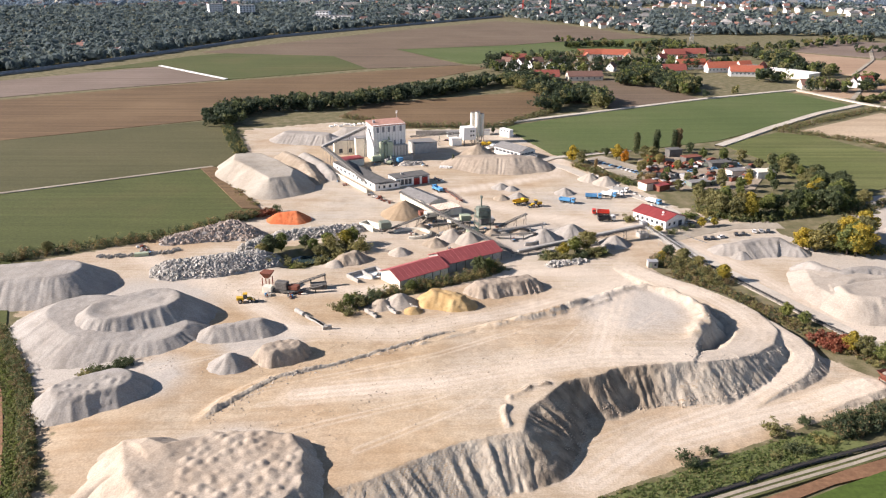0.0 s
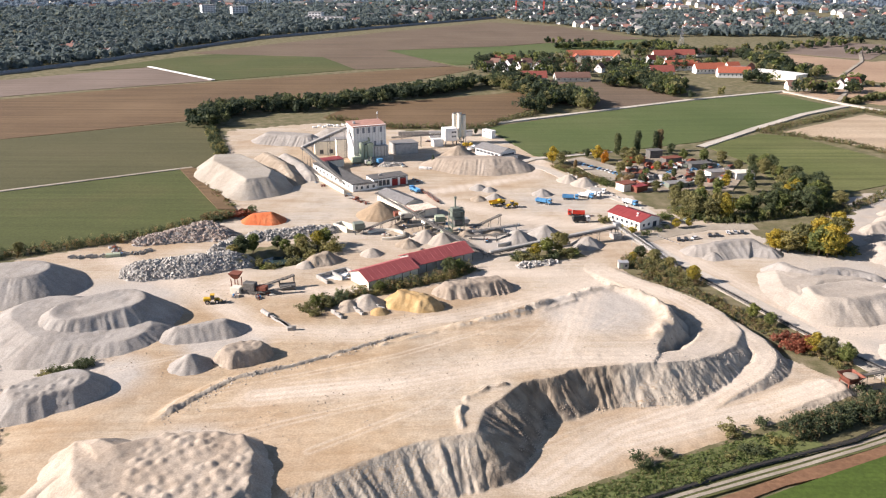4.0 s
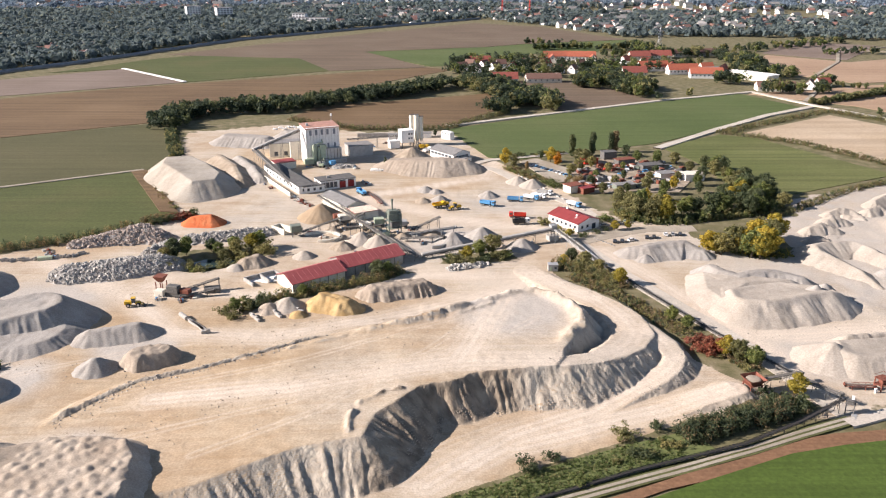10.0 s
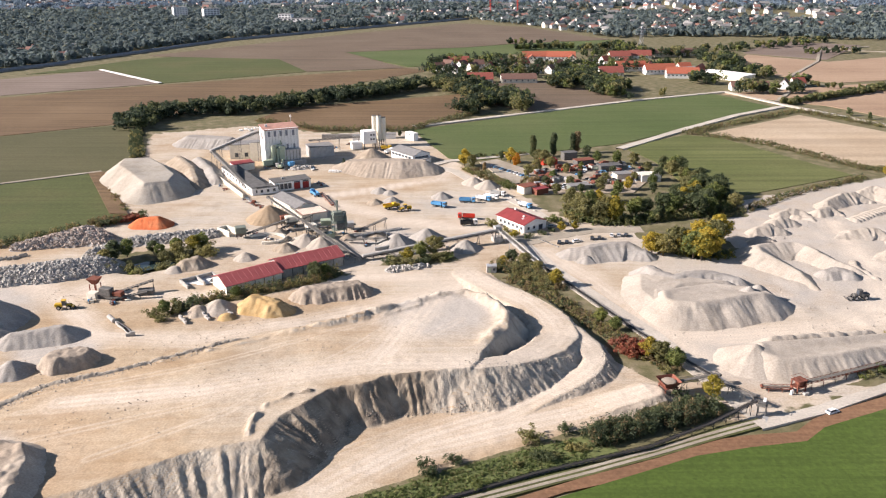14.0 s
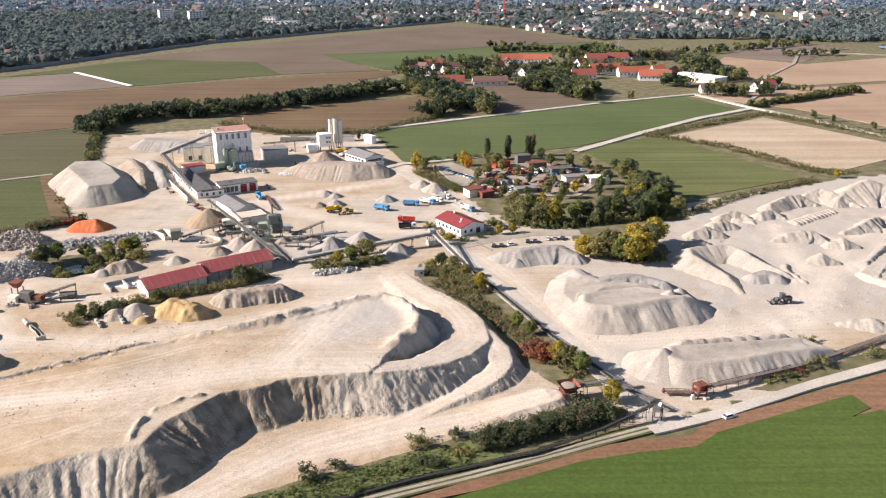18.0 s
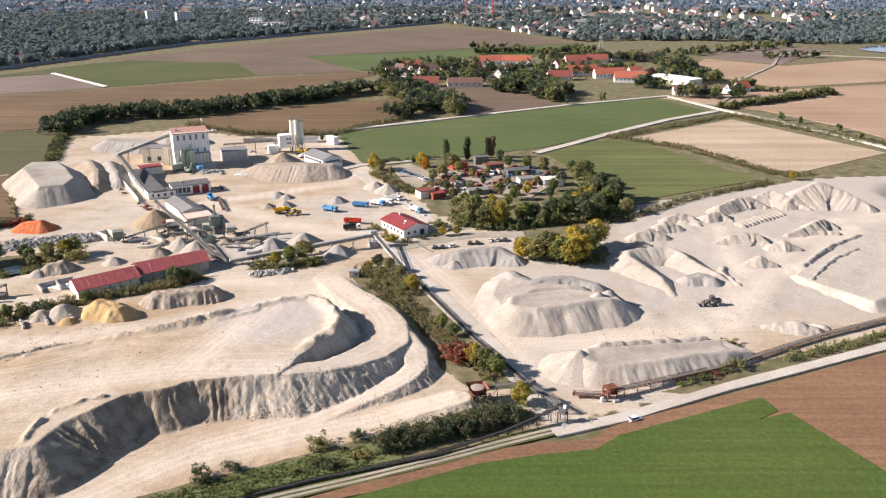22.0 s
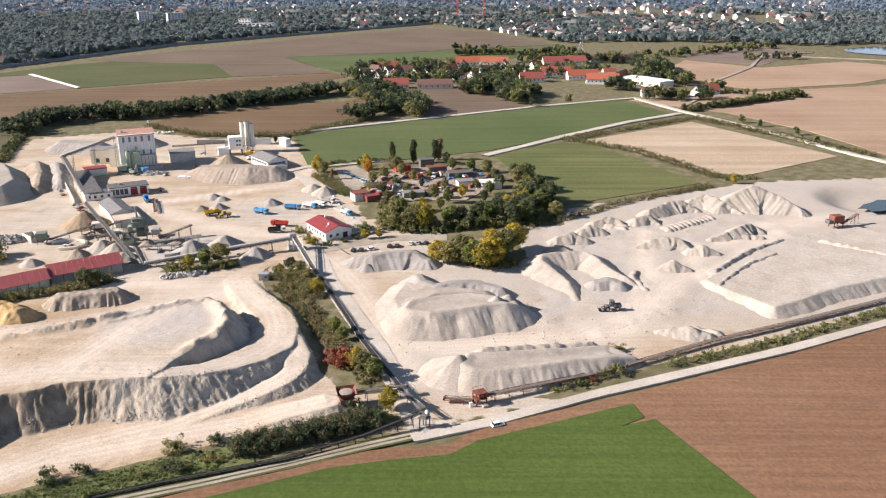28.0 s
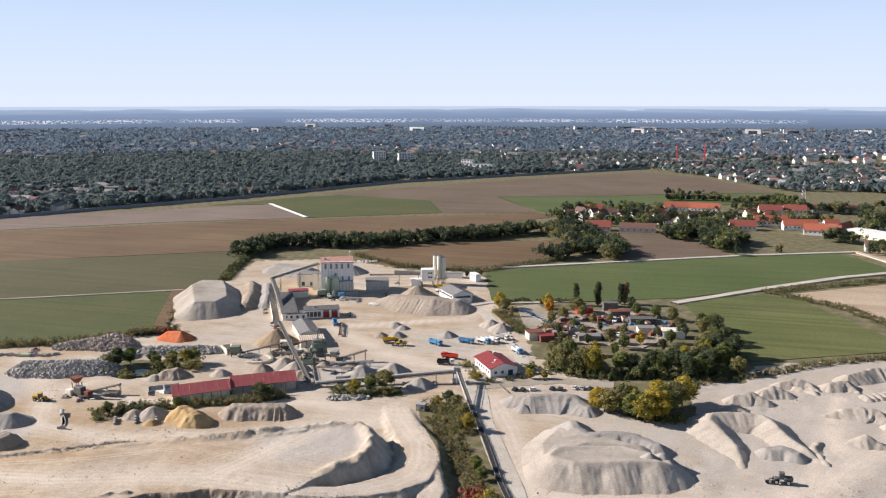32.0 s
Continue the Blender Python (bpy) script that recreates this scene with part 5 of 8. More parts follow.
# eastern grove and scrapyard wood
for x, y, h, k in ((-24, 512, 11, "y1"), (-19, 507, 9, "o1"), (6, 520, 10, "y1"), (9, 510, 9, "a1"), (22, 535, 15, "p1"), (36, 538, 16, "p1"), (50, 546, 14, "p1"), (53, 547, 15, "p2"), (-12, 494, 7, "p2"), (27, 512, 11, "o1"), (24, 518, 10, "o1"), (58, 535, 8, "d1"), (1, 528, 6, "d2")):
    plant(k, x, y, h, 1.0, "tall trees by the scrapyard")
row([(-22, 500), (-6, 474), (2, 458)], 4, 5, ["bo", "bb", "bg"], 2, 4, "bushes along the yard road", 1.2, 22)
row([(27, 414), (34, 398), (44, 394), (54, 396)], 3.2, 13, ["o1", "o1", "g2", "o1", "y1"], 11, 16, "olive trees before the scrapyard", 0.95, 23)
row([(58, 402), (74, 404), (90, 408), (108, 416)], 3.4, 14, ["d1", "g1", "o1", "d1", "d2", "g1"], 7, 12, "dark trees of the eastern grove", 1.1, 24)
row([(108, 418), (118, 432), (114, 452)], 3.4, 16, ["d1", "g1", "o1", "d1"], 9, 13, "dark trees of the eastern grove", 1.15, 25)
row([(104, 430), (104, 456), (112, 470), (106, 490), (94, 508)], 5, 12, ["o1", "g1", "d1", "d1"], 7, 11, "trees behind the scrapyard", 1.1, 26)
row([(76, 420), (96, 428), (98, 444)], 5, 14, ["d1", "g1", "d2", "y1"], 7, 10, "dark trees of the eastern grove", 1.1, 27)
for x, y, h, k in ((32, 430, 9, "o1"), (46, 428, 8, "y1"), (56, 432, 7, "g1"), (40, 448, 6, "d1"), (22, 462, 7, "d1"), (58, 470, 7, "o1"), (14, 486, 8, "o1"), (20, 494, 9, "o1"), (62, 520, 8, "g1"), (74, 516, 9, "g1"), (84, 512, 9, "o1"), (68, 455, 8, "y1"), (80, 446, 7, "d1"), (36, 462, 7, "o1"), (44, 476, 6, "d2"), (52, 452, 9, "o1"), (28, 478, 6, "g1"), (38, 492, 7, "o1"), (66, 488, 6, "d1"), (84, 462, 8, "g1"), (90, 474, 9, "d1"), (76, 474, 6, "o1"), (48, 498, 6, "g2"), (88, 492, 8, "o1"), (26, 446, 7, "o1"), (60, 444, 9, "g1"), (30, 505, 8, "o1"), (16, 470, 5, "bb"), (12, 478, 3, "bo")):
    plant(k, x, y, h, 1.0, "trees scattered in the scrapyard")
row([(56, 352), (66, 346), (78, 346), (88, 354), (84, 366)], 3.0, 13, ["y1", "g1", "y1", "o1", "y1"], 9, 14, "trees of the eastern copse", 1.15, 29)
thicket([(58, 360), (68, 350), (82, 344), (92, 348)], 8, 1.2, 3.5, ["olive", "green", "dark", "yellow"], "scrub at the foot of the copse", 0.25, 30)
thicket([(96, 396), (118, 412), (160, 446), (216, 480)], 6, 1.2, 2.8, ["olive", "dark", "brown"], "scrubby edge of the eastern field", 0.35, 31)
thicket([(150, 608), (190, 574), (216, 524), (228, 498), (250, 500)], 11, 1.4, 3.2, ["olive", "dark", "brown", "olive"], "brown olive field hedge", 0.3, 32)
thicket([(142, 606), (200, 650), (266, 698)], 10, 1.4, 3.2, ["olive", "dark", "brown"], "brown olive field hedge", 0.3, 33)
thicket([(264, 698), (312, 622), (350, 556)], 14, 1.4, 3.2, ["olive", "dark", "brown", "olive"], "wide brown olive field hedge", 0.25, 34)
plant("y1", 232, 486, 6, 1.0, "bushes of the field hedge")
for x, y, h, k in ((28, 398, 4, "bo"), (18, 396, 4, "bg"), (20, 382, 5, "y1"), (27, 384, 4.5, "y1"), (-14, 391, 3.5, "bo"), (-8, 380, 3, "bo"), (-4, 374, 3.5, "by"), (3, 372, 2.4, "bd"), (10, 377, 2, "bd"), (15, 382, 2, "bd")):
    plant(k, x, y, h, 1.2, "garden bushes round the office house")
row([(20, 545), (-10, 535), (-30, 528)], 4, 3, ["bo", "bd"], 1.5, 3, "bushes along the green field", 1.2, 38)
thicket([(28, 410), (36, 396), (54, 394), (76, 402), (104, 410), (116, 426), (116, 448)], 10, 1.5, 4.5, ["dark", "green", "olive", "dark"], "dense undergrowth of the eastern grove", 0.2, 61, 0.3)
thicket([(-24, 504), (-8, 476), (4, 456)], 7, 1.5, 4, ["olive", "brown", "dark"], "scrub along the gate road", 0.4, 62)
# village greenery and the far tree belts: far trees in one joined mesh a tint
def wood(lines, label, seed, low=7, high=12, tints=("deep", "deep", "dark", "green", "olive")):
    rnd = random.Random(seed)
    sets = {t: [] for t in tints}
    for pts, gap, width in lines:
        for (ax, ay), (bx, by) in zip(pts, pts[1:]):
            L = math.hypot(bx - ax, by - ay)
            for i in range(int(L / gap)):
                u, o = rnd.random(), rnd.uniform(-0.5, 0.5) * width
                x, y = ax + (bx - ax) * u - (by - ay) / L * o, ay + (by - ay) * u + (bx - ax) / L * o
                h, t = rnd.uniform(low, high), rnd.choice(tints)
                for k in range(9):
                    sets[t].append((x + rnd.gauss(0, h * 0.17), y + rnd.gauss(0, h * 0.17), h * rnd.uniform(0.3, 0.9), h * rnd.uniform(0.14, 0.22)))
    for t, c in sets.items():
        if c:
            tagged(new("wood", leaf_mesh("wood", c, 22, 1.0, 0.85, seed, LEAF[t])), label, "trees", kind="stuff")


wood([([(76, 815), (92, 868), (116, 905), (116, 815), (122, 768)], 1.1, 26), ([(100, 880), (130, 812), (140, 800)], 1.3, 24), ([(-44, 830), (-18, 790), (0, 752)], 1.8, 20), ([(-22, 684), (2, 722), (18, 750), (26, 735), (32, 698)], 1.3, 16),
      ([(-60, 925), (-20, 905), (30, 905), (70, 900)], 3.2, 26), ([(-50, 985), (0, 1010), (60, 1010)], 3.2, 30), ([(20, 965), (90, 955), (150, 965)], 3.4, 36), ([(150, 930), (190, 970), (240, 985)], 3.6, 40), ([(140, 1075), (220, 1085), (300, 1070)], 2.6, 30),
      ([(228, 870), (240, 850), (214, 850)], 2.6, 20), ([(258, 925), (290, 905), (312, 880)], 1.6, 24), ([(292, 1035), (302, 1000), (296, 968)], 0.9, 36), ([(200, 1135), (225, 1145)], 1.2, 24), ([(240, 790), (290, 782), (316, 806)], 3.2, 14), ([(310, 840), (335, 840)], 3, 16)], "dark green trees among the village houses", 71, 8, 15)
wood([([(62, 1150), (95, 1165), (126, 1165), (170, 1150), (218, 1200)], 2.2, 12), ([(60, 1230), (130, 1200)], 5, 10), ([(165, 772), (188, 788)], 10, 4), ([(131, 750), (133, 752)], 1.5, 4), ([(320, 1130), (420, 1180), (520, 1260)], 3, 40), ([(440, 1100), (520, 1120)], 4, 30)], "loose rows of trees beyond the village", 74, 6, 10)
wood([([(-268, 625), (-285, 660), (-250, 690), (-205, 700), (-160, 735), (-110, 775), (-50, 838)], 1.0, 30), ([(-45, 850), (-10, 830), (5, 790), (30, 720)], 1.1, 30)], "dense dark northern tree belt", 72, 8, 13, ("deep", "deep", "dark"))
wood([([(265, 727), (297, 748), (333, 770), (372, 793), (400, 822)], 1.1, 9), ([(330, 830), (400, 800)], 4, 10), ([(290, 690), (318, 640), (336, 590)], 20, 3)], "hedge trees by the far lane", 73, 4, 7, ("dark", "olive"))
for o in list(KIND.values()):
    for c in list(o.children_recursive) + [o]:
        bpy.data.objects.remove(c)


# ---- distance: town, woods and the hazy skyline ----
rnd = random.Random(5)
spots = []
while len(spots) < 1250:
    r = math.exp(rnd.uniform(math.log(950), math.log(3800)))
    a = radians(rnd.uniform(-32, 44))
    x, y = 20 - r * math.sin(a), r * math.cos(a)
    e = float(np.interp(x, [-900, -665, -512, -372, 10, 118, 225, 330, 470, 640, 900], [500, 800, 1040, 1330, 1720, 1560, 1340, 1400, 1420, 1500, 1600]))
    if y < e or float(lattice(np.array([x + 900]), np.array([y]), 420, 2)[0]) < -0.15 - 0.15 * (x > 0):
        continue
    spots.append((r, x, y, rnd.choice((0, 20, 90, 110, 45)) + rnd.uniform(-8, 8), rnd.randrange(4)))
spots.sort()
# no tree stands on a house or close before it
CLEAR = set()
for r, x, y, turn, k in spots:
    for back in (-9, 0, 9, 17):
        for side in (-5, 5):
            CLEAR.add((int((x + side - x / r * back) // 10), int((y - y / r * back) // 10)))


def crown_field(name, r0, r1, n, sprays, mat, label, seed):
    """Tree crowns beyond the fields, too many to count: each a rounded cloud of leafy sprays."""
    rnd = np.random.RandomState(seed)
    r = np.exp(rnd.uniform(np.log(r0), np.log(r1), n))
    ang = rnd.uniform(radians(-36), radians(50), n)
    x, y = 20 - r * np.sin(ang), r * np.cos(ang)
    edge = np.interp(x, [-900, -665, -512, -372, 10, 118, 225, 330, 470, 640, 900], [480, 770, 1000, 1285, 1690, 1530, 1310, 1330, 1310, 1240, 1200])
    town = lattice(x + 900, y, 420, 2)
    ok = (y > edge + 6) & (y < 3900) & ~((lattice(x, y, 240, 2) > 0.42) & (x > 150))
    ok &= rnd.rand(n) < np.where(town > 0.15, 0.65, 1.0)
    ok &= np.array([(int(a // 10), int(b // 10)) not in CLEAR for a, b in zip(x, y)])
    x, y, r, town = x[ok], y[ok], r[ok], town[ok]
    k = len(x)
    wide = rnd.uniform(3.6, 6.8, k) * np.maximum(1, r / 1500)
    tall = rnd.uniform(8, 15, k) * np.where(town > 0.15, 0.85, 1.0)
    v = rnd.normal(size=(k, sprays, 3))
    v[:, :, 2] = np.where(v[:, :, 2] < -0.5, -v[:, :, 2], v[:, :, 2])
    v /= np.linalg.norm(v, axis=2, keepdims=True)
    size = np.stack([wide, wide, tall * 0.45], -1)[:, None]
    p = np.stack([x, y, tall * 0.55], -1)[:, None] + v * size * rnd.uniform(0.6, 1.02, (k, sprays, 1))
    a = np.cross(v, rnd.normal(size=v.shape))
    a /= np.linalg.norm(a, axis=2, keepdims=True) + 1e-6
    b = np.cross(v + 0.35 * rnd.normal(size=v.shape), a)
    s = wide[:, None, None] * rnd.uniform(0.42, 0.68, (k, sprays, 1))
    co = np.stack([p - a * s - b * s * 0.7, p + a * s - b * s * 0.4, p + b * s * 1.1], 2).reshape(-1, 3)
    me = bpy.data.meshes.new(name)
    me.vertices.add(len(co))
    me.vertices.foreach_set("co", co.ravel())
    me.loops.add(len(co))
    me.loops.foreach_set("vertex_index", np.arange(len(co)))
    me.polygons.add(k * sprays)
    me.polygons.foreach_set("loop_start", np.arange(k * sprays) * 3)
    me.polygons.foreach_set("loop_total", np.full(k * sprays, 3))
    me.update(calc_edges=True)
    tagged(mesh_object(name, me, mat), label, "trees", kind="stuff")


def hazed_leaf(name, *tones):
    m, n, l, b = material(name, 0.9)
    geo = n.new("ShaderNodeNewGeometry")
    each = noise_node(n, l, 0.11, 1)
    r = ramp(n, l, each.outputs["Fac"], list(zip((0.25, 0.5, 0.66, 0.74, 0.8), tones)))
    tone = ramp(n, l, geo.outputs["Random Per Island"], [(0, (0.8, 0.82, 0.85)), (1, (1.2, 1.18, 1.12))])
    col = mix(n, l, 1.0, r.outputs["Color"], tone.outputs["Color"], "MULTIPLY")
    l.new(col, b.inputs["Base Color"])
    # a bluish sheen adds to the haze painted into the tones
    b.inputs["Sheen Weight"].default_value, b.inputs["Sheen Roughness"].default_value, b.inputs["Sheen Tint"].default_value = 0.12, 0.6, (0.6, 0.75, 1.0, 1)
    thin = n.new("ShaderNodeBsdfTranslucent")
    l.new(col, thin.inputs["Color"])
    both = n.new("ShaderNodeMixShader")
    both.inputs[0].default_value = 0.45
    l.new(b.outputs[0], both.inputs[1])
    l.new(thin.outputs[0], both.inputs[2])
    l.new(both.outputs[0], n["Material Output"].inputs["Surface"])
    return m


# haze is put into these leaf tones: paler and bluer with distance
crown_field("town_trees", 950, 2100, 24000, 26, hazed_leaf("town_leaf", (0.118, 0.155, 0.166), (0.141, 0.179, 0.175), (0.170, 0.199, 0.170), (0.224, 0.230, 0.151), (0.263, 0.207, 0.151)), "green broadleaf trees between the town houses, haze painted into their colour", 11)
crown_field("far_trees", 2100, 3950, 20000, 15, hazed_leaf("distant_leaf", (0.157, 0.213, 0.274), (0.177, 0.230, 0.289), (0.193, 0.242, 0.291), (0.208, 0.251, 0.287), (0.222, 0.246, 0.269)), "dense green trees of the distant town, blued by painted haze", 12)

M_WHITE = plain("white_render", (0.78, 0.77, 0.74), 0.8, 0, 0.06, 0.6)
M_CREAM = plain("cream_render", (0.7, 0.66, 0.56), 0.8, 0, 0.08, 0.6)
M_REDROOF = plain("red_roof_tile", (0.27, 0.085, 0.065), 0.75, 0, 0.2, 0.8)
M_ORANGEROOF = plain("orange_roof_tile", (0.4, 0.125, 0.075), 0.75, 0, 0.2, 0.8)
M_BROWNROOF = plain("brown_roof_tile", (0.17, 0.1, 0.08), 0.8, 0, 0.2, 0.8)
M_PALEROOF = plain("faded_roof_tile", (0.3, 0.17, 0.14), 0.8, 0, 0.2, 0.8)
M_GREYROOF = plain("grey_roof", (0.22, 0.215, 0.21), 0.8, 0, 0.2, 0.8)
M_GLASS = plain("window_glass", (0.05, 0.06, 0.075), 0.15, 0, 0.3, 2)
M_GLASS.node_tree.nodes["Principled BSDF"].inputs["Specular IOR Level"].default_value = 0.6


def box(bm, x, y, z, sx, sy, sz, bevel=0.0, turn=None):
    """A box from its low middle (x, y, z); bevelled if asked."""
    r = bmesh.ops.create_cube(bm, size=1)
    vs = r["verts"]
    bmesh.ops.scale(bm, vec=(sx, sy, sz), verts=vs)
    bmesh.ops.translate(bm, vec=(0, 0, sz / 2), verts=vs)
    if bevel:
        es = list({e for v in vs for e in v.link_edges})
        vs = list({v for f in bmesh.ops.bevel(bm, geom=es, offset=bevel, segments=1, affect="EDGES")["faces"] for v in f.verts} | {v for v in vs if v.is_valid})
    m = Matrix.Translation((x, y, z)) @ (turn.to_4x4() if turn else Matrix.Identity(4))
    bmesh.ops.transform(bm, matrix=m, verts=vs)
    return vs


def block(name, x, y, z, sx, sy, sz, mat, parent, label="", bevel=0.0, turn=None):
    bm = bmesh.new()
    box(bm, x, y, z, sx, sy, sz, bevel, turn)
    return part(name, bm, mat, parent, label)


def gable(bm, sx, sy, z, rise, over=0.5, thick=0.25):
    """A gable roof with thickness; the ridge runs along x."""
    X, Y = sx / 2 + over, sy / 2 + over
    drop = rise * over / (sy / 2)
    low, top = [], []
    for x in (-X, X):
        for dz, ring in ((0, low), (thick, top)):
            ring.append([bm.verts.new(v) for v in ((x, -Y, z - drop + dz), (x, 0, z + rise + dz), (x, Y, z - drop + dz))])
    for ring, flip in ((low, True), (top, False)):
        for i in (0, 1):
            f = [ring[0][i], ring[1][i], ring[1][i + 1], ring[0][i + 1]]
            bm.faces.new(f[::-1] if flip else f)
    for k in (0, 1):
        for i in (0, 1):
            bm.faces.new((low[k][i], low[k][i + 1], top[k][i + 1], top[k][i]))
    for i in (0, 2):
        bm.faces.new((low[0][i], low[1][i], top[1][i], top[0][i]))
    bmesh.ops.recalc_face_normals(bm, faces=bm.faces)


def gable_wall(bm, sx, sy, z, rise):
    """Walls with gable ends under such a roof."""
    X, Y = sx / 2, sy / 2
    v = [bm.verts.new(c) for c in ((-X, -Y, -0.5), (X, -Y, -0.5), (X, Y, -0.5), (-X, Y, -0.5), (-X, -Y, z), (X, -Y, z), (X, Y, z), (-X, Y, z), (-X, 0, z + rise), (X, 0, z + rise))]
    for f in ((0, 1, 5, 4), (2, 3, 7, 6), (1, 2, 6, 9, 5), (3, 0, 4, 8, 7), (0, 3, 2, 1), (4, 5, 9, 8), (6, 7, 8, 9)):
        bm.faces.new([v[i] for i in f])


def house(sx, sy, z, rise, wall, roof, label, windows=3, name="house"):
    root = thing(name, 0, 0, -600, 0, label, "house")
    bm = bmesh.new()
    gable_wall(bm, sx, sy, z, rise)
    part("wall", bm, wall, root)
    bm = bmesh.new()
    gable(bm, sx, sy, z, rise)
    roof_ob = part("roof", bm, roof, root)
    block("chimney", sx * 0.2, 0.6, z + rise * 0.7, 0.9, 0.7, 1.8, M_BROWNROOF, roof_ob)
    for i in range(windows):
        block("window", -sx / 2 + sx * (i + 0.5) / windows, -sy / 2, z * 0.45, 1.4, 0.16, 1.5, M_GLASS, root)
    if windows:
        block("window", sx / 2, 0, z * 0.95, 0.16, 1.3, 1.3, M_GLASS, root)
        block("window", -sx / 2, 0, z * 0.95, 0.16, 1.3, 1.3, M_GLASS, root)
    return root


def put(proto, x, y, turn, group="", s=1.0):
    ob = copy_thing(proto, pose(x, y, land_at(x, y) if y < 620 else 0, 0, 0, turn) @ Matrix.Diagonal((s, s, s, 1)))
    if group:
        ob["group"] = group
    return ob


def drop(*protos):
    for p in protos:
        for c in list(p.children_recursive) + [p]:
            bpy.data.objects.remove(c)


H = [house(13, 11, 4.4, 5, M_WHITE, M_REDROOF, "white rendered house with a red gable roof"),
     house(11, 9, 5, 4.6, M_WHITE, M_BROWNROOF, "white rendered house with a brown gable roof"),
     house(15, 9, 5.5, 4, M_CREAM, M_ORANGEROOF, "cream rendered house with an orange tiled roof"),
     house(34, 12, 5.4, 5.6, M_WHITE, M_ORANGEROOF, "long white house with an orange tiled roof", 8),
     house(36, 15, 4.5, 4.5, M_CREAM, M_BROWNROOF, "long low farm building with a brown roof", 6),
     house(26, 14, 4.6, 5.8, M_CREAM, M_REDROOF, "large white farmhouse with a red roof", 6)]
VG = "village houses"
for k, x, y, a in ((1, -40, 950, 20), (1, -30, 975, -30), (5, -18, 1000, 5), (1, -2, 950, 35), (0, 18, 952, 70), (1, 34, 985, 20), (0, 58, 985, 30), (0, 66, 930, 50), (5, 2, 862, 3), (4, 42, 864, 4), (1, 83, 930, 60),
                   (3, 80, 1045, 5), (3, 111, 1043, -5), (2, 122, 1024, 80), (2, 72, 1022, 85), (1, 142, 992, 80), (5, 185, 1052, 5), (5, 213, 1060, 0), (4, 252, 1082, 6), (4, 284, 1092, 6), (0, 180, 995, 10), (3, 176, 948, 8), (5, 146, 908, 4),
                   (2, 198, 950, 70), (3, 203, 924, 8), (3, 220, 893, -6), (3, 243, 912, 62), (4, 262, 808, -6), (0, 317, 828, 10), (1, 300, 818, 60), (1, -14, 968, 50), (1, 6, 975, 10), (1, 46, 945, 80), (0, 160, 1010, 30), (1, 132, 968, 40), (2, 236, 945, 15), (1, -24, 935, 70), (1, 98, 975, 20)):
    put(H[k], x, y, a, VG)
hall = thing("hall", 266, 886, 0, -52, "long pale flat-roofed hall beside the village", "hall")
block("wall", 0, 0, -0.5, 52, 22, 6.5, M_CREAM, hall)
block("roof", 0, 0, 6, 53, 23, 0.6, M_WHITE, hall)
hall = thing("hall", 226, 936, 0, -8, "long low hall with a grey roof in the village", "hall")
block("wall", 0, 0, -0.5, 44, 18, 5.5, M_CREAM, hall)
block("roof", 0, 0, 5, 45, 19, 0.5, M_GREYROOF, hall)
# small plain far houses of the town
T = []
for sx, sy, z, rise, wall, roof, label in ((12, 10, 6, 4, M_WHITE, M_BROWNROOF, "white town house with a brown roof"), (14, 10, 6, 4.5, M_WHITE, M_PALEROOF, "white town house with a faded red roof"), (20, 11, 8, 4, M_CREAM, M_GREYROOF, "cream terrace house with a grey roof"), (13, 12, 7, 4, M_WHITE, M_GREYROOF, "white town house with a grey roof")):
    root = thing("town_house", 0, 0, -700, 0, label, "house")
    bm = bmesh.new()
    gable_wall(bm, sx, sy, z, rise)
    part("wall", bm, wall, root)
    bm = bmesh.new()
    gable(bm, sx, sy, z, rise, 0.6, 0.4)
    part("roof", bm, roof, root)
    T.append(root)
rest = {}
for i, (r, x, y, turn, k) in enumerate(spots):
    s = 0.78 + (r - 950) / 4500
    if i < 240:
        put(T[k], x, y, turn, "town houses", s)
    else:
        for c in T[k].children:
            v, f = rest.setdefault(c.data.materials[0].name, ([], []))
            m = pose(x, y, 0, 0, 0, turn) @ Matrix.Diagonal((s, s, s, 1))
            b = len(v)
            v += [tuple(m @ q.co) for q in c.data.vertices]
            f += [tuple(b + j for j in p.vertices) for p in c.data.polygons]
for key, (v, f) in rest.items():
    tagged(from_lists("far_town", v, f, bpy.data.materials[key]), "far town houses among the trees", "houses", kind="stuff")
drop(*H, *T)
M_BLOCK = plain("pale_block_wall", (0.72, 0.71, 0.69), 0.8, 0, 0.05, 0.2)


def apartments(x, y, sx, sy, sz, floors, bays, turn, label, name="apartment_block"):
    root = thing(name, x, y, 0, turn, label, "apartments")
    block("wall", 0, 0, -1, sx, sy, sz + 1, M_BLOCK, root)
    block("roof", 0, 0, sz, sx + 0.4, sy + 0.4, 0.6, M_GREYROOF, root)
    for f in range(floors):
        for b in range(bays):
            block("window", -sx / 2 + sx * (b + 0.5) / bays, -sy / 2, sz * (f + 0.35) / floors, sx / bays * 0.55, 0.3, sz / floors * 0.45, M_GLASS, root)
    return root


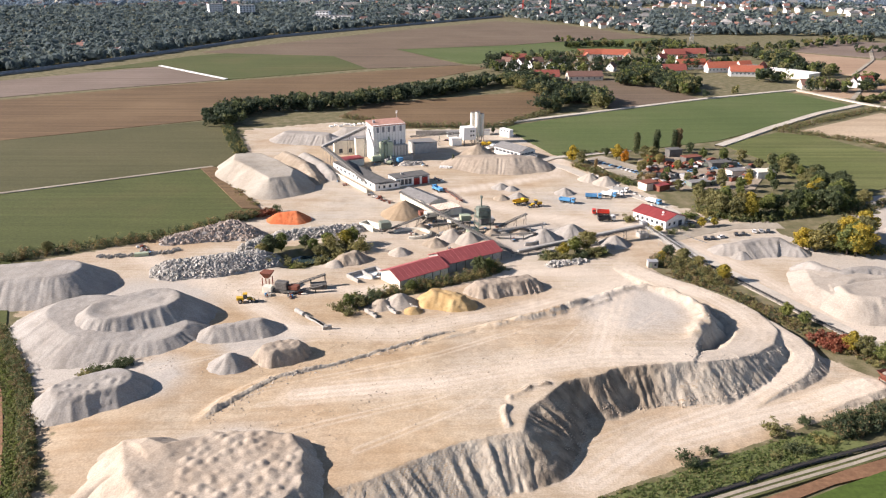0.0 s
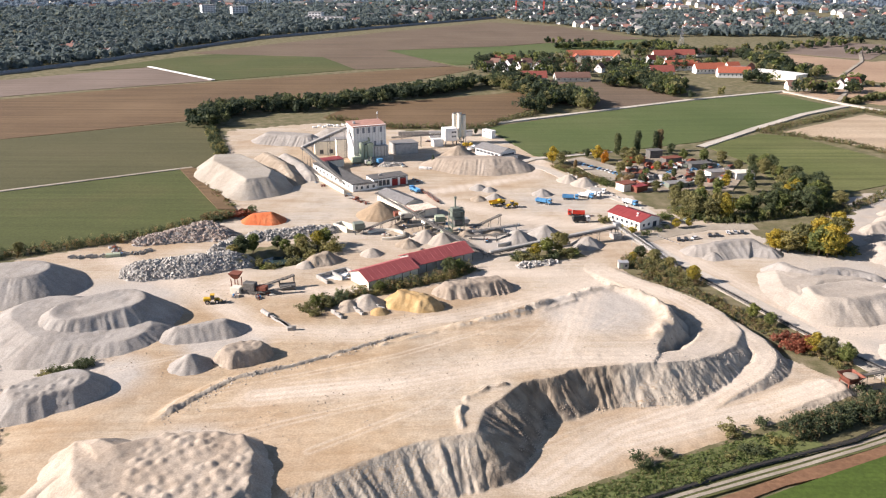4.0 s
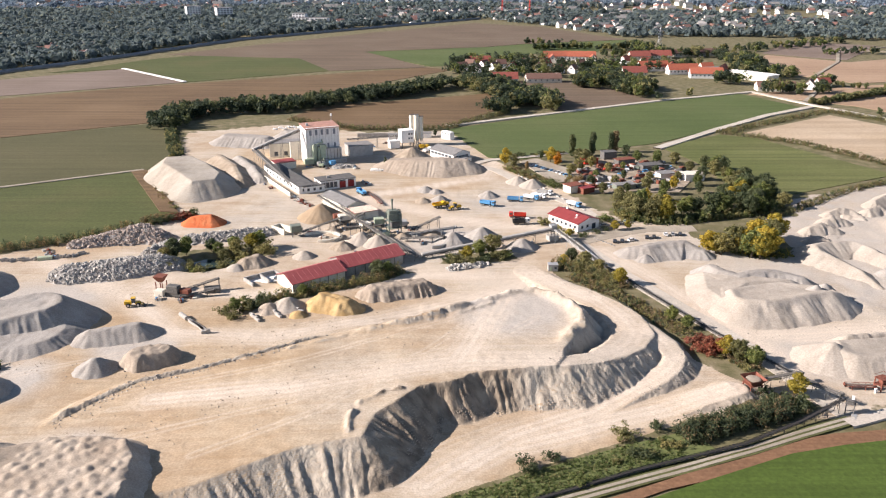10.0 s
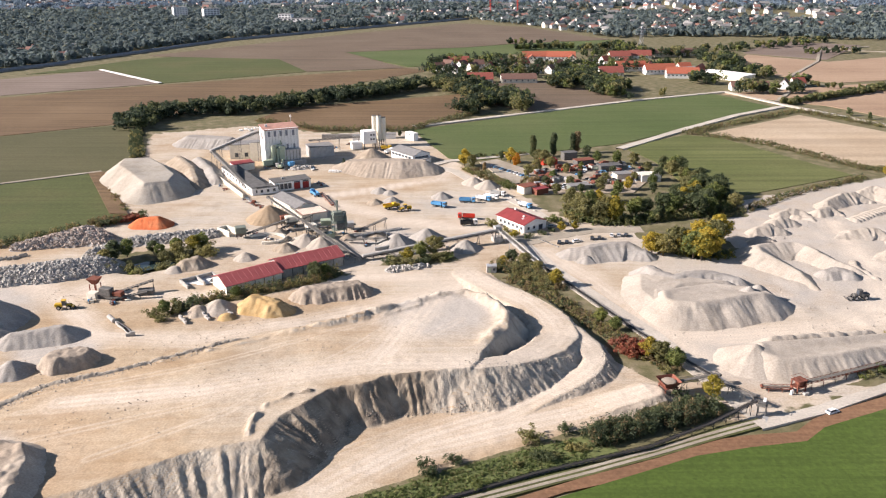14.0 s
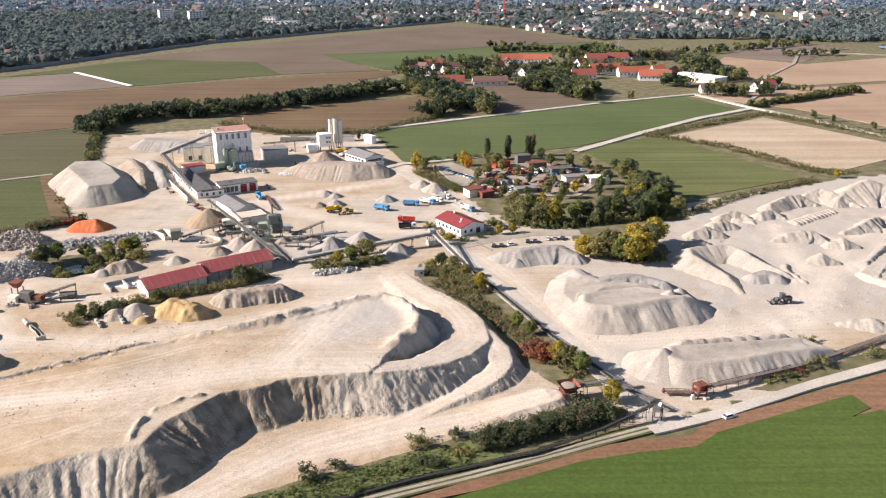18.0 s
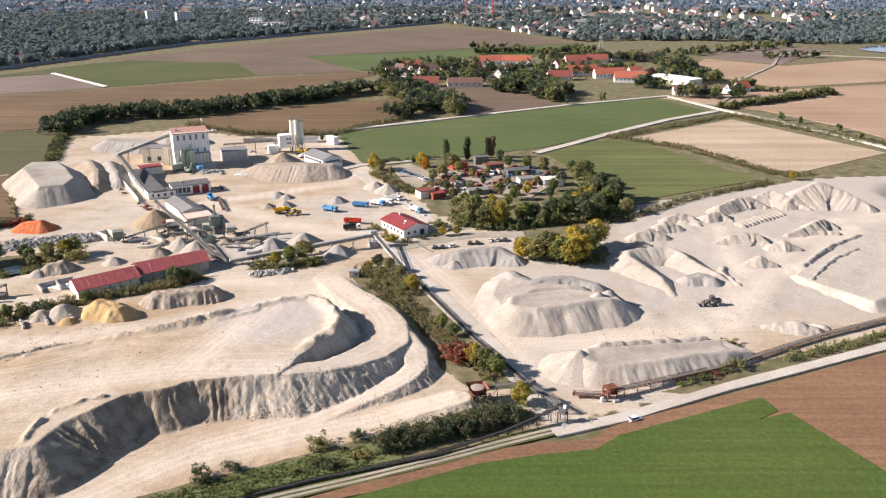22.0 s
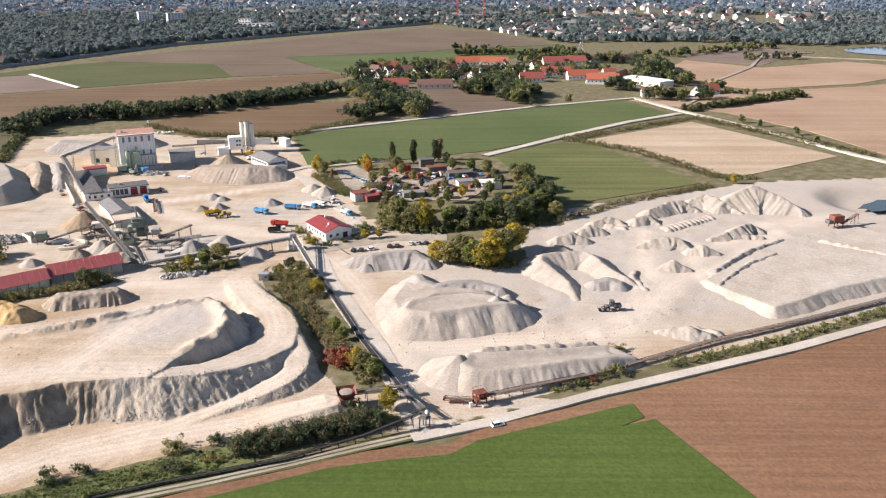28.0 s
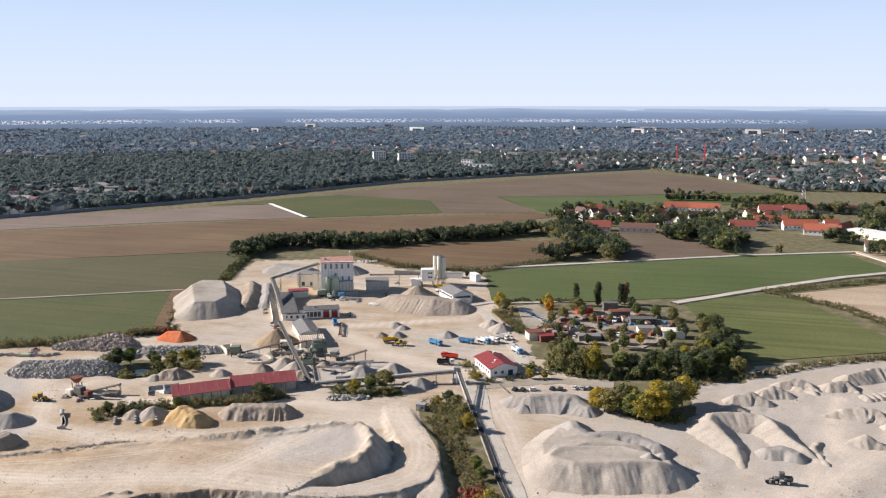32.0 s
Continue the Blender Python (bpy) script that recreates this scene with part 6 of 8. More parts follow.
apartments(-540, 1650, 26, 16, 27, 8, 5, 30, "tall pale apartment tower with rows of windows")
apartments(-478, 1640, 30, 16, 25, 7, 5, 30, "tall pale apartment tower beside its twin")
apartments(-300, 1540, 72, 16, 14, 3, 9, -12, "long white hospital-like block among trees")
apartments(-318, 1548, 24, 14, 21, 5, 4, -12, "higher white wing of the long block")
apartments(95, 1770, 46, 20, 12, 3, 6, 10, "white new building under cranes")
apartments(-700, 1010, 60, 14, 10, 3, 8, 32, "long grey block beside the railway")
for i in range(46):
    a = radians(rnd.uniform(-34, 30))
    r = rnd.uniform(3300, 4600)
    apartments(20 - r * math.sin(a), r * math.cos(a), rnd.uniform(35, 110), 20, rnd.uniform(12, 30), 1, 1, rnd.uniform(-25, 25), "pale distant city block")
# railway with noise barrier
M_BARRIER = plain("noise_barrier", (0.2, 0.23, 0.27), 0.7, 0, 0.2, 0.3)
pts = [(-760, 590), (-655, 768), (-508, 995), (-367, 1278), (-180, 1480), (17, 1684)]
for (ax, ay), (bx, by) in zip(pts, pts[1:]):
    L = math.hypot(bx - ax, by - ay)
    wall = thing("noise_barrier", (ax + bx) / 2, (ay + by) / 2, 0, math.degrees(math.atan2(by - ay, bx - ax)), "long grey blue railway noise barrier", "barrier", "railway barriers")
    block("panel", 0, 0, 0, L, 0.6, 4.0, M_BARRIER, wall)
    block("embankment", 0, 6, -0.5, L, 14, 2.0, M_GREYROOF, wall)
strip = thing("fleece_strip", -379, 911, 0.8, math.degrees(math.atan2(860 - 962, -329 + 429)), "long narrow white crop fleece laid on the field", "fleece")
block("sheet", 0, 0, 0, 143, 4.5, 0.5, M_WHITE, strip)
# tower cranes
M_CRANE = plain("red_crane_paint", (0.55, 0.06, 0.04), 0.5, 0, 0.1, 1)
for x, y, h, a in ((120, 1760, 46, 20), (66, 1790, 40, -150)):
    c = thing("tower_crane", x, y, 0, a, "red tower crane over a building site", "crane", "tower cranes")
    bm = bmesh.new()
    for sx in (-1, 1):
        for sy in (-1, 1):
            limb(bm, (sx, sy, -0.3), (sx, sy, h), 0.3, 0.3, 4)
    for k in range(int(h / 3)):
        s = 1 if k % 2 else -1
        limb(bm, (-s, -1, k * 3), (s, -1, k * 3 + 3), 0.2, 0.2, 4)
        limb(bm, (-1, s, k * 3), (-1, -s, k * 3 + 3), 0.2, 0.2, 4)
    part("mast", bm, M_CRANE, c)
    bm = bmesh.new()
    for z, yy in ((h, -0.8), (h, 0.8), (h + 1.8, 0)):
        limb(bm, (-12, yy, z), (44, yy, z), 0.35, 0.3, 4)
    for k in range(14):
        limb(bm, (k * 3, 0, h + 1.8), (k * 3 + 1.5, 0.8, h), 0.18, 0.18, 4)
    part("jib", bm, M_CRANE, c)
    block("counterweight", -11, 0, h - 2, 3, 2, 3, M_GREYROOF, c)
    block("cab", 1.8, 1.2, h - 2.4, 1.8, 1.6, 2.2, M_WHITE, c)
# power pylon beyond the village
M_STEEL = plain("grey_steel", (0.3, 0.31, 0.32), 0.5, 0.6, 0.2, 2)
py = thing("power_pylon", 232, 1140, 0, 15, "grey green lattice power pylon", "pylon")
bm = bmesh.new()
for sx in (-1, 1):
    for sy in (-1, 1):
        limb(bm, (sx * 3, sy * 3, -0.3), (sx * 0.6, sy * 0.6, 32), 0.25, 0.15, 4)
for k in range(8):
    w0, w1 = 3 - 2.4 * k / 8, 3 - 2.4 * (k + 1) / 8
    for s in (-1, 1):
        limb(bm, (-w0, s * w0, k * 4), (w1, s * w1, k * 4 + 4), 0.12, 0.12, 4)
        limb(bm, (s * w0, -w0, k * 4), (s * w1, w1, k * 4 + 4), 0.12, 0.12, 4)
part("tower", bm, M_STEEL, py)
for z in (22, 27):
    block("crossarm", 0, 0, z, 16, 0.6, 0.6, M_STEEL, py)


def skyline():
    """The last distance: a far glowing ring of blue woods and city that fades into painted haze."""
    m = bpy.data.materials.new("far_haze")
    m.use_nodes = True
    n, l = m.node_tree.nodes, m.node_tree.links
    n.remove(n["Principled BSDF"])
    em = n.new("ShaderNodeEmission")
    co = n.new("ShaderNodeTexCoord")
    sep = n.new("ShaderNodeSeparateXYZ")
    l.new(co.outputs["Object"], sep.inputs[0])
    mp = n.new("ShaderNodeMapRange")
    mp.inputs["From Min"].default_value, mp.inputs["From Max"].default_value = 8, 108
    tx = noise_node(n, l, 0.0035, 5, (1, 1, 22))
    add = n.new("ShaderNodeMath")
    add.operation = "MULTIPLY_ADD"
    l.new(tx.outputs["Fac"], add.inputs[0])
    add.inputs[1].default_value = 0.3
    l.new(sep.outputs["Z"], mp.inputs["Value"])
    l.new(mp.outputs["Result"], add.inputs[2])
    # the haze is painted as glow: dark blue low down, paler towards the top
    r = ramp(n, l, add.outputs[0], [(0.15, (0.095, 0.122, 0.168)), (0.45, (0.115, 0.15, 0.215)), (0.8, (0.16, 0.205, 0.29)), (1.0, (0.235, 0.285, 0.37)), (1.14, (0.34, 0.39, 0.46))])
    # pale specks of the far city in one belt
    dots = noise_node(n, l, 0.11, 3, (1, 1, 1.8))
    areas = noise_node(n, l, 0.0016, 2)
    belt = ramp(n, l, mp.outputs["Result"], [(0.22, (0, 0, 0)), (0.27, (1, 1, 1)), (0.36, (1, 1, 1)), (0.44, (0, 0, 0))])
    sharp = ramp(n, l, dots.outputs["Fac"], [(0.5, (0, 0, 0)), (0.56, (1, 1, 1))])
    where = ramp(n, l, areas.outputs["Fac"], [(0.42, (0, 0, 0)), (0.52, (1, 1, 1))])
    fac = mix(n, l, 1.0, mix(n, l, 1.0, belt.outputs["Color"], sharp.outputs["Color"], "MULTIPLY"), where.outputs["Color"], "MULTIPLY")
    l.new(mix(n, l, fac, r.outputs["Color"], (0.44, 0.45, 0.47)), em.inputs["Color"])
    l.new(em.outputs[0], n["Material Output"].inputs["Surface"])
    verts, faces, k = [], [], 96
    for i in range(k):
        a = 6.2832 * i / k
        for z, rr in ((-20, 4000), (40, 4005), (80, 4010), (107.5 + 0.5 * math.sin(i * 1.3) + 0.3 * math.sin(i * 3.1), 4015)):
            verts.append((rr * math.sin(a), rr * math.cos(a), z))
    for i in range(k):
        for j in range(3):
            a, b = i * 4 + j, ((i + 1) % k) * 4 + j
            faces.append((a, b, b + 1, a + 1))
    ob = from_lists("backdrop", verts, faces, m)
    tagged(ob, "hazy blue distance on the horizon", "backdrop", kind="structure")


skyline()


# ---- the works: buildings ----
M_CONC = plain("grey_concrete", (0.36, 0.345, 0.32), 0.9, 0, 0.2, 0.8)
M_DARKROOF = plain("bitumen_roof", (0.12, 0.118, 0.115), 0.9, 0, 0.25, 0.4)
M_REDSHEET = plain("red_roof_sheet", (0.25, 0.05, 0.05), 0.55, 0, 0.12, 0.3)
M_BARNROOF = plain("barn_roof_sheet", (0.33, 0.085, 0.085), 0.55, 0, 0.1, 0.3)
M_PINKROOF = plain("faded_red_roof", (0.42, 0.24, 0.19), 0.8, 0, 0.15, 0.5)
M_GALV = plain("galvanised_sheet", (0.42, 0.42, 0.41), 0.5, 0.4, 0.15, 0.6)
M_RUST = plain("rusty_red_steel", (0.2, 0.075, 0.05), 0.8, 0.1, 0.3, 2)
M_DUSTBELT = plain("dusty_belt", (0.15, 0.14, 0.125), 0.9, 0, 0.25, 1.5)
M_PALEGLASS = plain("dusty_glass", (0.2, 0.22, 0.25), 0.3, 0, 0.2, 1)
M_BELT = plain("black_rubber_belt", (0.035, 0.033, 0.032), 0.85, 0, 0.3, 2)
M_FRAME = plain("weathered_grey_steel", (0.145, 0.14, 0.132), 0.7, 0.3, 0.3, 1.5)
M_GREENSTEEL = plain("green_painted_steel", (0.18, 0.205, 0.17), 0.6, 0.1, 0.2, 1)
M_PALEGREEN = plain("pale_green_steel", (0.36, 0.41, 0.3), 0.6, 0, 0.15, 1)
M_REDDOOR = plain("red_door_paint", (0.27, 0.03, 0.025), 0.6, 0, 0.1, 1)
M_BLUE = plain("blue_paint", (0.1, 0.29, 0.52), 0.4, 0, 0.1, 1)
M_RED = plain("red_paint", (0.55, 0.05, 0.03), 0.4, 0, 0.1, 1)
M_YELLOW = plain("yellow_paint", (0.6, 0.38, 0.03), 0.4, 0, 0.12, 1)
M_ORANGE = plain("orange_paint", (0.62, 0.25, 0.03), 0.4, 0, 0.1, 1)
M_TYRE = plain("tyre_rubber", (0.02, 0.02, 0.02), 0.9, 0, 0.2, 3)
M_BLACK = plain("dark_paint", (0.035, 0.036, 0.04), 0.3, 0, 0.2, 1)
M_SILVER = plain("silver_paint", (0.5, 0.5, 0.5), 0.3, 0.4, 0.05, 1)
M_CARWHITE = plain("white_car_paint", (0.75, 0.75, 0.74), 0.3, 0, 0.04, 1)
M_WATER = plain("pond_water", (0.03, 0.05, 0.05), 0.08, 0, 0.2, 0.2)


def cylinder(name, x, y, z, r, h, mat, parent, label="", sides=20, top=None):
    bm = bmesh.new()
    bmesh.ops.create_cone(bm, cap_ends=True, segments=sides, radius1=r, radius2=r if top is None else top, depth=h)
    bmesh.ops.translate(bm, vec=(x, y, z + h / 2), verts=bm.verts)
    return part(name, bm, mat, parent, label)


def pipe(name, a, b, r, mat, parent, label="", sides=8):
    bm = bmesh.new()
    limb(bm, a, b, r, r, sides)
    return part(name, bm, mat, parent, label)


def hall_house(name, x, y, turn, sx, sy, z, rise, wall, roof, label, category="building"):
    """A hall with a gable roof, its ridge along its length."""
    root = thing(name, x, y, land_at(x, y), turn, label, category)
    bm = bmesh.new()
    gable_wall(bm, sx, sy, z, rise)
    part("wall", bm, wall, root)
    bm = bmesh.new()
    gable(bm, sx, sy, z, rise, 0.6, 0.2)
    roof_ob = part("roof", bm, roof, root)
    k = int(sx / 2.4)
    slope = math.atan2(rise, sy / 2)
    for side in (-1, 1):
        for i in range(k + 1):
            xx = -sx / 2 + sx * i / k
            bm = bmesh.new()
            limb(bm, (xx, side * (sy / 2 + 0.5), z - 0.5 * rise / (sy / 2) + 0.22), (xx, 0, z + rise + 0.22), 0.06, 0.06, 4)
            part("roof_rib", bm, roof, roof_ob)
    return root


def flat_house(name, x, y, turn, sx, sy, h, wall, roof, label, base=None, category="building"):
    root = thing(name, x, y, land_at(x, y) if base is None else base, turn, label, category)
    block("wall", 0, 0, -0.5, sx, sy, h + 0.5, wall, root)
    block("roof", 0, 0, h, sx + 0.7, sy + 0.7, 0.35, roof, root, "", 0.08)
    return root


def openings(root, side, sx, sy, places, z, w, h, mat, name="window"):
    """Panes with frames on one side (0 south, 1 east, 2 north, 3 west) at shares along it."""
    for u in places:
        if side in (0, 2):
            s = -1 if side == 0 else 1
            p, d = (sx * (u - 0.5), s * sy / 2, z), (w, 0.2, h)
            fr = (w + 0.3, 0.12, h + 0.3)
        else:
            s = 1 if side == 1 else -1
            p, d = (s * sx / 2, sy * (u - 0.5), z), (0.2, w, h)
            fr = (0.12, w + 0.3, h + 0.3)
        win = block(name, *p, *d, mat, root)
        block("frame", p[0], p[1], p[2] - 0.15, *fr, M_CONC, win)


# mixing tower with annexes
tower = thing("mixing_tower", -143.5, 526, 0, 24, "tall white sheet-clad mixing tower with a faded red roof", "tower")
block("wall", 0, 0, -0.5, 22, 14, 23.3, M_WHITE, tower, "white sheet cladding")
bm = bmesh.new()
vs = box(bm, 0, 0, 22.8, 22.8, 14.8, 0.5)
bmesh.ops.rotate(bm, verts=bm.verts, cent=(0, 0, 23), matrix=Euler((radians(5), 0, 0)).to_matrix())
part("roof", bm, M_PINKROOF, tower)
for i in range(11):
    block("cladding_rib", -10 + i * 2, -7.03, 0, 0.12, 0.12, 22.4, M_CONC, tower)
openings(tower, 0, 22, 14, (0.14, 0.31, 0.48, 0.65, 0.85), 18.2, 1.3, 3.2, M_PALEGLASS)
openings(tower, 0, 22, 14, (0.66, 0.86), 9.8, 1.1, 2.6, M_PALEGLASS)
openings(tower, 3, 22, 14, (0.3, 0.7), 16, 1.0, 1.6, M_GLASS)
ann = block("annex", 5.6, -9.2, -0.5, 10.5, 4.6, 10.2, M_GALV, tower, "grey steel bin annex")
for x in (1.4, 3.6, 5.8, 8.0, 9.8):
    block("rib", x, -11.55, 0.5, 0.3, 0.12, 9, M_FRAME, ann)
block("base_wall", 6, -12.5, -0.5, 15, 2, 3.5, M_CONC, tower, "grey concrete base wall")
cylinder("mast", 9, 3, 23, 0.12, 5.0, M_GALV, tower)
cylinder("beacon", 9, 3, 27.8, 0.5, 1.4, M_WHITE, tower)
block("roof_vent", -8, 0, 23.2, 1.4, 1.4, 1.6, M_GALV, tower)
for x, h, r in ((-6.5, 12.5, 1.5), (-3.6, 11, 1.2)):
    t = cylinder("filter_tank", x, -9.5, 0, r, h, M_PALEGREEN, tower, "pale green upright tank")
    cylinder("tank_cap", x, -9.5, h, r * 0.9, 0.8, M_GREENSTEEL, t, "", 16, r * 0.3)
block("filter_house", -1.0, -9.4, 3.5, 4, 4, 8.5, M_PALEGREEN, tower, "pale green filter housing", 0.2)
pipe("duct", (-6.5, -9.5, 12.5), (-1, -9.4, 13.5), 0.45, M_PALEGREEN, tower)
pipe("duct", (-1, -9.4, 13.5), (-1, -7.2, 15), 0.45, M_PALEGREEN, tower)
pipe("duct", (0.5, -11, 11), (2.5, -11.5, 1), 0.35, M_PALEGREEN, tower)
for x in (-8.5, -8.5, -2.5):
    block("pier", x, -7.6, -0.5, 1.2, 1.2, 6, M_WHITE, tower)
annex = flat_house("annex_building", -169, 541, 12, 21, 12, 9, M_CREAM, M_GREYROOF, "cream rendered lower building beside the mixing tower")
openings(annex, 0, 21, 12, (0.2, 0.5), 1, 2.2, 2.6, M_GLASS, "door")
flat_house("stair_block", -160, 531, 14, 8, 7, 12, M_CREAM, M_GREYROOF, "cream rendered block against the mixing tower")
small = flat_house("storage_hall", -120, 542, 24, 16, 12, 7, M_GALV, M_GREYROOF, "low grey sheet hall beside the mixing tower")
flat_house("red_roofed_store", -164, 506, 30, 13, 9, 4.2, M_CREAM, M_REDSHEET, "small store with a dark red roof")
# long workshop shed
shed = flat_house("workshop_shed", -155.5, 473, -59.5, 58, 9.5, 4.2, M_WHITE, M_DARKROOF, "long white workshop shed with a black flat roof")
openings(shed, 0, 58, 9.5, (0.1, 0.2, 0.3, 0.4, 0.5, 0.6, 0.7, 0.8, 0.9), 1.6, 1.6, 1.2, M_GLASS)
openings(shed, 1, 58, 9.5, (0.3, 0.7), 1.4, 1.2, 1.4, M_GLASS)
wall = thing("yard_wall", -166, 470, 0, -59.5, "long pale concrete retaining wall along the shed", "wall")
block("wall", 0, 0, -0.4, 66, 0.5, 2.6, M_CREAM, wall)
link = flat_house("link_building", -138.5, 453, 27, 12, 8, 3.6, M_WHITE, M_DARKROOF, "low white link building with a dark flat roof")
openings(link, 0, 12, 8, (0.2, 0.5, 0.8), 1.2, 1.2, 1.4, M_GLASS)
gar = flat_house("garage", -126.5, 462.5, 27, 21.5, 10.5, 5, M_WHITE, M_DARKROOF, "white garage with large windows and dark red doors")
openings(gar, 0, 21.5, 10.5, (0.09, 0.2, 0.31, 0.42), 1.0, 1.8, 3.0, M_GLASS)
openings(gar, 0, 21.5, 10.5, (0.62, 0.86), 0.1, 3.6, 3.8, M_REDDOOR, "garage_door")
openings(gar, 0, 21.5, 10.5, (0.62, 0.86), 4.1, 3.4, 0.5, M_GLASS)
block("roof_box", -4, 1, 5.3, 1.6, 1.2, 1.0, M_CONC, gar)
hall_house("machine_hall", -117.5, 421.5, -54, 27, 11, 4.4, 1.8, M_CREAM, M_GREYROOF, "cream machine hall with a grey pitched roof", "hall")
stripe = flat_house("drying_shed", -105.5, 404.5, 30, 13, 10, 3.6, M_CREAM, M_PINKROOF, "low shed with a faded pink corrugated roof")
for i in range(12):
    block("roof_rib", -6 + i * 1.1, 0, 3.95, 0.5, 10.4, 0.12, M_CREAM, stripe)
# silos and batching block
block_ob = thing("batching_block", -89, 563, 0, 20, "white batching block on steel legs with dark windows", "building")
block("wall", 0, 0, 4, 9, 8, 8.5, M_WHITE, block_ob)
for x in (-4, 4):
    for y in (-3.5, 3.5):
        block("leg", x, y, -0.5, 0.6, 0.6, 4.6, M_FRAME, block_ob)
openings(block_ob, 0, 9, 8, (0.6, 0.8), 9.5, 1.1, 1.0, M_GLASS)
openings(block_ob, 0, 9, 8, (0.6, 0.8), 6.5, 1.1, 1.0, M_GLASS)
openings(block_ob, 1, 9, 8, (0.25, 0.55, 0.8), 9.5, 1.1, 1.0, M_GLASS)
openings(block_ob, 1, 9, 8, (0.25, 0.55, 0.8), 6.5, 1.1, 1.0, M_GLASS)
flat_house("batching_annex", -97.5, 562, 20, 7, 6, 4.5, M_WHITE, M_WHITE, "small white annex of the batching block")
for x, y, h in ((-85.5, 571, 21), (-82, 569.5, 21.5), (-79, 571, 20), (-82.5, 574, 20.5)):
    s = thing("cement_silo", x, y, 0, 0, "tall cream cement silo with a conical foot", "silo", "cement silos")
    cylinder("body", 0, 0, 5, 1.6, h - 5, M_CREAM, s)
    cylinder("cone", 0, 0, 2.6, 0.4, 2.4, M_CREAM, s, "", 16, 1.6)
    cylinder("rail", 0, 0, h, 1.7, 0.15, M_FRAME, s)
    for a in range(4):
        pipe("leg", (1.4 * math.cos(a * 1.57), 1.4 * math.sin(a * 1.57), -0.3), (1.5 * math.cos(a * 1.57), 1.5 * math.sin(a * 1.57), 5.2), 0.14, M_FRAME, s)
    for a in range(8):
        pipe("rail_post", (1.65 * math.cos(a * 0.785), 1.65 * math.sin(a * 0.785), h), (1.65 * math.cos(a * 0.785), 1.65 * math.sin(a * 0.785), h + 1.1), 0.05, M_FRAME, s)
off = hall_house("weighbridge_hall", -59, 532, -51, 24, 14, 5, 2.4, M_WHITE, M_GREYROOF, "white hall with a grey pitched roof beside the gate", "hall")
openings(off, 0, 24, 14, (0.1, 0.25, 0.4, 0.55, 0.7, 0.85), 2.6, 2.6, 1.2, M_GLASS)
openings(off, 1, 24, 14, (0.2, 0.4, 0.6, 0.8), 2.6, 2.2, 1.2, M_GLASS)
flat_house("office_porch", -51, 520, 39, 11, 5, 2.8, M_WHITE, M_CONC, "low white porch before the hall")
cont = thing("office_container", -60, 590, 0, -50, "white two-storey office container", "container")
block("body", 0, 0, 0, 10, 4, 5.5, M_WHITE, cont, "", 0.1)
for u in (-3, 0, 3):
    block("window", u, -2, 3.6, 1.4, 0.15, 1.0, M_GLASS, cont)
# office house by the straight road
oh = hall_house("office_house", 1.1, 391.3, -55, 21, 14.2, 4.2, 2.2, M_WHITE, M_REDSHEET, "white office house with a dark red roof", "house")
openings(oh, 0, 21, 14.2, (0.15, 0.3, 0.45, 0.6, 0.75, 0.9), 1.4, 1.3, 1.3, M_GLASS)
openings(oh, 1, 21, 14.2, (0.2, 0.45), 1.4, 1.2, 1.2, M_GLASS)
openings(oh, 1, 21, 14.2, (0.75,), 0.1, 2.4, 2.6, M_GLASS, "door")
block("chimney", -6, 1.2, 5.4, 0.8, 0.8, 2.0, M_WHITE, oh)
block("chimney", 4.5, -2.2, 5.0, 1.0, 0.8, 1.6, M_WHITE, oh)
block("roof_hatch", 5.4, -3.6, 5.2, 1.0, 1.0, 0.5, M_SILVER, oh)
# red barn in two lengths
b1 = hall_house("red_barn", -119, 316, 38, 24.5, 13.5, 3.9, 2.6, M_CREAM, M_BARNROOF, "long barn with a dull red sheet roof and cream gable", "barn")
b2 = hall_house("red_barn", -97.5, 334.5, 34, 29, 13.5, 4.3, 2.8, M_CONC, M_BARNROOF, "higher grey barn with a dull red sheet roof", "barn")
for b, s in ((b1, 24.5), (b2, 29)):
    b["group"] = "red barns"
    for i in range(7):
        block("wall_post", -s / 2 + s * i / 6, -6.8, 0, 0.3, 0.2, 3.9, M_FRAME, b)
pen = thing("bulk_pen", -139, 317, 0, 38, "open concrete bulk pen with low walls", "pen")
for x, y, sx, sy in ((0, 4, 14, 0.6), (-7, 0, 0.6, 8.6), (0, -0.5, 0.6, 8), (7, 0, 0.6, 8.6)):
    block("wall", x, y, -0.4, sx, sy, 2.2, M_CONC, pen)
block("floor_slab", 0, 0, 0, 13, 7.4, 0.12, M_WHITE, pen)
shedc = thing("site_container", -17.5, 328, land_at(-17.5, 328), 0, "small grey green site container", "container")
block("body", 0, 0, 0, 4.2, 3.2, 2.9, M_CONC, shedc, "", 0.08)
block("roof", 0, 0, 2.9, 4.4, 3.4, 0.15, M_SILVER, shedc)
block("door", -0.8, -1.62, 0.1, 0.9, 0.08, 2.1, M_PALEGREEN, shedc)
block("window", 1, -1.62, 1.1, 0.9, 0.08, 0.9, M_GLASS, shedc)


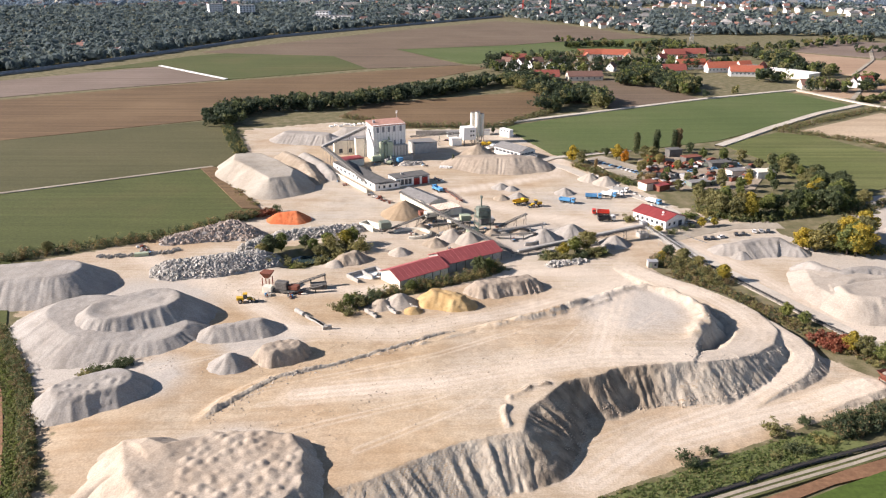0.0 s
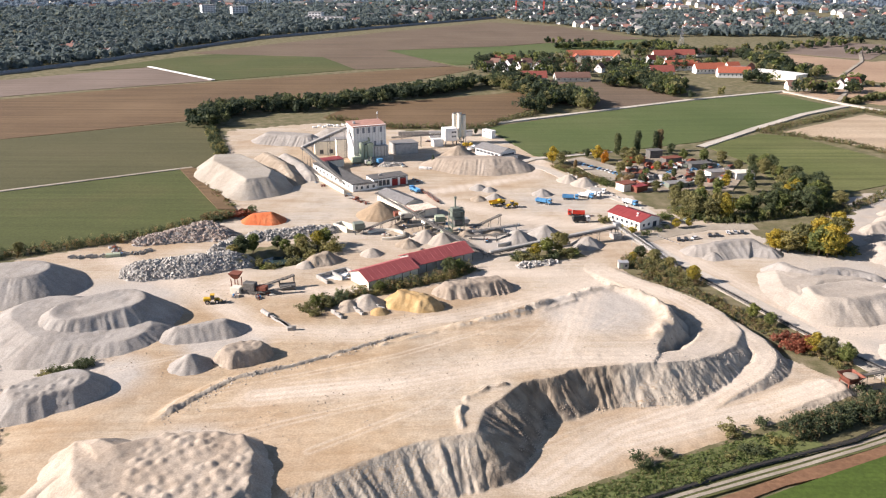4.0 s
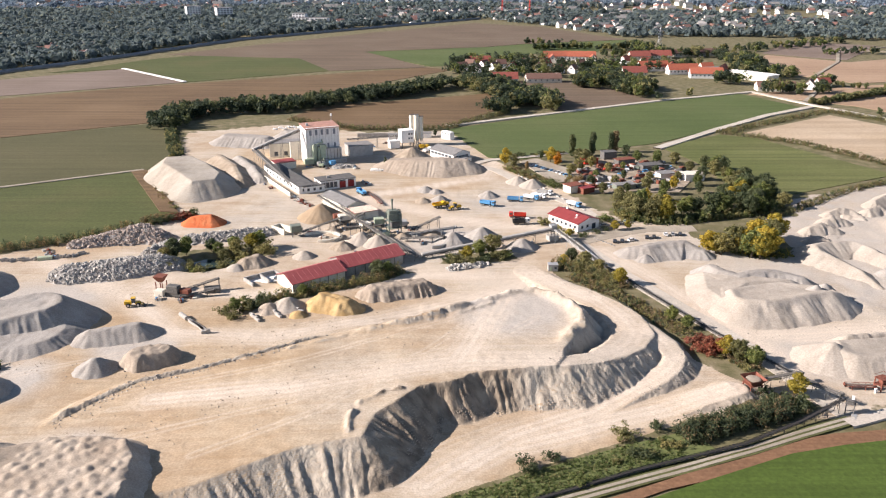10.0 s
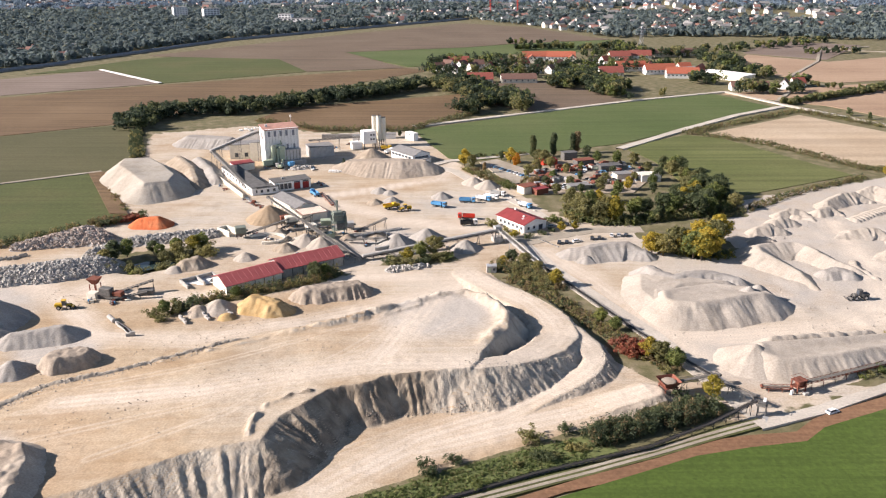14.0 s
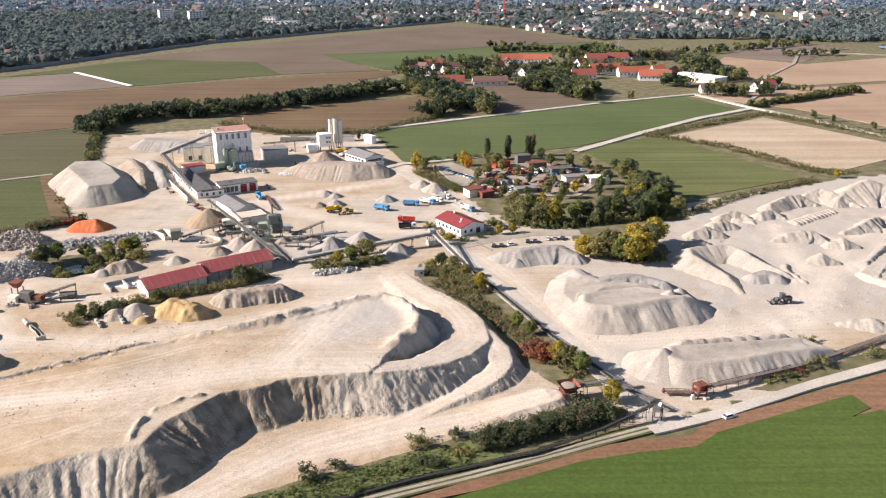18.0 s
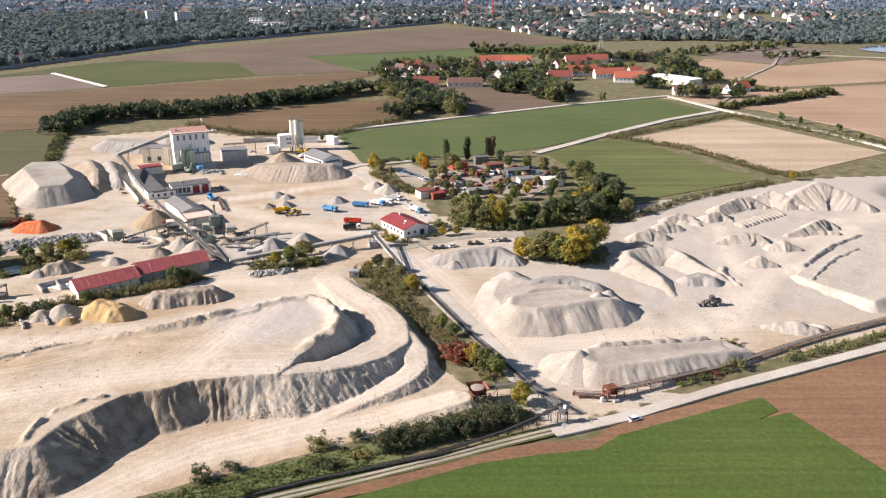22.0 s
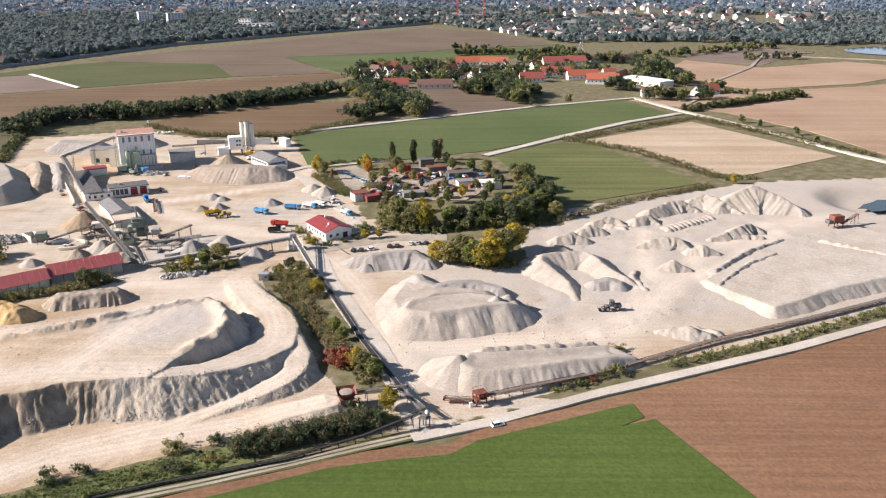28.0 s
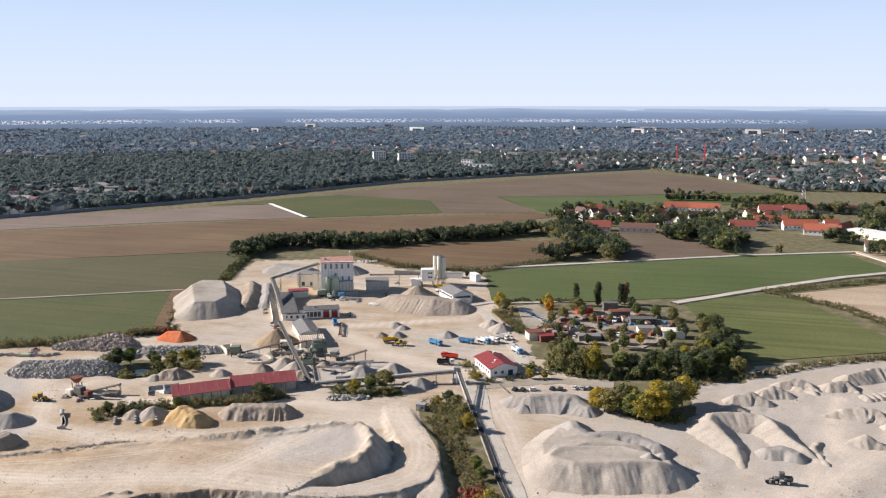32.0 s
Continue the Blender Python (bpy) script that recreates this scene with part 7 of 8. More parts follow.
# ---- conveyors ----
def conveyor(pts, width, label, frame=M_FRAME, legs=10.0, cover=None, rail=0.9, group="belt conveyors"):
    """A belt on a truss from point to point, on trestles, with drums at the ends."""
    x0, y0, z0 = pts[0]
    root = thing("belt_conveyor", x0, y0, 0, 0, label, "conveyor", group)
    P = [Vector((x - x0, y - y0, z)) for x, y, z in pts]
    for a, b in zip(P, P[1:]):
        way = b - a
        L = way.length
        q = way.to_track_quat("X", "Z").to_matrix()
        mid = (a + b) / 2
        bm = bmesh.new()
        box(bm, mid.x, mid.y, mid.z, L, width, 0.12, 0, q)
        part("belt", bm, M_BELT if "black" in label else M_DUSTBELT, root)
        if cover:
            bm = bmesh.new()
            box(bm, mid.x, mid.y, mid.z + 0.4, L, width * 1.25, 1.1, 0.25, q)
            part("cover", bm, cover, root)
        for s in (-1, 1):
            side = q @ Vector((0, s * width * 0.62, 0))
            up = q @ Vector((0, 0, rail))
            bm = bmesh.new()
            limb(bm, a + side - up * 0.3, b + side - up * 0.3, 0.12, 0.12, 4)
            limb(bm, a + side + up * 0.5, b + side + up * 0.5, 0.09, 0.09, 4)
            k = max(2, int(L / 1.8))
            for i in range(k):
                p0, p1 = a + way * (i / k), a + way * ((i + 1) / k)
                u0, u1 = (-0.3, 0.5) if i % 2 else (0.5, -0.3)
                limb(bm, p0 + side + up * u0, p1 + side + up * u1, 0.06, 0.06, 4)
            part("truss", bm, frame, root)
        for i in range(int(L / legs) + 1):
            p = a + way * min(1, (i + 0.5) * legs / L)
            g = land_at(p.x + x0, p.y + y0)
            if p.z - g > 0.7:
                bm = bmesh.new()
                for s in (-1, 1):
                    side = q @ Vector((0, s * width * 0.6, 0))
                    limb(bm, (p.x + side.x * 1.5, p.y + side.y * 1.5, g - 0.3), p + side, 0.13, 0.1, 4)
                limb(bm, (p.x + side.x, p.y + side.y, g + (p.z - g) * 0.2), p - side, 0.08, 0.08, 4)
                part("trestle", bm, frame, root)
    for end in (P[0], P[-1]):
        bm = bmesh.new()
        q = (P[1] - P[0]).to_track_quat("X", "Z").to_matrix()
        s = q @ Vector((0, width * 0.55, 0))
        limb(bm, end - s, end + s, 0.4, 0.4, 10)
        part("drum", bm, frame, root)
    return root


conveyor([(-129, 412, 9), (-105.5, 380, 6), (-76, 340, 2)], 1.5, "long inclined dark grey belt conveyor over the washing plant", legs=12)
conveyor([(-149, 455, 1.5), (-180, 500, 12)], 2.0, "grey belt conveyor rising beside the workshop shed", cover=M_FRAME)
conveyor([(-181, 499, 12.5), (-156, 523, 20)], 2.0, "covered conveyor bridge into the mixing tower", M_FRAME, 14, M_CONC)
conveyor([(-74, 342, 1.2), (-45, 355, 2.6), (-11, 367.5, 5.2)], 1.6, "grey belt conveyor rising to a transfer tower", cover=M_CONC)
conveyor([(-12, 368, 6), (5, 331, 0.9)], 1.8, "inclined belt conveyor crossing to the hedge strip", M_GALV, 9)
conveyor([(5, 332, 0.9), (19, 298, 0.8), (31, 268, 0.8), (47, 232, 2.0)], 1.3, "low black belt conveyor beside the straight road", legs=6, rail=0.5)
conveyor([(34, 225.5, 3.6), (49, 231, 3.2)], 1.6, "short belt conveyor from the loading hopper", legs=6)
conveyor([(47, 231, 1.8), (55, 216, 3.6)], 1.3, "short belt conveyor to the junction", legs=5)
conveyor([(54, 213, 4.0), (38, 204.5, 1.6), (18, 193.6, 1.2), (-14.7, 181.9, 0.9), (-31, 174.6, 0.9), (-70, 158, 0.9)], 0.95, "long black belt conveyor along the southern hedge", M_BLACK, legs=5, rail=0.5)
conveyor([(61, 226.5, 1.2), (70, 225.5, 1.4)], 1.4, "short rusty red belt conveyor", M_RUST, 4)
conveyor([(74, 226.5, 2.4), (113, 244, 1.3), (156, 268, 1.2), (194, 285.5, 1.2), (260, 318, 1.2), (330, 352, 1.2)], 1.5, "very long belt conveyor along the eastern yard", M_RUST, 5, rail=0.6)
conveyor([(-128, 549, 8.5), (-95, 563, 8)], 1.4, "horizontal belt bridge between tower and silos", legs=14)
# transfer tower by the office house
tt = thing("transfer_tower", -12.5, 367.5, 0, 20, "pale steel transfer tower on a concrete foot", "tower")
block("foot", 0, 0, -0.4, 4.5, 4.5, 2.6, M_CONC, tt)
block("house", 0, 0, 4.4, 3, 3, 3.2, M_GALV, tt, "", 0.1)
for x in (-1.6, 1.6):
    for y in (-1.6, 1.6):
        pipe("leg", (x, y, 2), (x, y, 4.6), 0.16, M_FRAME, tt)
blocks = random.Random(8)
for i in range(9):
    b = thing("concrete_block", -36 + i * 1.7 + blocks.uniform(-0.4, 0.4), 358 + blocks.uniform(-0.6, 0.6) + i * 0.7, 0, blocks.uniform(0, 90), "loose grey concrete block", "block", "loose concrete blocks")
    block("body", 0, 0, -0.1, 1.5, 0.8, 0.9, M_CONC, b, "", 0.06)
for i in range(8):
    b = thing("boundary_stone", 15 - i * 1.0, 359 + i * 1.5, 0, blocks.uniform(0, 90), "dark boundary boulder beside the road", "stone", "boundary boulders")
    bm = bmesh.new()
    bmesh.ops.create_icosphere(bm, subdivisions=1, radius=0.55)
    part("stone", bm, M_CONC, b)


# ---- process machines ----
def frame_tower(root, sx, sy, h, mat, floors=2):
    for x in (-sx / 2, sx / 2):
        for y in (-sy / 2, sy / 2):
            block("post", x, y, -0.4, 0.3, 0.3, h + 0.4, mat, root)
    for k in range(1, floors + 1):
        z = h * k / floors
        deck = block("deck", 0, 0, z - 0.15, sx + 0.6, sy + 0.6, 0.15, mat, root)
        for s in (-1, 1):
            block("railing", 0, s * (sy / 2 + 0.25), z + 1.0, sx + 0.6, 0.06, 0.08, mat, deck)
            block("railing", s * (sx / 2 + 0.25), 0, z + 1.0, 0.06, sy + 0.6, 0.08, mat, deck)


wp = thing("washing_tower", -88, 376, 0, 20, "green washing tower with pipes and railed decks", "machine")
frame_tower(wp, 6, 5, 11, M_GREENSTEEL, 3)
block("upper_box", -0.5, 0, 8, 4.5, 3.8, 4.4, M_GREENSTEEL, wp, "green screen housing", 0.15)
block("lower_box", 0.5, 0, 3.8, 4, 3.6, 2.8, M_FRAME, wp, "", 0.15)
cylinder("cyclone", 2.8, -1.0, 5, 0.9, 5, M_GREENSTEEL, wp)
cylinder("stack", -0.5, 0.6, 12, 0.4, 4.6, M_GREENSTEEL, wp, "green exhaust stack")
cylinder("stack_cap", -0.5, 0.6, 16.6, 0.65, 1.0, M_GREENSTEEL, wp)
pipe("pipe", (3.2, 0, 12), (4.0, 0, 5), 0.3, M_GREENSTEEL, wp)
pipe("pipe", (1.5, 0, 12.2), (3.2, 0, 12), 0.3, M_GREENSTEEL, wp)
block("tank", -5.5, -1, -0.3, 5, 4, 2.8, M_PALEGREEN, wp, "pale green settling tank")
block("tank_water", -5.5, -1, 2.5, 4.6, 3.6, 0.05, M_WATER, wp)
for a, b, lab in (((-79, 378, 2), (-66, 386, 5.5), "short conveyor of the washing plant"), ((-80, 372, 1.5), (-58, 374, 4.5), "pale tubular screw conveyor"), ((-84, 366, 1.2), (-64, 362, 3.8), "grey curved discharge conveyor"), ((-118, 381, 1.5), (-104, 394, 5), "short grey feed conveyor"), ((-132, 375, 1.6), (-114, 386, 5.5), "short steep feed conveyor"),
                  ((-112, 376, 3.4), (-94, 378, 4), "grey level linking conveyor"), ((-110, 366, 1.2), (-97, 366, 3.6), "discharge conveyor over a gravel cone")):
    conveyor([a, b], 1.3, lab, M_GALV if "pale" in lab else M_FRAME, 6, rail=0.5)


def screen_box(x, y, turn, sx, sy, h, z, mat, label):
    root = thing("screening_machine", x, y, land_at(x, y), turn, label, "machine", "screening machines")
    frame_tower(root, sx * 0.8, sy * 0.8, z, M_FRAME, 1)
    block("housing", 0, 0, z, sx, sy, h, mat, root, "", 0.15)
    bm = bmesh.new()
    vs = bmesh.ops.create_cone(bm, cap_ends=True, segments=4, radius1=0.4, radius2=sx * 0.62, depth=z * 0.8)["verts"]
    bmesh.ops.rotate(bm, verts=bm.verts, cent=(0, 0, 0), matrix=Euler((0, 0, radians(45))).to_matrix())
    bmesh.ops.translate(bm, vec=(0, 0, z * 0.6), verts=bm.verts)
    part("chute", bm, M_FRAME, root)
    block("motor", sx / 2 + 0.5, 0, z + 0.3, 0.9, 0.9, 0.9, M_GREENSTEEL, root, "", 0.1)
    for i in range(int(sx)):
        block("rib", -sx / 2 + 0.5 + i, -sy / 2 - 0.05, z, 0.15, 0.12, h, mat, root)
    return root


screen_box(-113, 388, 20, 6, 4, 2.6, 3.6, M_CREAM, "cream screening machine on a steel stand")
screen_box(-117, 391, 20, 4, 3.4, 2.2, 3.2, M_RUST, "rust red screening box on a steel stand")
screen_box(-135, 374, 20, 5, 4.5, 3, 2.6, M_GREENSTEEL, "green screening machine with a hopper")
screen_box(-102, 379, 30, 5, 4, 2.4, 2.6, M_CREAM, "cream crusher housing on a steel stand")
screen_box(-96, 388, 10, 5, 4, 2.6, 1.8, M_PALEGREEN, "pale green steel pump housing")
screen_box(-84, 386, 10, 4, 4, 2.2, 1.5, M_GALV, "grey steel dewatering screen")
screen_box(-149, 512, 20, 6, 4, 3.2, 1.0, M_PALEGREEN, "pale green parked mobile mixer")
screen_box(-141, 509, 30, 5, 3, 2.2, 0.8, M_GALV, "grey parked mixing plant")
screen_box(-134, 511, 40, 4, 2.6, 2.6, 0.8, M_BLUE, "blue container-sized parked machine")
hop = thing("feed_hopper", -141, 378, 0, -40, "pale concrete feed hopper with a ramp", "hopper")
block("wall", -2, 2.4, -0.4, 9, 0.5, 3.4, M_CREAM, hop)
block("wall", -2, -2.4, -0.4, 9, 0.5, 3.4, M_CREAM, hop)
block("back", -6.5, 0, -0.4, 0.5, 5.2, 3.4, M_CREAM, hop)
ring = thing("settling_ring", -122, 371, 0, 0, "round concrete settling basin rim", "basin")
bm = bmesh.new()
for i in range(28):
    a = i / 40 * 6.2832 - 1.6
    box(bm, 9 * math.cos(a), 6.5 * math.sin(a), -0.3, 1.9, 1.2, 1.5, 0.1, Euler((0, 0, a + 1.57)).to_matrix())
part("rim", bm, M_CREAM, ring)
ring = thing("settling_ring", -70, 362, 0, 0, "curved concrete settling basin rim", "basin")
bm = bmesh.new()
for i in range(20):
    a = i / 40 * 6.2832 - 1.4
    box(bm, 8 * math.cos(a), 7 * math.sin(a), -0.3, 1.6, 1.0, 1.8, 0.1, Euler((0, 0, a + 1.57)).to_matrix())
part("rim", bm, M_GALV, ring)
# mobile crusher west of the barn
cr = thing("mobile_crusher", -172, 300, 0, -15, "brown mobile crusher with a rust red hopper", "machine")
for x in (-9, -6):
    for y in (3, 6):
        block("post", x, y, -0.3, 0.3, 0.3, 4.4, M_RUST, cr)
bm = bmesh.new()
bmesh.ops.create_cone(bm, cap_ends=True, segments=4, radius1=1.2, radius2=3.2, depth=2.6)
bmesh.ops.rotate(bm, verts=bm.verts, cent=(0, 0, 0), matrix=Euler((0, 0, radians(45))).to_matrix())
bmesh.ops.translate(bm, vec=(-7.5, 4.5, 5.2), verts=bm.verts)
part("hopper", bm, M_RUST, cr, "rust red feed hopper")
block("chassis", 0, 0, 0.6, 14, 2.6, 1.2, M_FRAME, cr)
block("crusher_box", 1, 0, 1.8, 5, 3, 3.2, M_FRAME, cr, "", 0.2)
block("engine_box", -4.5, -1, 0, 4, 3, 3, M_CREAM, cr, "pale engine container", 0.15)
block("screen", 6, 0.4, 2, 4, 2.6, 1.8, M_RUST, cr, "", 0.15)
for x in (-5, 4):
    block("track_unit", x, -1.5, -0.2, 4, 0.6, 1.0, M_TYRE, cr, "", 0.25)
    block("track_unit", x, 1.5, -0.2, 4, 0.6, 1.0, M_TYRE, cr, "", 0.25)
conveyor([(-170, 301, 1.5), (-155, 307, 5)], 1.2, "inclined discharge belt of the mobile crusher", M_FRAME, 7, rail=0.5)
conveyor([(-168, 297, 1.2), (-155, 300, 3)], 1.2, "low discharge belt of the mobile crusher", M_FRAME, 7, rail=0.5)
bin_ob = thing("steel_bin", -157, 304, 0, 10, "dark open steel bin", "bin")
block("body", 0, 0, -0.2, 6, 4, 2.6, M_FRAME, bin_ob, "", 0.15)
# loading hopper at the end of the lower ramp
lh = thing("loading_hopper", 31, 224, land_at(31, 224), 15, "rusty loading hopper filled with gravel", "hopper")
frame_tower(lh, 4, 4, 2.4, M_RUST, 1)
bm = bmesh.new()
bmesh.ops.create_cone(bm, cap_ends=False, segments=4, radius1=2.2, radius2=4.2, depth=2.2)
bmesh.ops.rotate(bm, verts=bm.verts, cent=(0, 0, 0), matrix=Euler((0, 0, radians(45))).to_matrix())
bmesh.ops.translate(bm, vec=(0, 0, 3.4), verts=bm.verts)
part("funnel", bm, M_RUST, lh)
bm = bmesh.new()
bmesh.ops.create_icosphere(bm, subdivisions=2, radius=2.4)
bmesh.ops.scale(bm, vec=(1, 1, 0.16), verts=bm.verts)
bmesh.ops.translate(bm, vec=(0, 0, 3.9), verts=bm.verts)
part("fill", bm, M_TANHEAP, lh, "heaped gravel fill")
# head machine of the long eastern belt
dm = thing("belt_drive_station", 72, 225.5, 0, 25, "rust red drive station of the long belt", "machine")
frame_tower(dm, 3.4, 2.6, 4.2, M_RUST, 2)
block("motor_house", 0.3, 0, 2.2, 2, 1.8, 1.6, M_RUST, dm, "", 0.1)
block("counterweight", 0.6, -2.6, -0.1, 1.8, 1.2, 0.9, M_CONC, dm, "pale concrete counterweight", 0.05)
block("control_box", -3.4, -0.8, 0, 0.9, 0.6, 1.6, M_CARWHITE, dm)
dm = thing("belt_end_station", 55.5, 211.5, 0, -30, "grey end station of the southern belt", "machine")
frame_tower(dm, 2.2, 2, 3.6, M_FRAME, 1)
block("drum_house", 0, 0, 3.2, 2, 1.8, 1.3, M_FRAME, dm, "", 0.1)
block("box", 0.4, 0.5, 4.6, 0.8, 0.8, 1, M_CARWHITE, dm)
block("skid", 1.5, -3, -0.1, 1.6, 4.4, 0.8, M_GALV, dm, "", 0.1)
sc = thing("screener", 257, 402, land_at(257, 402), 15, "rust red mobile screener on a steel frame", "machine")
frame_tower(sc, 5, 4, 3, M_RUST, 1)
block("screen_box", 0, 0, 3, 6, 4.4, 3.4, M_RUST, sc, "", 0.2)
block("feed_bin", -4, 0, 2.4, 3, 3.4, 2, M_FRAME, sc, "", 0.15)
conveyor([(260, 402, 2), (270, 408, 5)], 1.2, "short rusty discharge belt of the screener", M_RUST, 6, rail=0.5)


# ---- vehicles ----
def wheel(parent, x, y, r, w=0.45):
    bm = bmesh.new()
    bmesh.ops.create_cone(bm, cap_ends=True, segments=16, radius1=r, radius2=r, depth=w)
    bmesh.ops.rotate(bm, verts=bm.verts, cent=(0, 0, 0), matrix=Euler((radians(90), 0, 0)).to_matrix())
    bmesh.ops.bevel(bm, geom=[e for e in bm.edges if e.calc_face_angle(0) > 1], offset=r * 0.12, segments=1, affect="EDGES")
    bmesh.ops.translate(bm, vec=(x, y, r), verts=bm.verts)
    t = part("wheel", bm, M_TYRE, parent)
    bm = bmesh.new()
    bmesh.ops.create_cone(bm, cap_ends=True, segments=12, radius1=r * 0.55, radius2=r * 0.55, depth=w + 0.06)
    bmesh.ops.rotate(bm, verts=bm.verts, cent=(0, 0, 0), matrix=Euler((radians(90), 0, 0)).to_matrix())
    bmesh.ops.translate(bm, vec=(x, y, r), verts=bm.verts)
    part("rim", bm, M_SILVER, t)


def tipper(x, y, turn, cab, bed, label, load=False):
    """A four-axle tipper lorry, nose to +x."""
    root = thing("tipper_lorry", x, y, land_at(x, y), turn, label, "lorry", "parked lorries")
    block("chassis", -0.4, 0, 0.7, 8, 0.9, 0.35, M_BLACK, root)
    c = block("cab", 3.3, 0, 0.8, 1.9, 2.4, 2.3, cab, root, "", 0.18)
    block("windscreen", 4.26, 0, 2.0, 0.06, 2.1, 0.9, M_GLASS, c)
    for s in (-1, 1):
        block("side_window", 3.4, s * 1.2, 2.0, 1.0, 0.06, 0.8, M_GLASS, c)
        block("mirror", 4.2, s * 1.4, 2.0, 0.1, 0.2, 0.6, M_BLACK, c)
        block("headlight", 4.27, s * 0.85, 1.0, 0.05, 0.4, 0.2, M_SILVER, c)
    b = block("bed_floor", -1.3, 0, 1.25, 6.2, 2.4, 0.2, bed, root)
    for s in (-1, 1):
        block("bed_side", -1.3, s * 1.15, 1.4, 6.2, 0.12, 1.3, bed, root)
        for i in range(5):
            block("bed_rib", -3.9 + i * 1.3, s * 1.24, 1.4, 0.14, 0.08, 1.25, bed, b)
    block("bed_front", 1.75, 0, 1.4, 0.12, 2.4, 1.6, bed, root)
    block("tailgate", -4.4, 0, 1.4, 0.12, 2.4, 1.2, bed, root)
    for ax in (3.2, 1.6, -2.0, -3.3):
        for s in (-1, 1):
            wheel(root, ax, s * 1.0, 0.5)
    return root


tipper(-40, 423, -28, M_BLUE, M_BLUE, "blue four-axle tipper lorry on the yard")
tipper(-24.5, 431, -10, M_BLUE, M_BLUE, "small blue tipper lorry beside the parked row")
tipper(-15.5, 434, -30, M_BLUE, M_CARWHITE, "blue tipper lorry with a white bed")
tipper(-11, 437, -30, M_CARWHITE, M_CARWHITE, "white tipper lorry in the parked row")
tipper(-7, 444, -30, M_CARWHITE, M_GALV, "grey white tipper lorry in the parked row")
tipper(-26, 402, 172, M_RED, M_RED, "red tipper lorry standing on the yard")
tipper(-25, 391.5, 8, M_CARWHITE, M_BLACK, "black tipper lorry with a pale cab")
tipper(6, 421, -50, M_BLUE, M_CARWHITE, "blue lorry parked on the gate road")
tipper(-66, 553, 20, M_RED, M_CARWHITE, "red and white lorry by the silos")
tipper(-74, 548, 60, M_CARWHITE, M_CARWHITE, "white lorry waiting under the silos")
tipper(-110, 446, 120, M_BLUE, M_BLUE, "small blue lorry before the garage")


def mixer(x, y, turn, paint, label):
    root = thing("mixer_lorry", x, y, land_at(x, y), turn, label, "lorry", "mixer lorries")
    block("chassis", -0.4, 0, 0.7, 8, 0.9, 0.35, M_BLACK, root)
    c = block("cab", 3.3, 0, 0.8, 1.9, 2.4, 2.3, paint, root, "", 0.18)
    block("windscreen", 4.26, 0, 2.0, 0.06, 2.1, 0.9, M_GLASS, c)
    bm = bmesh.new()
    for u0, u1, r0, r1 in ((-3.6, -2.2, 0.6, 1.15), (-2.2, 0.2, 1.15, 1.2), (0.2, 1.9, 1.2, 0.6)):
        bmesh.ops.create_cone(bm, cap_ends=True, segments=14, radius1=r0, radius2=r1, depth=u1 - u0, matrix=Matrix.Translation(((u0 + u1) / 2, 0, 2.3 - (u0 + u1) * 0.08)) @ Euler((0, radians(90), 0)).to_matrix().to_4x4())
    part("drum", bm, paint, root)
    block("chute", -4.2, 0, 1.6, 0.9, 0.7, 1.6, M_FRAME, root, "", 0.08)
    for ax in (3.2, 1.6, -2.0, -3.3):
        for s in (-1, 1):
            wheel(root, ax, s * 1.0, 0.5)
    return root


mixer(-57, 514, -20, M_ORANGE, "orange yellow concrete mixer lorry")
mixer(-77, 556, 30, M_YELLOW, "yellow concrete mixer lorry under the silos")


def loader(x, y, turn, paint, label, s=1.0):
    """A wheel loader, bucket to +x."""
    root = thing("wheel_loader", x, y, land_at(x, y), turn, label, "loader", "wheel loaders")
    block("engine_hood", -2.2 * s, 0, 1.1 * s, 2.8 * s, 2.0 * s, 1.3 * s, paint, root, "", 0.15 * s)
    block("front_frame", 1.2 * s, 0, 1.0 * s, 1.6 * s, 1.4 * s, 1.0 * s, paint, root, "", 0.1)
    c = block("cab", -0.2 * s, 0, 1.6 * s, 1.5 * s, 1.7 * s, 1.9 * s, M_GLASS, root, "dark glazed cab", 0.1)
    block("cab_roof", -0.2 * s, 0, 3.5 * s, 1.7 * s, 1.9 * s, 0.15 * s, paint, c)
    for k in (-1, 1):
        pipe("lift_arm", (1.2 * s, k * 0.7 * s, 1.8 * s), (3.4 * s, k * 0.7 * s, 0.8 * s), 0.18 * s, paint, root)
    bm = bmesh.new()
    for a in range(5):
        t = radians(200 + a * 35)
        box(bm, 3.9 * s + 0.8 * s * math.cos(t), 0, 0.9 * s + 0.8 * s * math.sin(t), 0.62 * s, 2.9 * s, 0.1, 0, Euler((0, -t + radians(90), 0)).to_matrix())
    part("bucket", bm, M_FRAME, root)
    for ax in (-2.1, 1.5):
        for k in (-1, 1):
            wheel(root, ax * s, k * 1.15 * s, 0.85 * s, 0.65 * s)
    return root


loader(125, 297, 185, M_FRAME, "dark grey wheel loader on the eastern haul road", 1.1)
loader(-183, 289, 10, M_YELLOW, "yellow wheel loader on the western yard", 1.0)
loader(-58, 416, 200, M_YELLOW, "yellow wheel loader beside a gravel cone", 1.0)
loader(-96, 340, 60, M_RUST, "old rusty wheel loader behind the barn", 0.8)


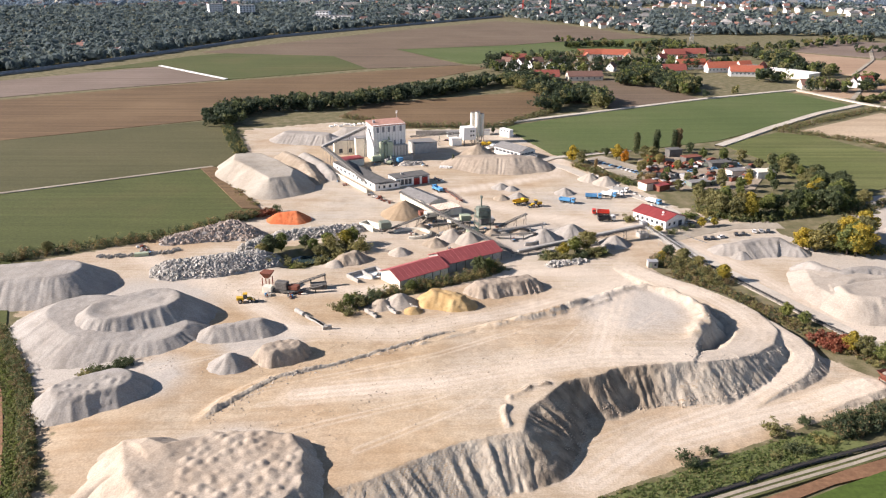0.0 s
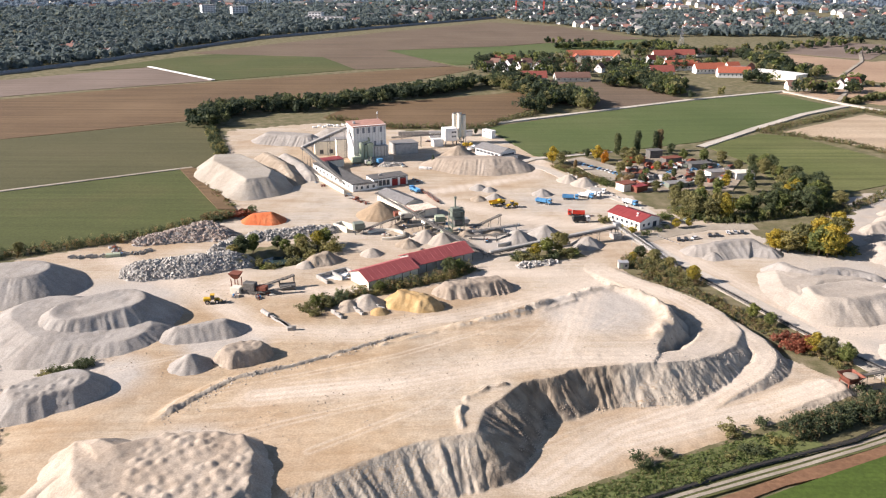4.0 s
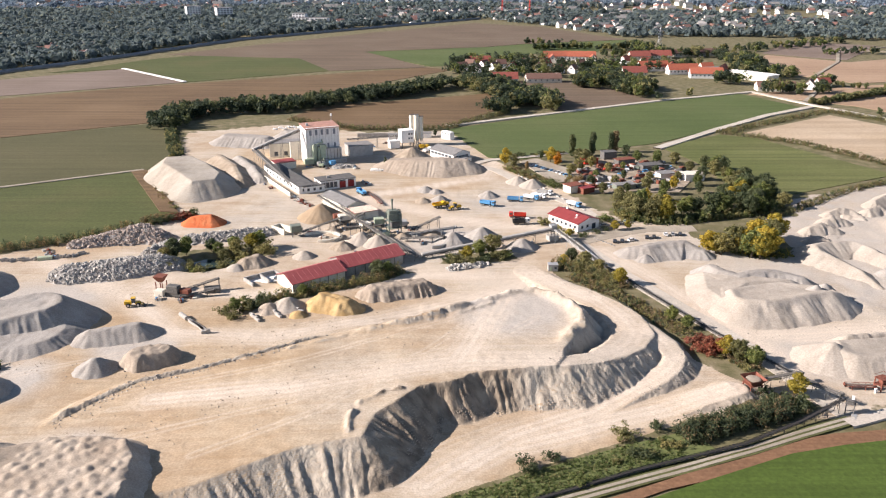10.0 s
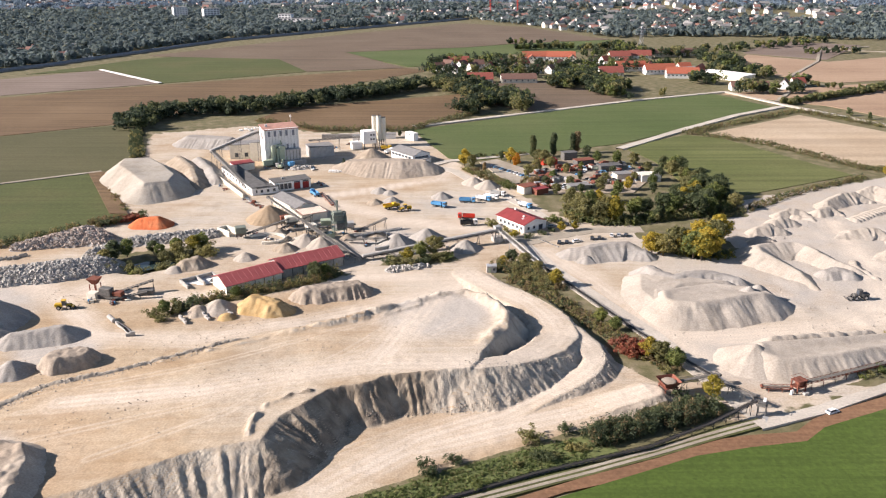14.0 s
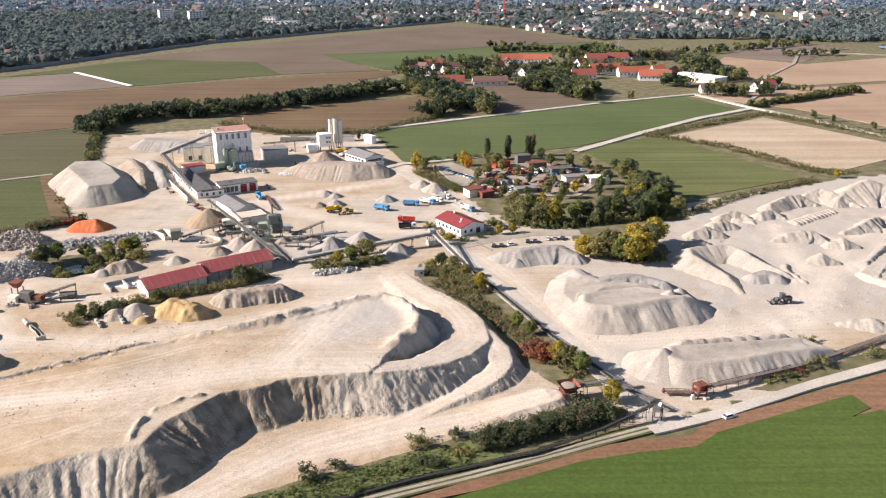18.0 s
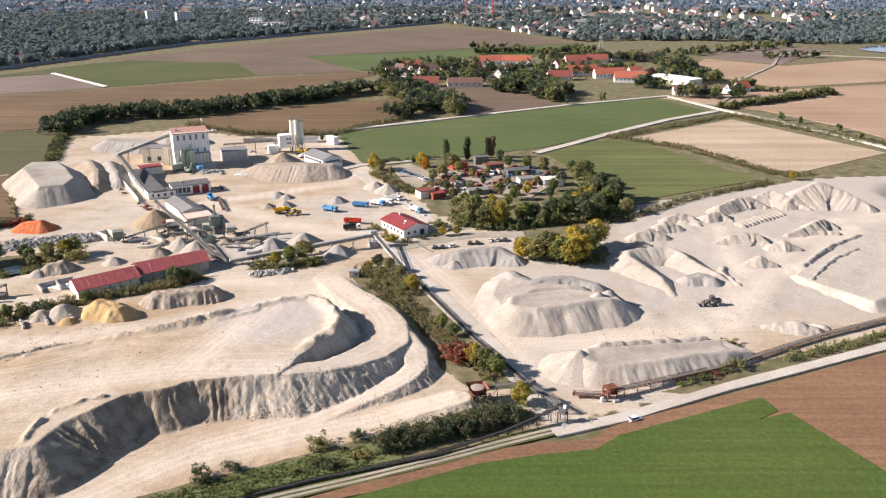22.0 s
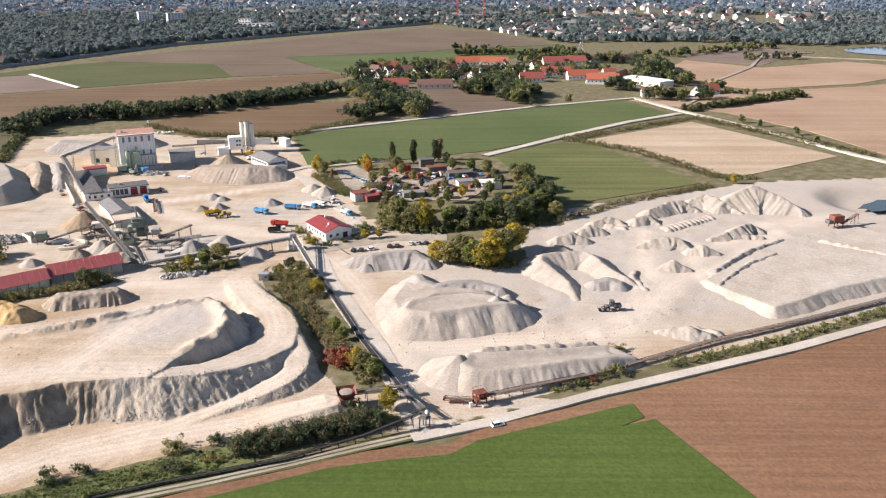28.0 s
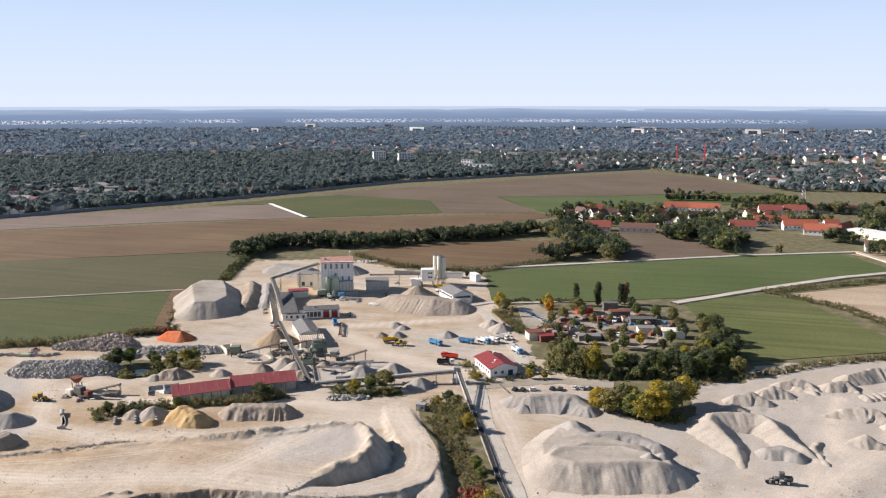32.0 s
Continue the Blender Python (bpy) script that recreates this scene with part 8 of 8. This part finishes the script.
def dumper(x, y, turn, label):
    root = thing("dump_truck", x, y, land_at(x, y), turn, label, "dumper", "yellow dumpers")
    block("hood", 3.2, 0, 1.2, 2.2, 2.2, 1.3, M_YELLOW, root, "", 0.15)
    c = block("cab", 1.4, 0, 1.4, 1.5, 2.0, 2.0, M_YELLOW, root, "", 0.12)
    block("window", 1.4, 0, 2.3, 1.56, 1.8, 0.8, M_GLASS, c)
    bm = bmesh.new()
    box(bm, -2.2, 0, 1.6, 5.2, 2.9, 0.2)
    for s in (-1, 1):
        box(bm, -2.2, s * 1.4, 1.7, 5.2, 0.15, 1.2)
    box(bm, 0.4, 0, 1.7, 0.15, 2.9, 1.5)
    part("bed", bm, M_YELLOW, root)
    block("chassis", -0.5, 0, 0.8, 7, 1.0, 0.4, M_BLACK, root)
    for ax in (3.0, -1.4, -3.2):
        for s in (-1, 1):
            wheel(root, ax, s * 1.2, 0.85, 0.6)
    return root


dumper(-65, 420, 30, "yellow articulated dump truck beside a heap")
exc = thing("excavator", -140, 507, 0, 80, "pale green material excavator", "excavator")
block("track_unit", 0, -1.1, -0.05, 3.6, 0.6, 0.8, M_TYRE, exc, "", 0.2)
block("track_unit", 0, 1.1, -0.05, 3.6, 0.6, 0.8, M_TYRE, exc, "", 0.2)
block("house", -0.6, 0, 1.0, 3.2, 2.4, 1.4, M_PALEGREEN, exc, "", 0.15)
block("cab", 0.7, 0.7, 2.2, 1.3, 1.0, 1.4, M_GLASS, exc, "", 0.08)
pipe("boom", (0.8, 0, 1.6), (4.0, 0, 5.2), 0.28, M_PALEGREEN, exc)
pipe("arm", (4.0, 0, 5.2), (5.8, 0, 2.4), 0.22, M_PALEGREEN, exc)
block("bucket", 5.9, 0, 1.4, 0.9, 1.0, 0.9, M_FRAME, exc, "", 0.1)


def car(x, y, turn, paint, label):
    """A parked car, nose to +x."""
    root = thing("parked_car", x, y, land_at(x, y), turn, label, "car", "parked cars")
    bm = bmesh.new()
    prof = [(-2.1, 0.35), (-2.15, 0.8), (-1.9, 0.95), (1.0, 0.92), (1.95, 0.78), (2.15, 0.55), (2.1, 0.3)]
    rings = [[bm.verts.new((px, s * 0.86, pz)) for px, pz in prof] for s in (-1, 1)]
    bm.faces.new(rings[0])
    bm.faces.new(rings[1][::-1])
    for i in range(len(prof)):
        j = (i + 1) % len(prof)
        bm.faces.new((rings[0][i], rings[1][i], rings[1][j], rings[0][j]))
    bmesh.ops.recalc_face_normals(bm, faces=bm.faces)
    body = part("body", bm, paint, root)
    bm = bmesh.new()
    vs = box(bm, -0.45, 0, 0.9, 2.7, 1.6, 0.55)
    for v in vs:
        if v.co.z > 1.2:
            v.co.x, v.co.y = -0.45 + (v.co.x + 0.45) * 0.72, v.co.y * 0.82
    part("cabin", bm, M_GLASS, root, "dark glass cabin")
    block("roof", -0.45, 0, 1.44, 1.9, 1.28, 0.06, paint, root)
    for s in (-1, 1):
        block("headlight", 2.08, s * 0.6, 0.58, 0.1, 0.35, 0.14, M_SILVER, body)
        for ax in (-1.3, 1.35):
            wheel(root, ax, s * 0.78, 0.32, 0.2)
    return root


for x, y, a, m, lab in ((16.5, 364, 80, M_BLACK, "dark parked car beside the grey heap"), (20, 364.5, 80, M_BLACK, "black parked car beside the grey heap"), (25, 366, 25, M_CARWHITE, "white parked car beside the grey heap"), (33, 370, 80, M_BLACK, "dark parked car on the gravel road"), (36.5, 370.5, 80, M_BLACK, "black parked car on the gravel road"),
                        (43, 374, 80, M_CARWHITE, "white parked car at the end of the row"), (46.5, 374.5, 80, M_SILVER, "silver parked car at the end of the row"), (50, 374.5, 70, M_BLACK, "dark blue parked car at the end of the row"), (16, 388, 20, M_SILVER, "silver parked car behind the office house"), (20.5, 389.5, 80, M_BLACK, "dark parked car behind the office house"), (24, 391, 80, M_BLACK, "black parked car behind the office house"), (77, 212.5, 25, M_CARWHITE, "white van-like car on the field track")):
    car(x, y, a, m, lab)
loader(27, 392, 100, M_PALEGREEN, "small green tractor loader by the hedge", 0.55)
# beams, slabs and dumped things south-west of the barn
jr = random.Random(12)
for i in range(5):
    b = thing("concrete_beam", -155 + i * 1.2, 271 - i * 1.6, land_at(-155, 271), -45 + jr.uniform(-4, 4), "long grey concrete beam lying on the ground", "beam", "concrete beams")
    block("body", 0, 0, -0.1, 10 if i < 3 else 5, 0.9, 0.9, M_CONC, b, "", 0.08)
pp = thing("concrete_pipe", -160, 276, land_at(-160, 276), 0, "grey concrete pipe lying on its side", "pipe")
bm = bmesh.new()
limb(bm, (-2, 2, 0.9), (1.5, -2, 0.9), 0.9, 0.9, 14)
part("body", bm, M_CONC, pp)
for x, y, L, a in ((-134, 276, 9, -55), (-127, 280, 8, -55), (-148, 262, 4, 20), (-119, 283, 7, -50)):
    w = thing("pen_wall", x, y, land_at(x, y), a, "low wall of stacked concrete blocks", "wall", "pen walls")
    for i in range(int(L / 1.6)):
        block("concrete_block", -L / 2 + 0.8 + i * 1.62, 0, -0.2, 1.55, 0.8, 1.3 + 0.4 * (i % 2), M_CONC, w, "", 0.05)
heap("sand_heap", [(-119, 279, 2.0)], 0.5, 0.7, M_OCHRE, "small yellow sand heap by a pen wall")
heap("sand_heap", [(-131, 284, 3.4)], 0.4, 0.65, M_BEIGE, "beige sand cone in a pen")
mixr = random.Random(21)
for i in range(11):
    x, y = -258 + i * 3.1 + mixr.uniform(-1, 1), 340 + i * 0.8 + mixr.uniform(-1.5, 1.5)
    b = thing("scrap_rack", x, y, 0, mixr.uniform(0, 90), "scrapped grey steel rack by the hedge", "scrap", "scrapped frames by the hedge")
    block("rail", 0, -0.8, -0.1, 3.4, 0.2, 1.0, M_CONC, b)
    block("rail", 0, 0.8, -0.1, 3.4, 0.2, 1.0, M_CONC, b)
    block("crossbar", -1.3, 0, 0.5, 0.2, 1.6, 0.2, M_FRAME, b)
    block("crossbar", 1.3, 0, 0.5, 0.2, 1.6, 0.2, M_FRAME, b)
# water
for name, cx, cy, rx, ry, z, lab in (("pond", -168, 339, 13, 5.5, -1.1, "small dark pond among bushes"), ("pond", 312, 453, 24, 9, -3.0, "grey blue quarry pond")):
    bm = bmesh.new()
    ring = [bm.verts.new((rx * (1 + 0.12 * math.sin(i * 1.9)) * math.cos(i / 24 * 6.2832), ry * (1 + 0.15 * math.sin(i * 2.3)) * math.sin(i / 24 * 6.2832), 0)) for i in range(24)]
    bm.faces.new(ring)
    w = part(name, bm, M_WATER, None)
    w.location = (cx, cy, z)
    w.rotation_euler = (0, 0, radians(25))
    tagged(w, lab, "water", kind="structure")
bm = bmesh.new()
ring = [bm.verts.new((90 * math.cos(i / 20 * 6.2832), 60 * math.sin(i / 20 * 6.2832), 1.2)) for i in range(20)]
bm.faces.new(ring)
w = part("lake", bm, M_WATER, None)
w.location = (700, 1190, 0)
tagged(w, "distant blue lake among trees", "water", kind="structure")
# scrapyard in the eastern grove
sy = random.Random(31)
for i in range(130):
    u, v = sy.random(), sy.random()
    x, y = 16 + u * 72, 455 + v * 62
    if abs((y - 455) - (x - 16) * 0.35 - 18) > 26:
        continue
    k = sy.random()
    if k < 0.45:
        c = thing("scrap_container", x, y, 0, sy.choice((20, 110, 35, 60)), sy.choice(("rusty red scrap container", "blue grey scrap container", "pale green old container")) + " in the scrapyard", "container", "scrapyard containers")
        m = sy.choice((M_RUST, M_RUST, M_GALV, M_GREENSTEEL, M_CONC, M_FRAME, M_FRAME))
        block("body", 0, 0, -0.1, sy.uniform(4, 7), 2.5, sy.uniform(2, 2.9), m, c, "", 0.08)
        block("lid", 0, 0, 2.3, 3.6, 2.2, 0.8, sy.choice((M_GALV, M_RUST, M_FRAME)), c, "", 0.1)
    else:
        car(x, y, sy.uniform(0, 360), sy.choice((M_CARWHITE, M_SILVER, M_BLACK, M_RUST, M_FRAME, M_BLUE)), "wrecked car in the scrapyard")
for x, y, sx, sy_, h, a, m, r, lab in ((85, 476, 12, 8, 4, 10, M_WHITE, M_CREAM, "white flat-roofed shed in the scrapyard"), (52, 512, 12, 6, 4, 20, M_FRAME, M_RUST, "dark low scrapyard shed"), (66, 500, 14, 7, 3.6, 15, M_FRAME, M_DARKROOF, "brown low scrapyard shed"),
                                     (10, 451, 9, 7, 4, 30, M_CREAM, M_RUST, "red scrapyard container stack"), (17, 448, 8, 5, 3.2, 30, M_RUST, M_REDSHEET, "orange scrapyard container stack"), (40, 456, 12, 6, 3, 15, M_GREENSTEEL, M_GREYROOF, "low green scrapyard shed"), (70, 480, 10, 7, 3.4, 15, M_CREAM, M_GREYROOF, "grey flat scrapyard workshop"), (30, 515, 10, 6, 3.6, 20, M_RED, M_RED, "red sheet scrapyard store"), (45, 528, 9, 6, 5, 15, M_FRAME, M_DARKROOF, "black scrapyard shed beside poplars")):
    flat_house("scrapyard_shed", x, y, a, sx, sy_, h, m, r, lab)
patch("yard", [(-14, 520), (-2, 528), (16, 500), (8, 470), (2, 466)], 0.5, M_LANE, "pale gravel yard of the scrapyard", "yard")
patch("yard", [(14, 446), (10, 462), (20, 520), (58, 530), (92, 488), (70, 448)], 0.45, M_EARTH, "brown trodden scrapyard ground", "yard")
# roads
lane("road", [(55, 210), (48, 232), (36, 266), (26, 289), (12, 322), (-1, 362), (-6, 376)], 8, 0.12, M_ROAD, "pale straight haul road through the works", "road")
lane("road", [(-2, 364), (16, 375), (34, 383), (60, 384)], 9, 0.1, M_LANE, "gravel road past the parked cars", "road")
lane("road", [(15, 398), (6, 425), (-14, 462), (-30, 498), (-45, 512)], 7, 0.14, M_ROAD, "pale gate road along the yard", "road")
lane("road", [(-45, 512), (-34, 524), (0, 536), (20, 545)], 5, 0.45, M_ROAD, "pale lane between yard and green field", "road")
lane("track", [(-120, 139), (-60, 159.5), (-33, 170.7), (-15.8, 177.6), (1, 184.4), (19, 191.8), (34, 198.6), (54, 207)], 4.4, 0.56, M_MEADOW, "grassy strip of the field track beside the belt")
for side in (-1.0, 1.0):
    lane("track", [(-120, 139 + side), (-60, 159.5 + side), (-33, 170.7 + side), (-15.8, 177.6 + side), (1, 184.4 + side), (19, 191.8 + side), (34, 198.6 + side), (54, 207 + side)], 1.1, 0.64, M_LANE, "pale wheel rut of the field track")
lane("road", [(52, 205), (75, 214), (111, 232), (183, 264), (300, 322), (420, 382)], 4.2, 0.7, M_ROAD, "pale field track along the belt")
lane("road", [(-60, 634), (137, 749), (235, 796), (263, 726), (307, 639), (338, 561), (360, 520)], 5, 1.0, M_ROAD, "pale asphalt field lane")
lane("road", [(84, 556), (145, 619), (205, 676), (259, 716)], 6, 1.0, M_ROAD, "pale farm track between green fields")
lane("road", [(-480, 370), (-352, 439), (-250, 499)], 3, 0.8, M_LANE, "thin grassy field track")
lane("road", [(263, 740), (300, 800), (340, 900), (420, 1020), (480, 1150), (560, 1180)], 4, 1.1, M_LANE, "pale country lane")
lane("road", [(480, 1150), (640, 1080), (760, 1060)], 4, 1.1, M_LANE, "pale country lane")
# loose gear about the works
conveyor([(-106, 446, 1.3), (-97, 423, 1.3)], 1.2, "grey belt frame lying on the yard", M_RUST, 8, rail=0.7)
gear = random.Random(77)


def scrap_pile(x, y, wide, label):
    """A pile of old machine parts: beams, plates, drums and pipes."""
    root = thing("scrap_pile", x, y, land_at(x, y), gear.uniform(0, 180), label, "scrap", "piles of old parts")
    for i in range(5):
        block("beam", gear.uniform(-wide, wide) * 0.5, gear.uniform(-wide, wide) * 0.4, -0.1 + 0.3 * i * gear.random(), gear.uniform(1.5, 3.5), 0.35, 0.35, gear.choice((M_RUST, M_GALV, M_FRAME)), root)
    for i in range(3):
        block("plate", gear.uniform(-wide, wide) * 0.6, gear.uniform(-wide, wide) * 0.6, -0.1, gear.uniform(0.8, 2), gear.uniform(0.8, 1.6), gear.uniform(0.3, 1.2), gear.choice((M_RUST, M_CREAM, M_GALV, M_FRAME)), root, "", 0.05)
    for i in range(2):
        px, py = gear.uniform(-wide, wide) * 0.5, gear.uniform(-wide, wide) * 0.5
        cylinder("drum", px, py, -0.1, 0.45, 1.1, gear.choice((M_RUST, M_BLUE, M_GALV)), root, "", 10)
        pipe("pipe", (px - 1.5, py + 0.6, 0.3), (px + 1.6, py - 0.4, 0.5), 0.16, M_GALV, root)


for x, y, w in ((-143, 432, 3), (-139, 427, 3), (-147, 438, 2.4), (-135, 423, 2.6), (-172, 475, 2), (-168, 466, 2), (-163, 458, 2), (-176, 484, 1.8), (-112, 471, 2.4), (-108, 467, 2.4), (-148, 506, 2.4), (-136, 503, 2.6), (-118, 503, 2.4), (-126, 396, 2.2), (-94, 372, 2.4), (-100, 384, 2.4), (-79, 382, 2.2), (-107, 372, 2), (-128, 378, 2), (-113, 383, 2),
                (-242, 349, 3), (-239, 345, 3), (-245, 353, 3), (-163, 297, 2), (-167, 294, 2), (-176, 296, 2), (-131, 321, 2), (-134, 318, 1.6), (-104, 575, 2.6), (-112, 563, 2.6), (-80, 572, 2.4), (-92, 388, 2.6), (-98, 392, 2.4), (-86, 378, 2.4), (-112, 390, 2.4), (-116, 368, 2.2), (-74, 362, 2.2), (-82, 346, 2.2), (-66, 350, 2), (-122, 372, 2.2), (-104, 350, 2), (-56, 356, 2), (-90, 362, 2)):
    scrap_pile(x, y, w, "pile of old rusty machine parts on the ground")
cont = thing("scrap_container", -241, 342, 0, 15, "low green scrap container by the hedge", "container")
block("body", 0, 0, -0.1, 6, 2.4, 1.5, M_PALEGREEN, cont, "", 0.08)
for k in range(16):
    s = k / 15
    b = thing("barrier_block", -20 + 30 * s + gear.uniform(-0.4, 0.4), 492 - 78 * s + gear.uniform(-0.8, 0.8), 0, -62 + gear.uniform(-8, 8), "pale concrete barrier block along the gate road", "block", "barrier blocks")
    block("body", 0, 0, -0.1, 2.2, 0.8, 0.9, M_CONC, b, "", 0.06)
for k in range(9):
    b = thing("concrete_block", -108 + (k % 5) * 1.7 + gear.uniform(-0.3, 0.3), 497 + (k // 5) * 2.2 + gear.uniform(-0.3, 0.3), 0, gear.uniform(-15, 15), "white concrete block stacked beside the broad heap", "block", "white blocks")
    block("body", 0, 0, -0.1, 1.5, 1.3, 1.1, M_WHITE, b, "", 0.06)
for k in range(22):
    b = thing("bulk_bag", -192 + k * 1.7 + gear.uniform(-0.4, 0.4), 624 + k * 0.5 + gear.uniform(-3, 3), 0, gear.uniform(0, 90), "white filled bulk bag behind the mixing tower", "bag", "white bulk bags")
    block("body", 0, 0, -0.1, 1.5, 1.5, 1.5, M_WHITE, b, "", 0.3)
for k in range(11):
    car(-6 + k * 1.9 + gear.uniform(-0.4, 0.4), 509 - k * 2.6 + gear.uniform(-0.5, 0.5), 28 + gear.uniform(-5, 5), gear.choice((M_BLUE, M_SILVER, M_BLUE, M_BLACK, M_CARWHITE)), "old car parked along the scrapyard row")
for k in range(14):
    c = thing("farm_machine", 34 + (k % 7) * 3.2 + gear.uniform(-0.6, 0.6), 497 + (k // 7) * 7 + gear.uniform(-2, 2), 0, gear.uniform(-30, 30), "red used farm machine in the scrapyard", "machine", "red farm machines")
    block("frame", 0, 0, 0.5, 3.4, 0.5, 0.4, M_FRAME, c)
    block("hopper", 0, 0, 0.9, 2.6, 1.6, 1.1, gear.choice((M_RED, M_RUST, M_RUST, M_CARWHITE)), c, "", 0.12)
    for sx in (-1, 1):
        wheel(c, 0.4, sx * 1.1, 0.6)
wall = thing("bay_wall", -108, 596, 0, 4, "long pale concrete bay wall behind the tower", "wall")
for k in range(12):
    block("concrete_panel", -16.5 + k * 3, 0, -0.2, 2.9, 0.5, 3.2, M_CONC, wall, "", 0.04)
flat_house("site_office", -96, 590, 6, 14, 5, 3.4, M_CARWHITE, M_GREYROOF, "low white site office with a grey flat roof")
flat_house("site_office", -78, 596, 4, 12, 5, 3.2, M_CARWHITE, M_GREYROOF, "long low white container office")
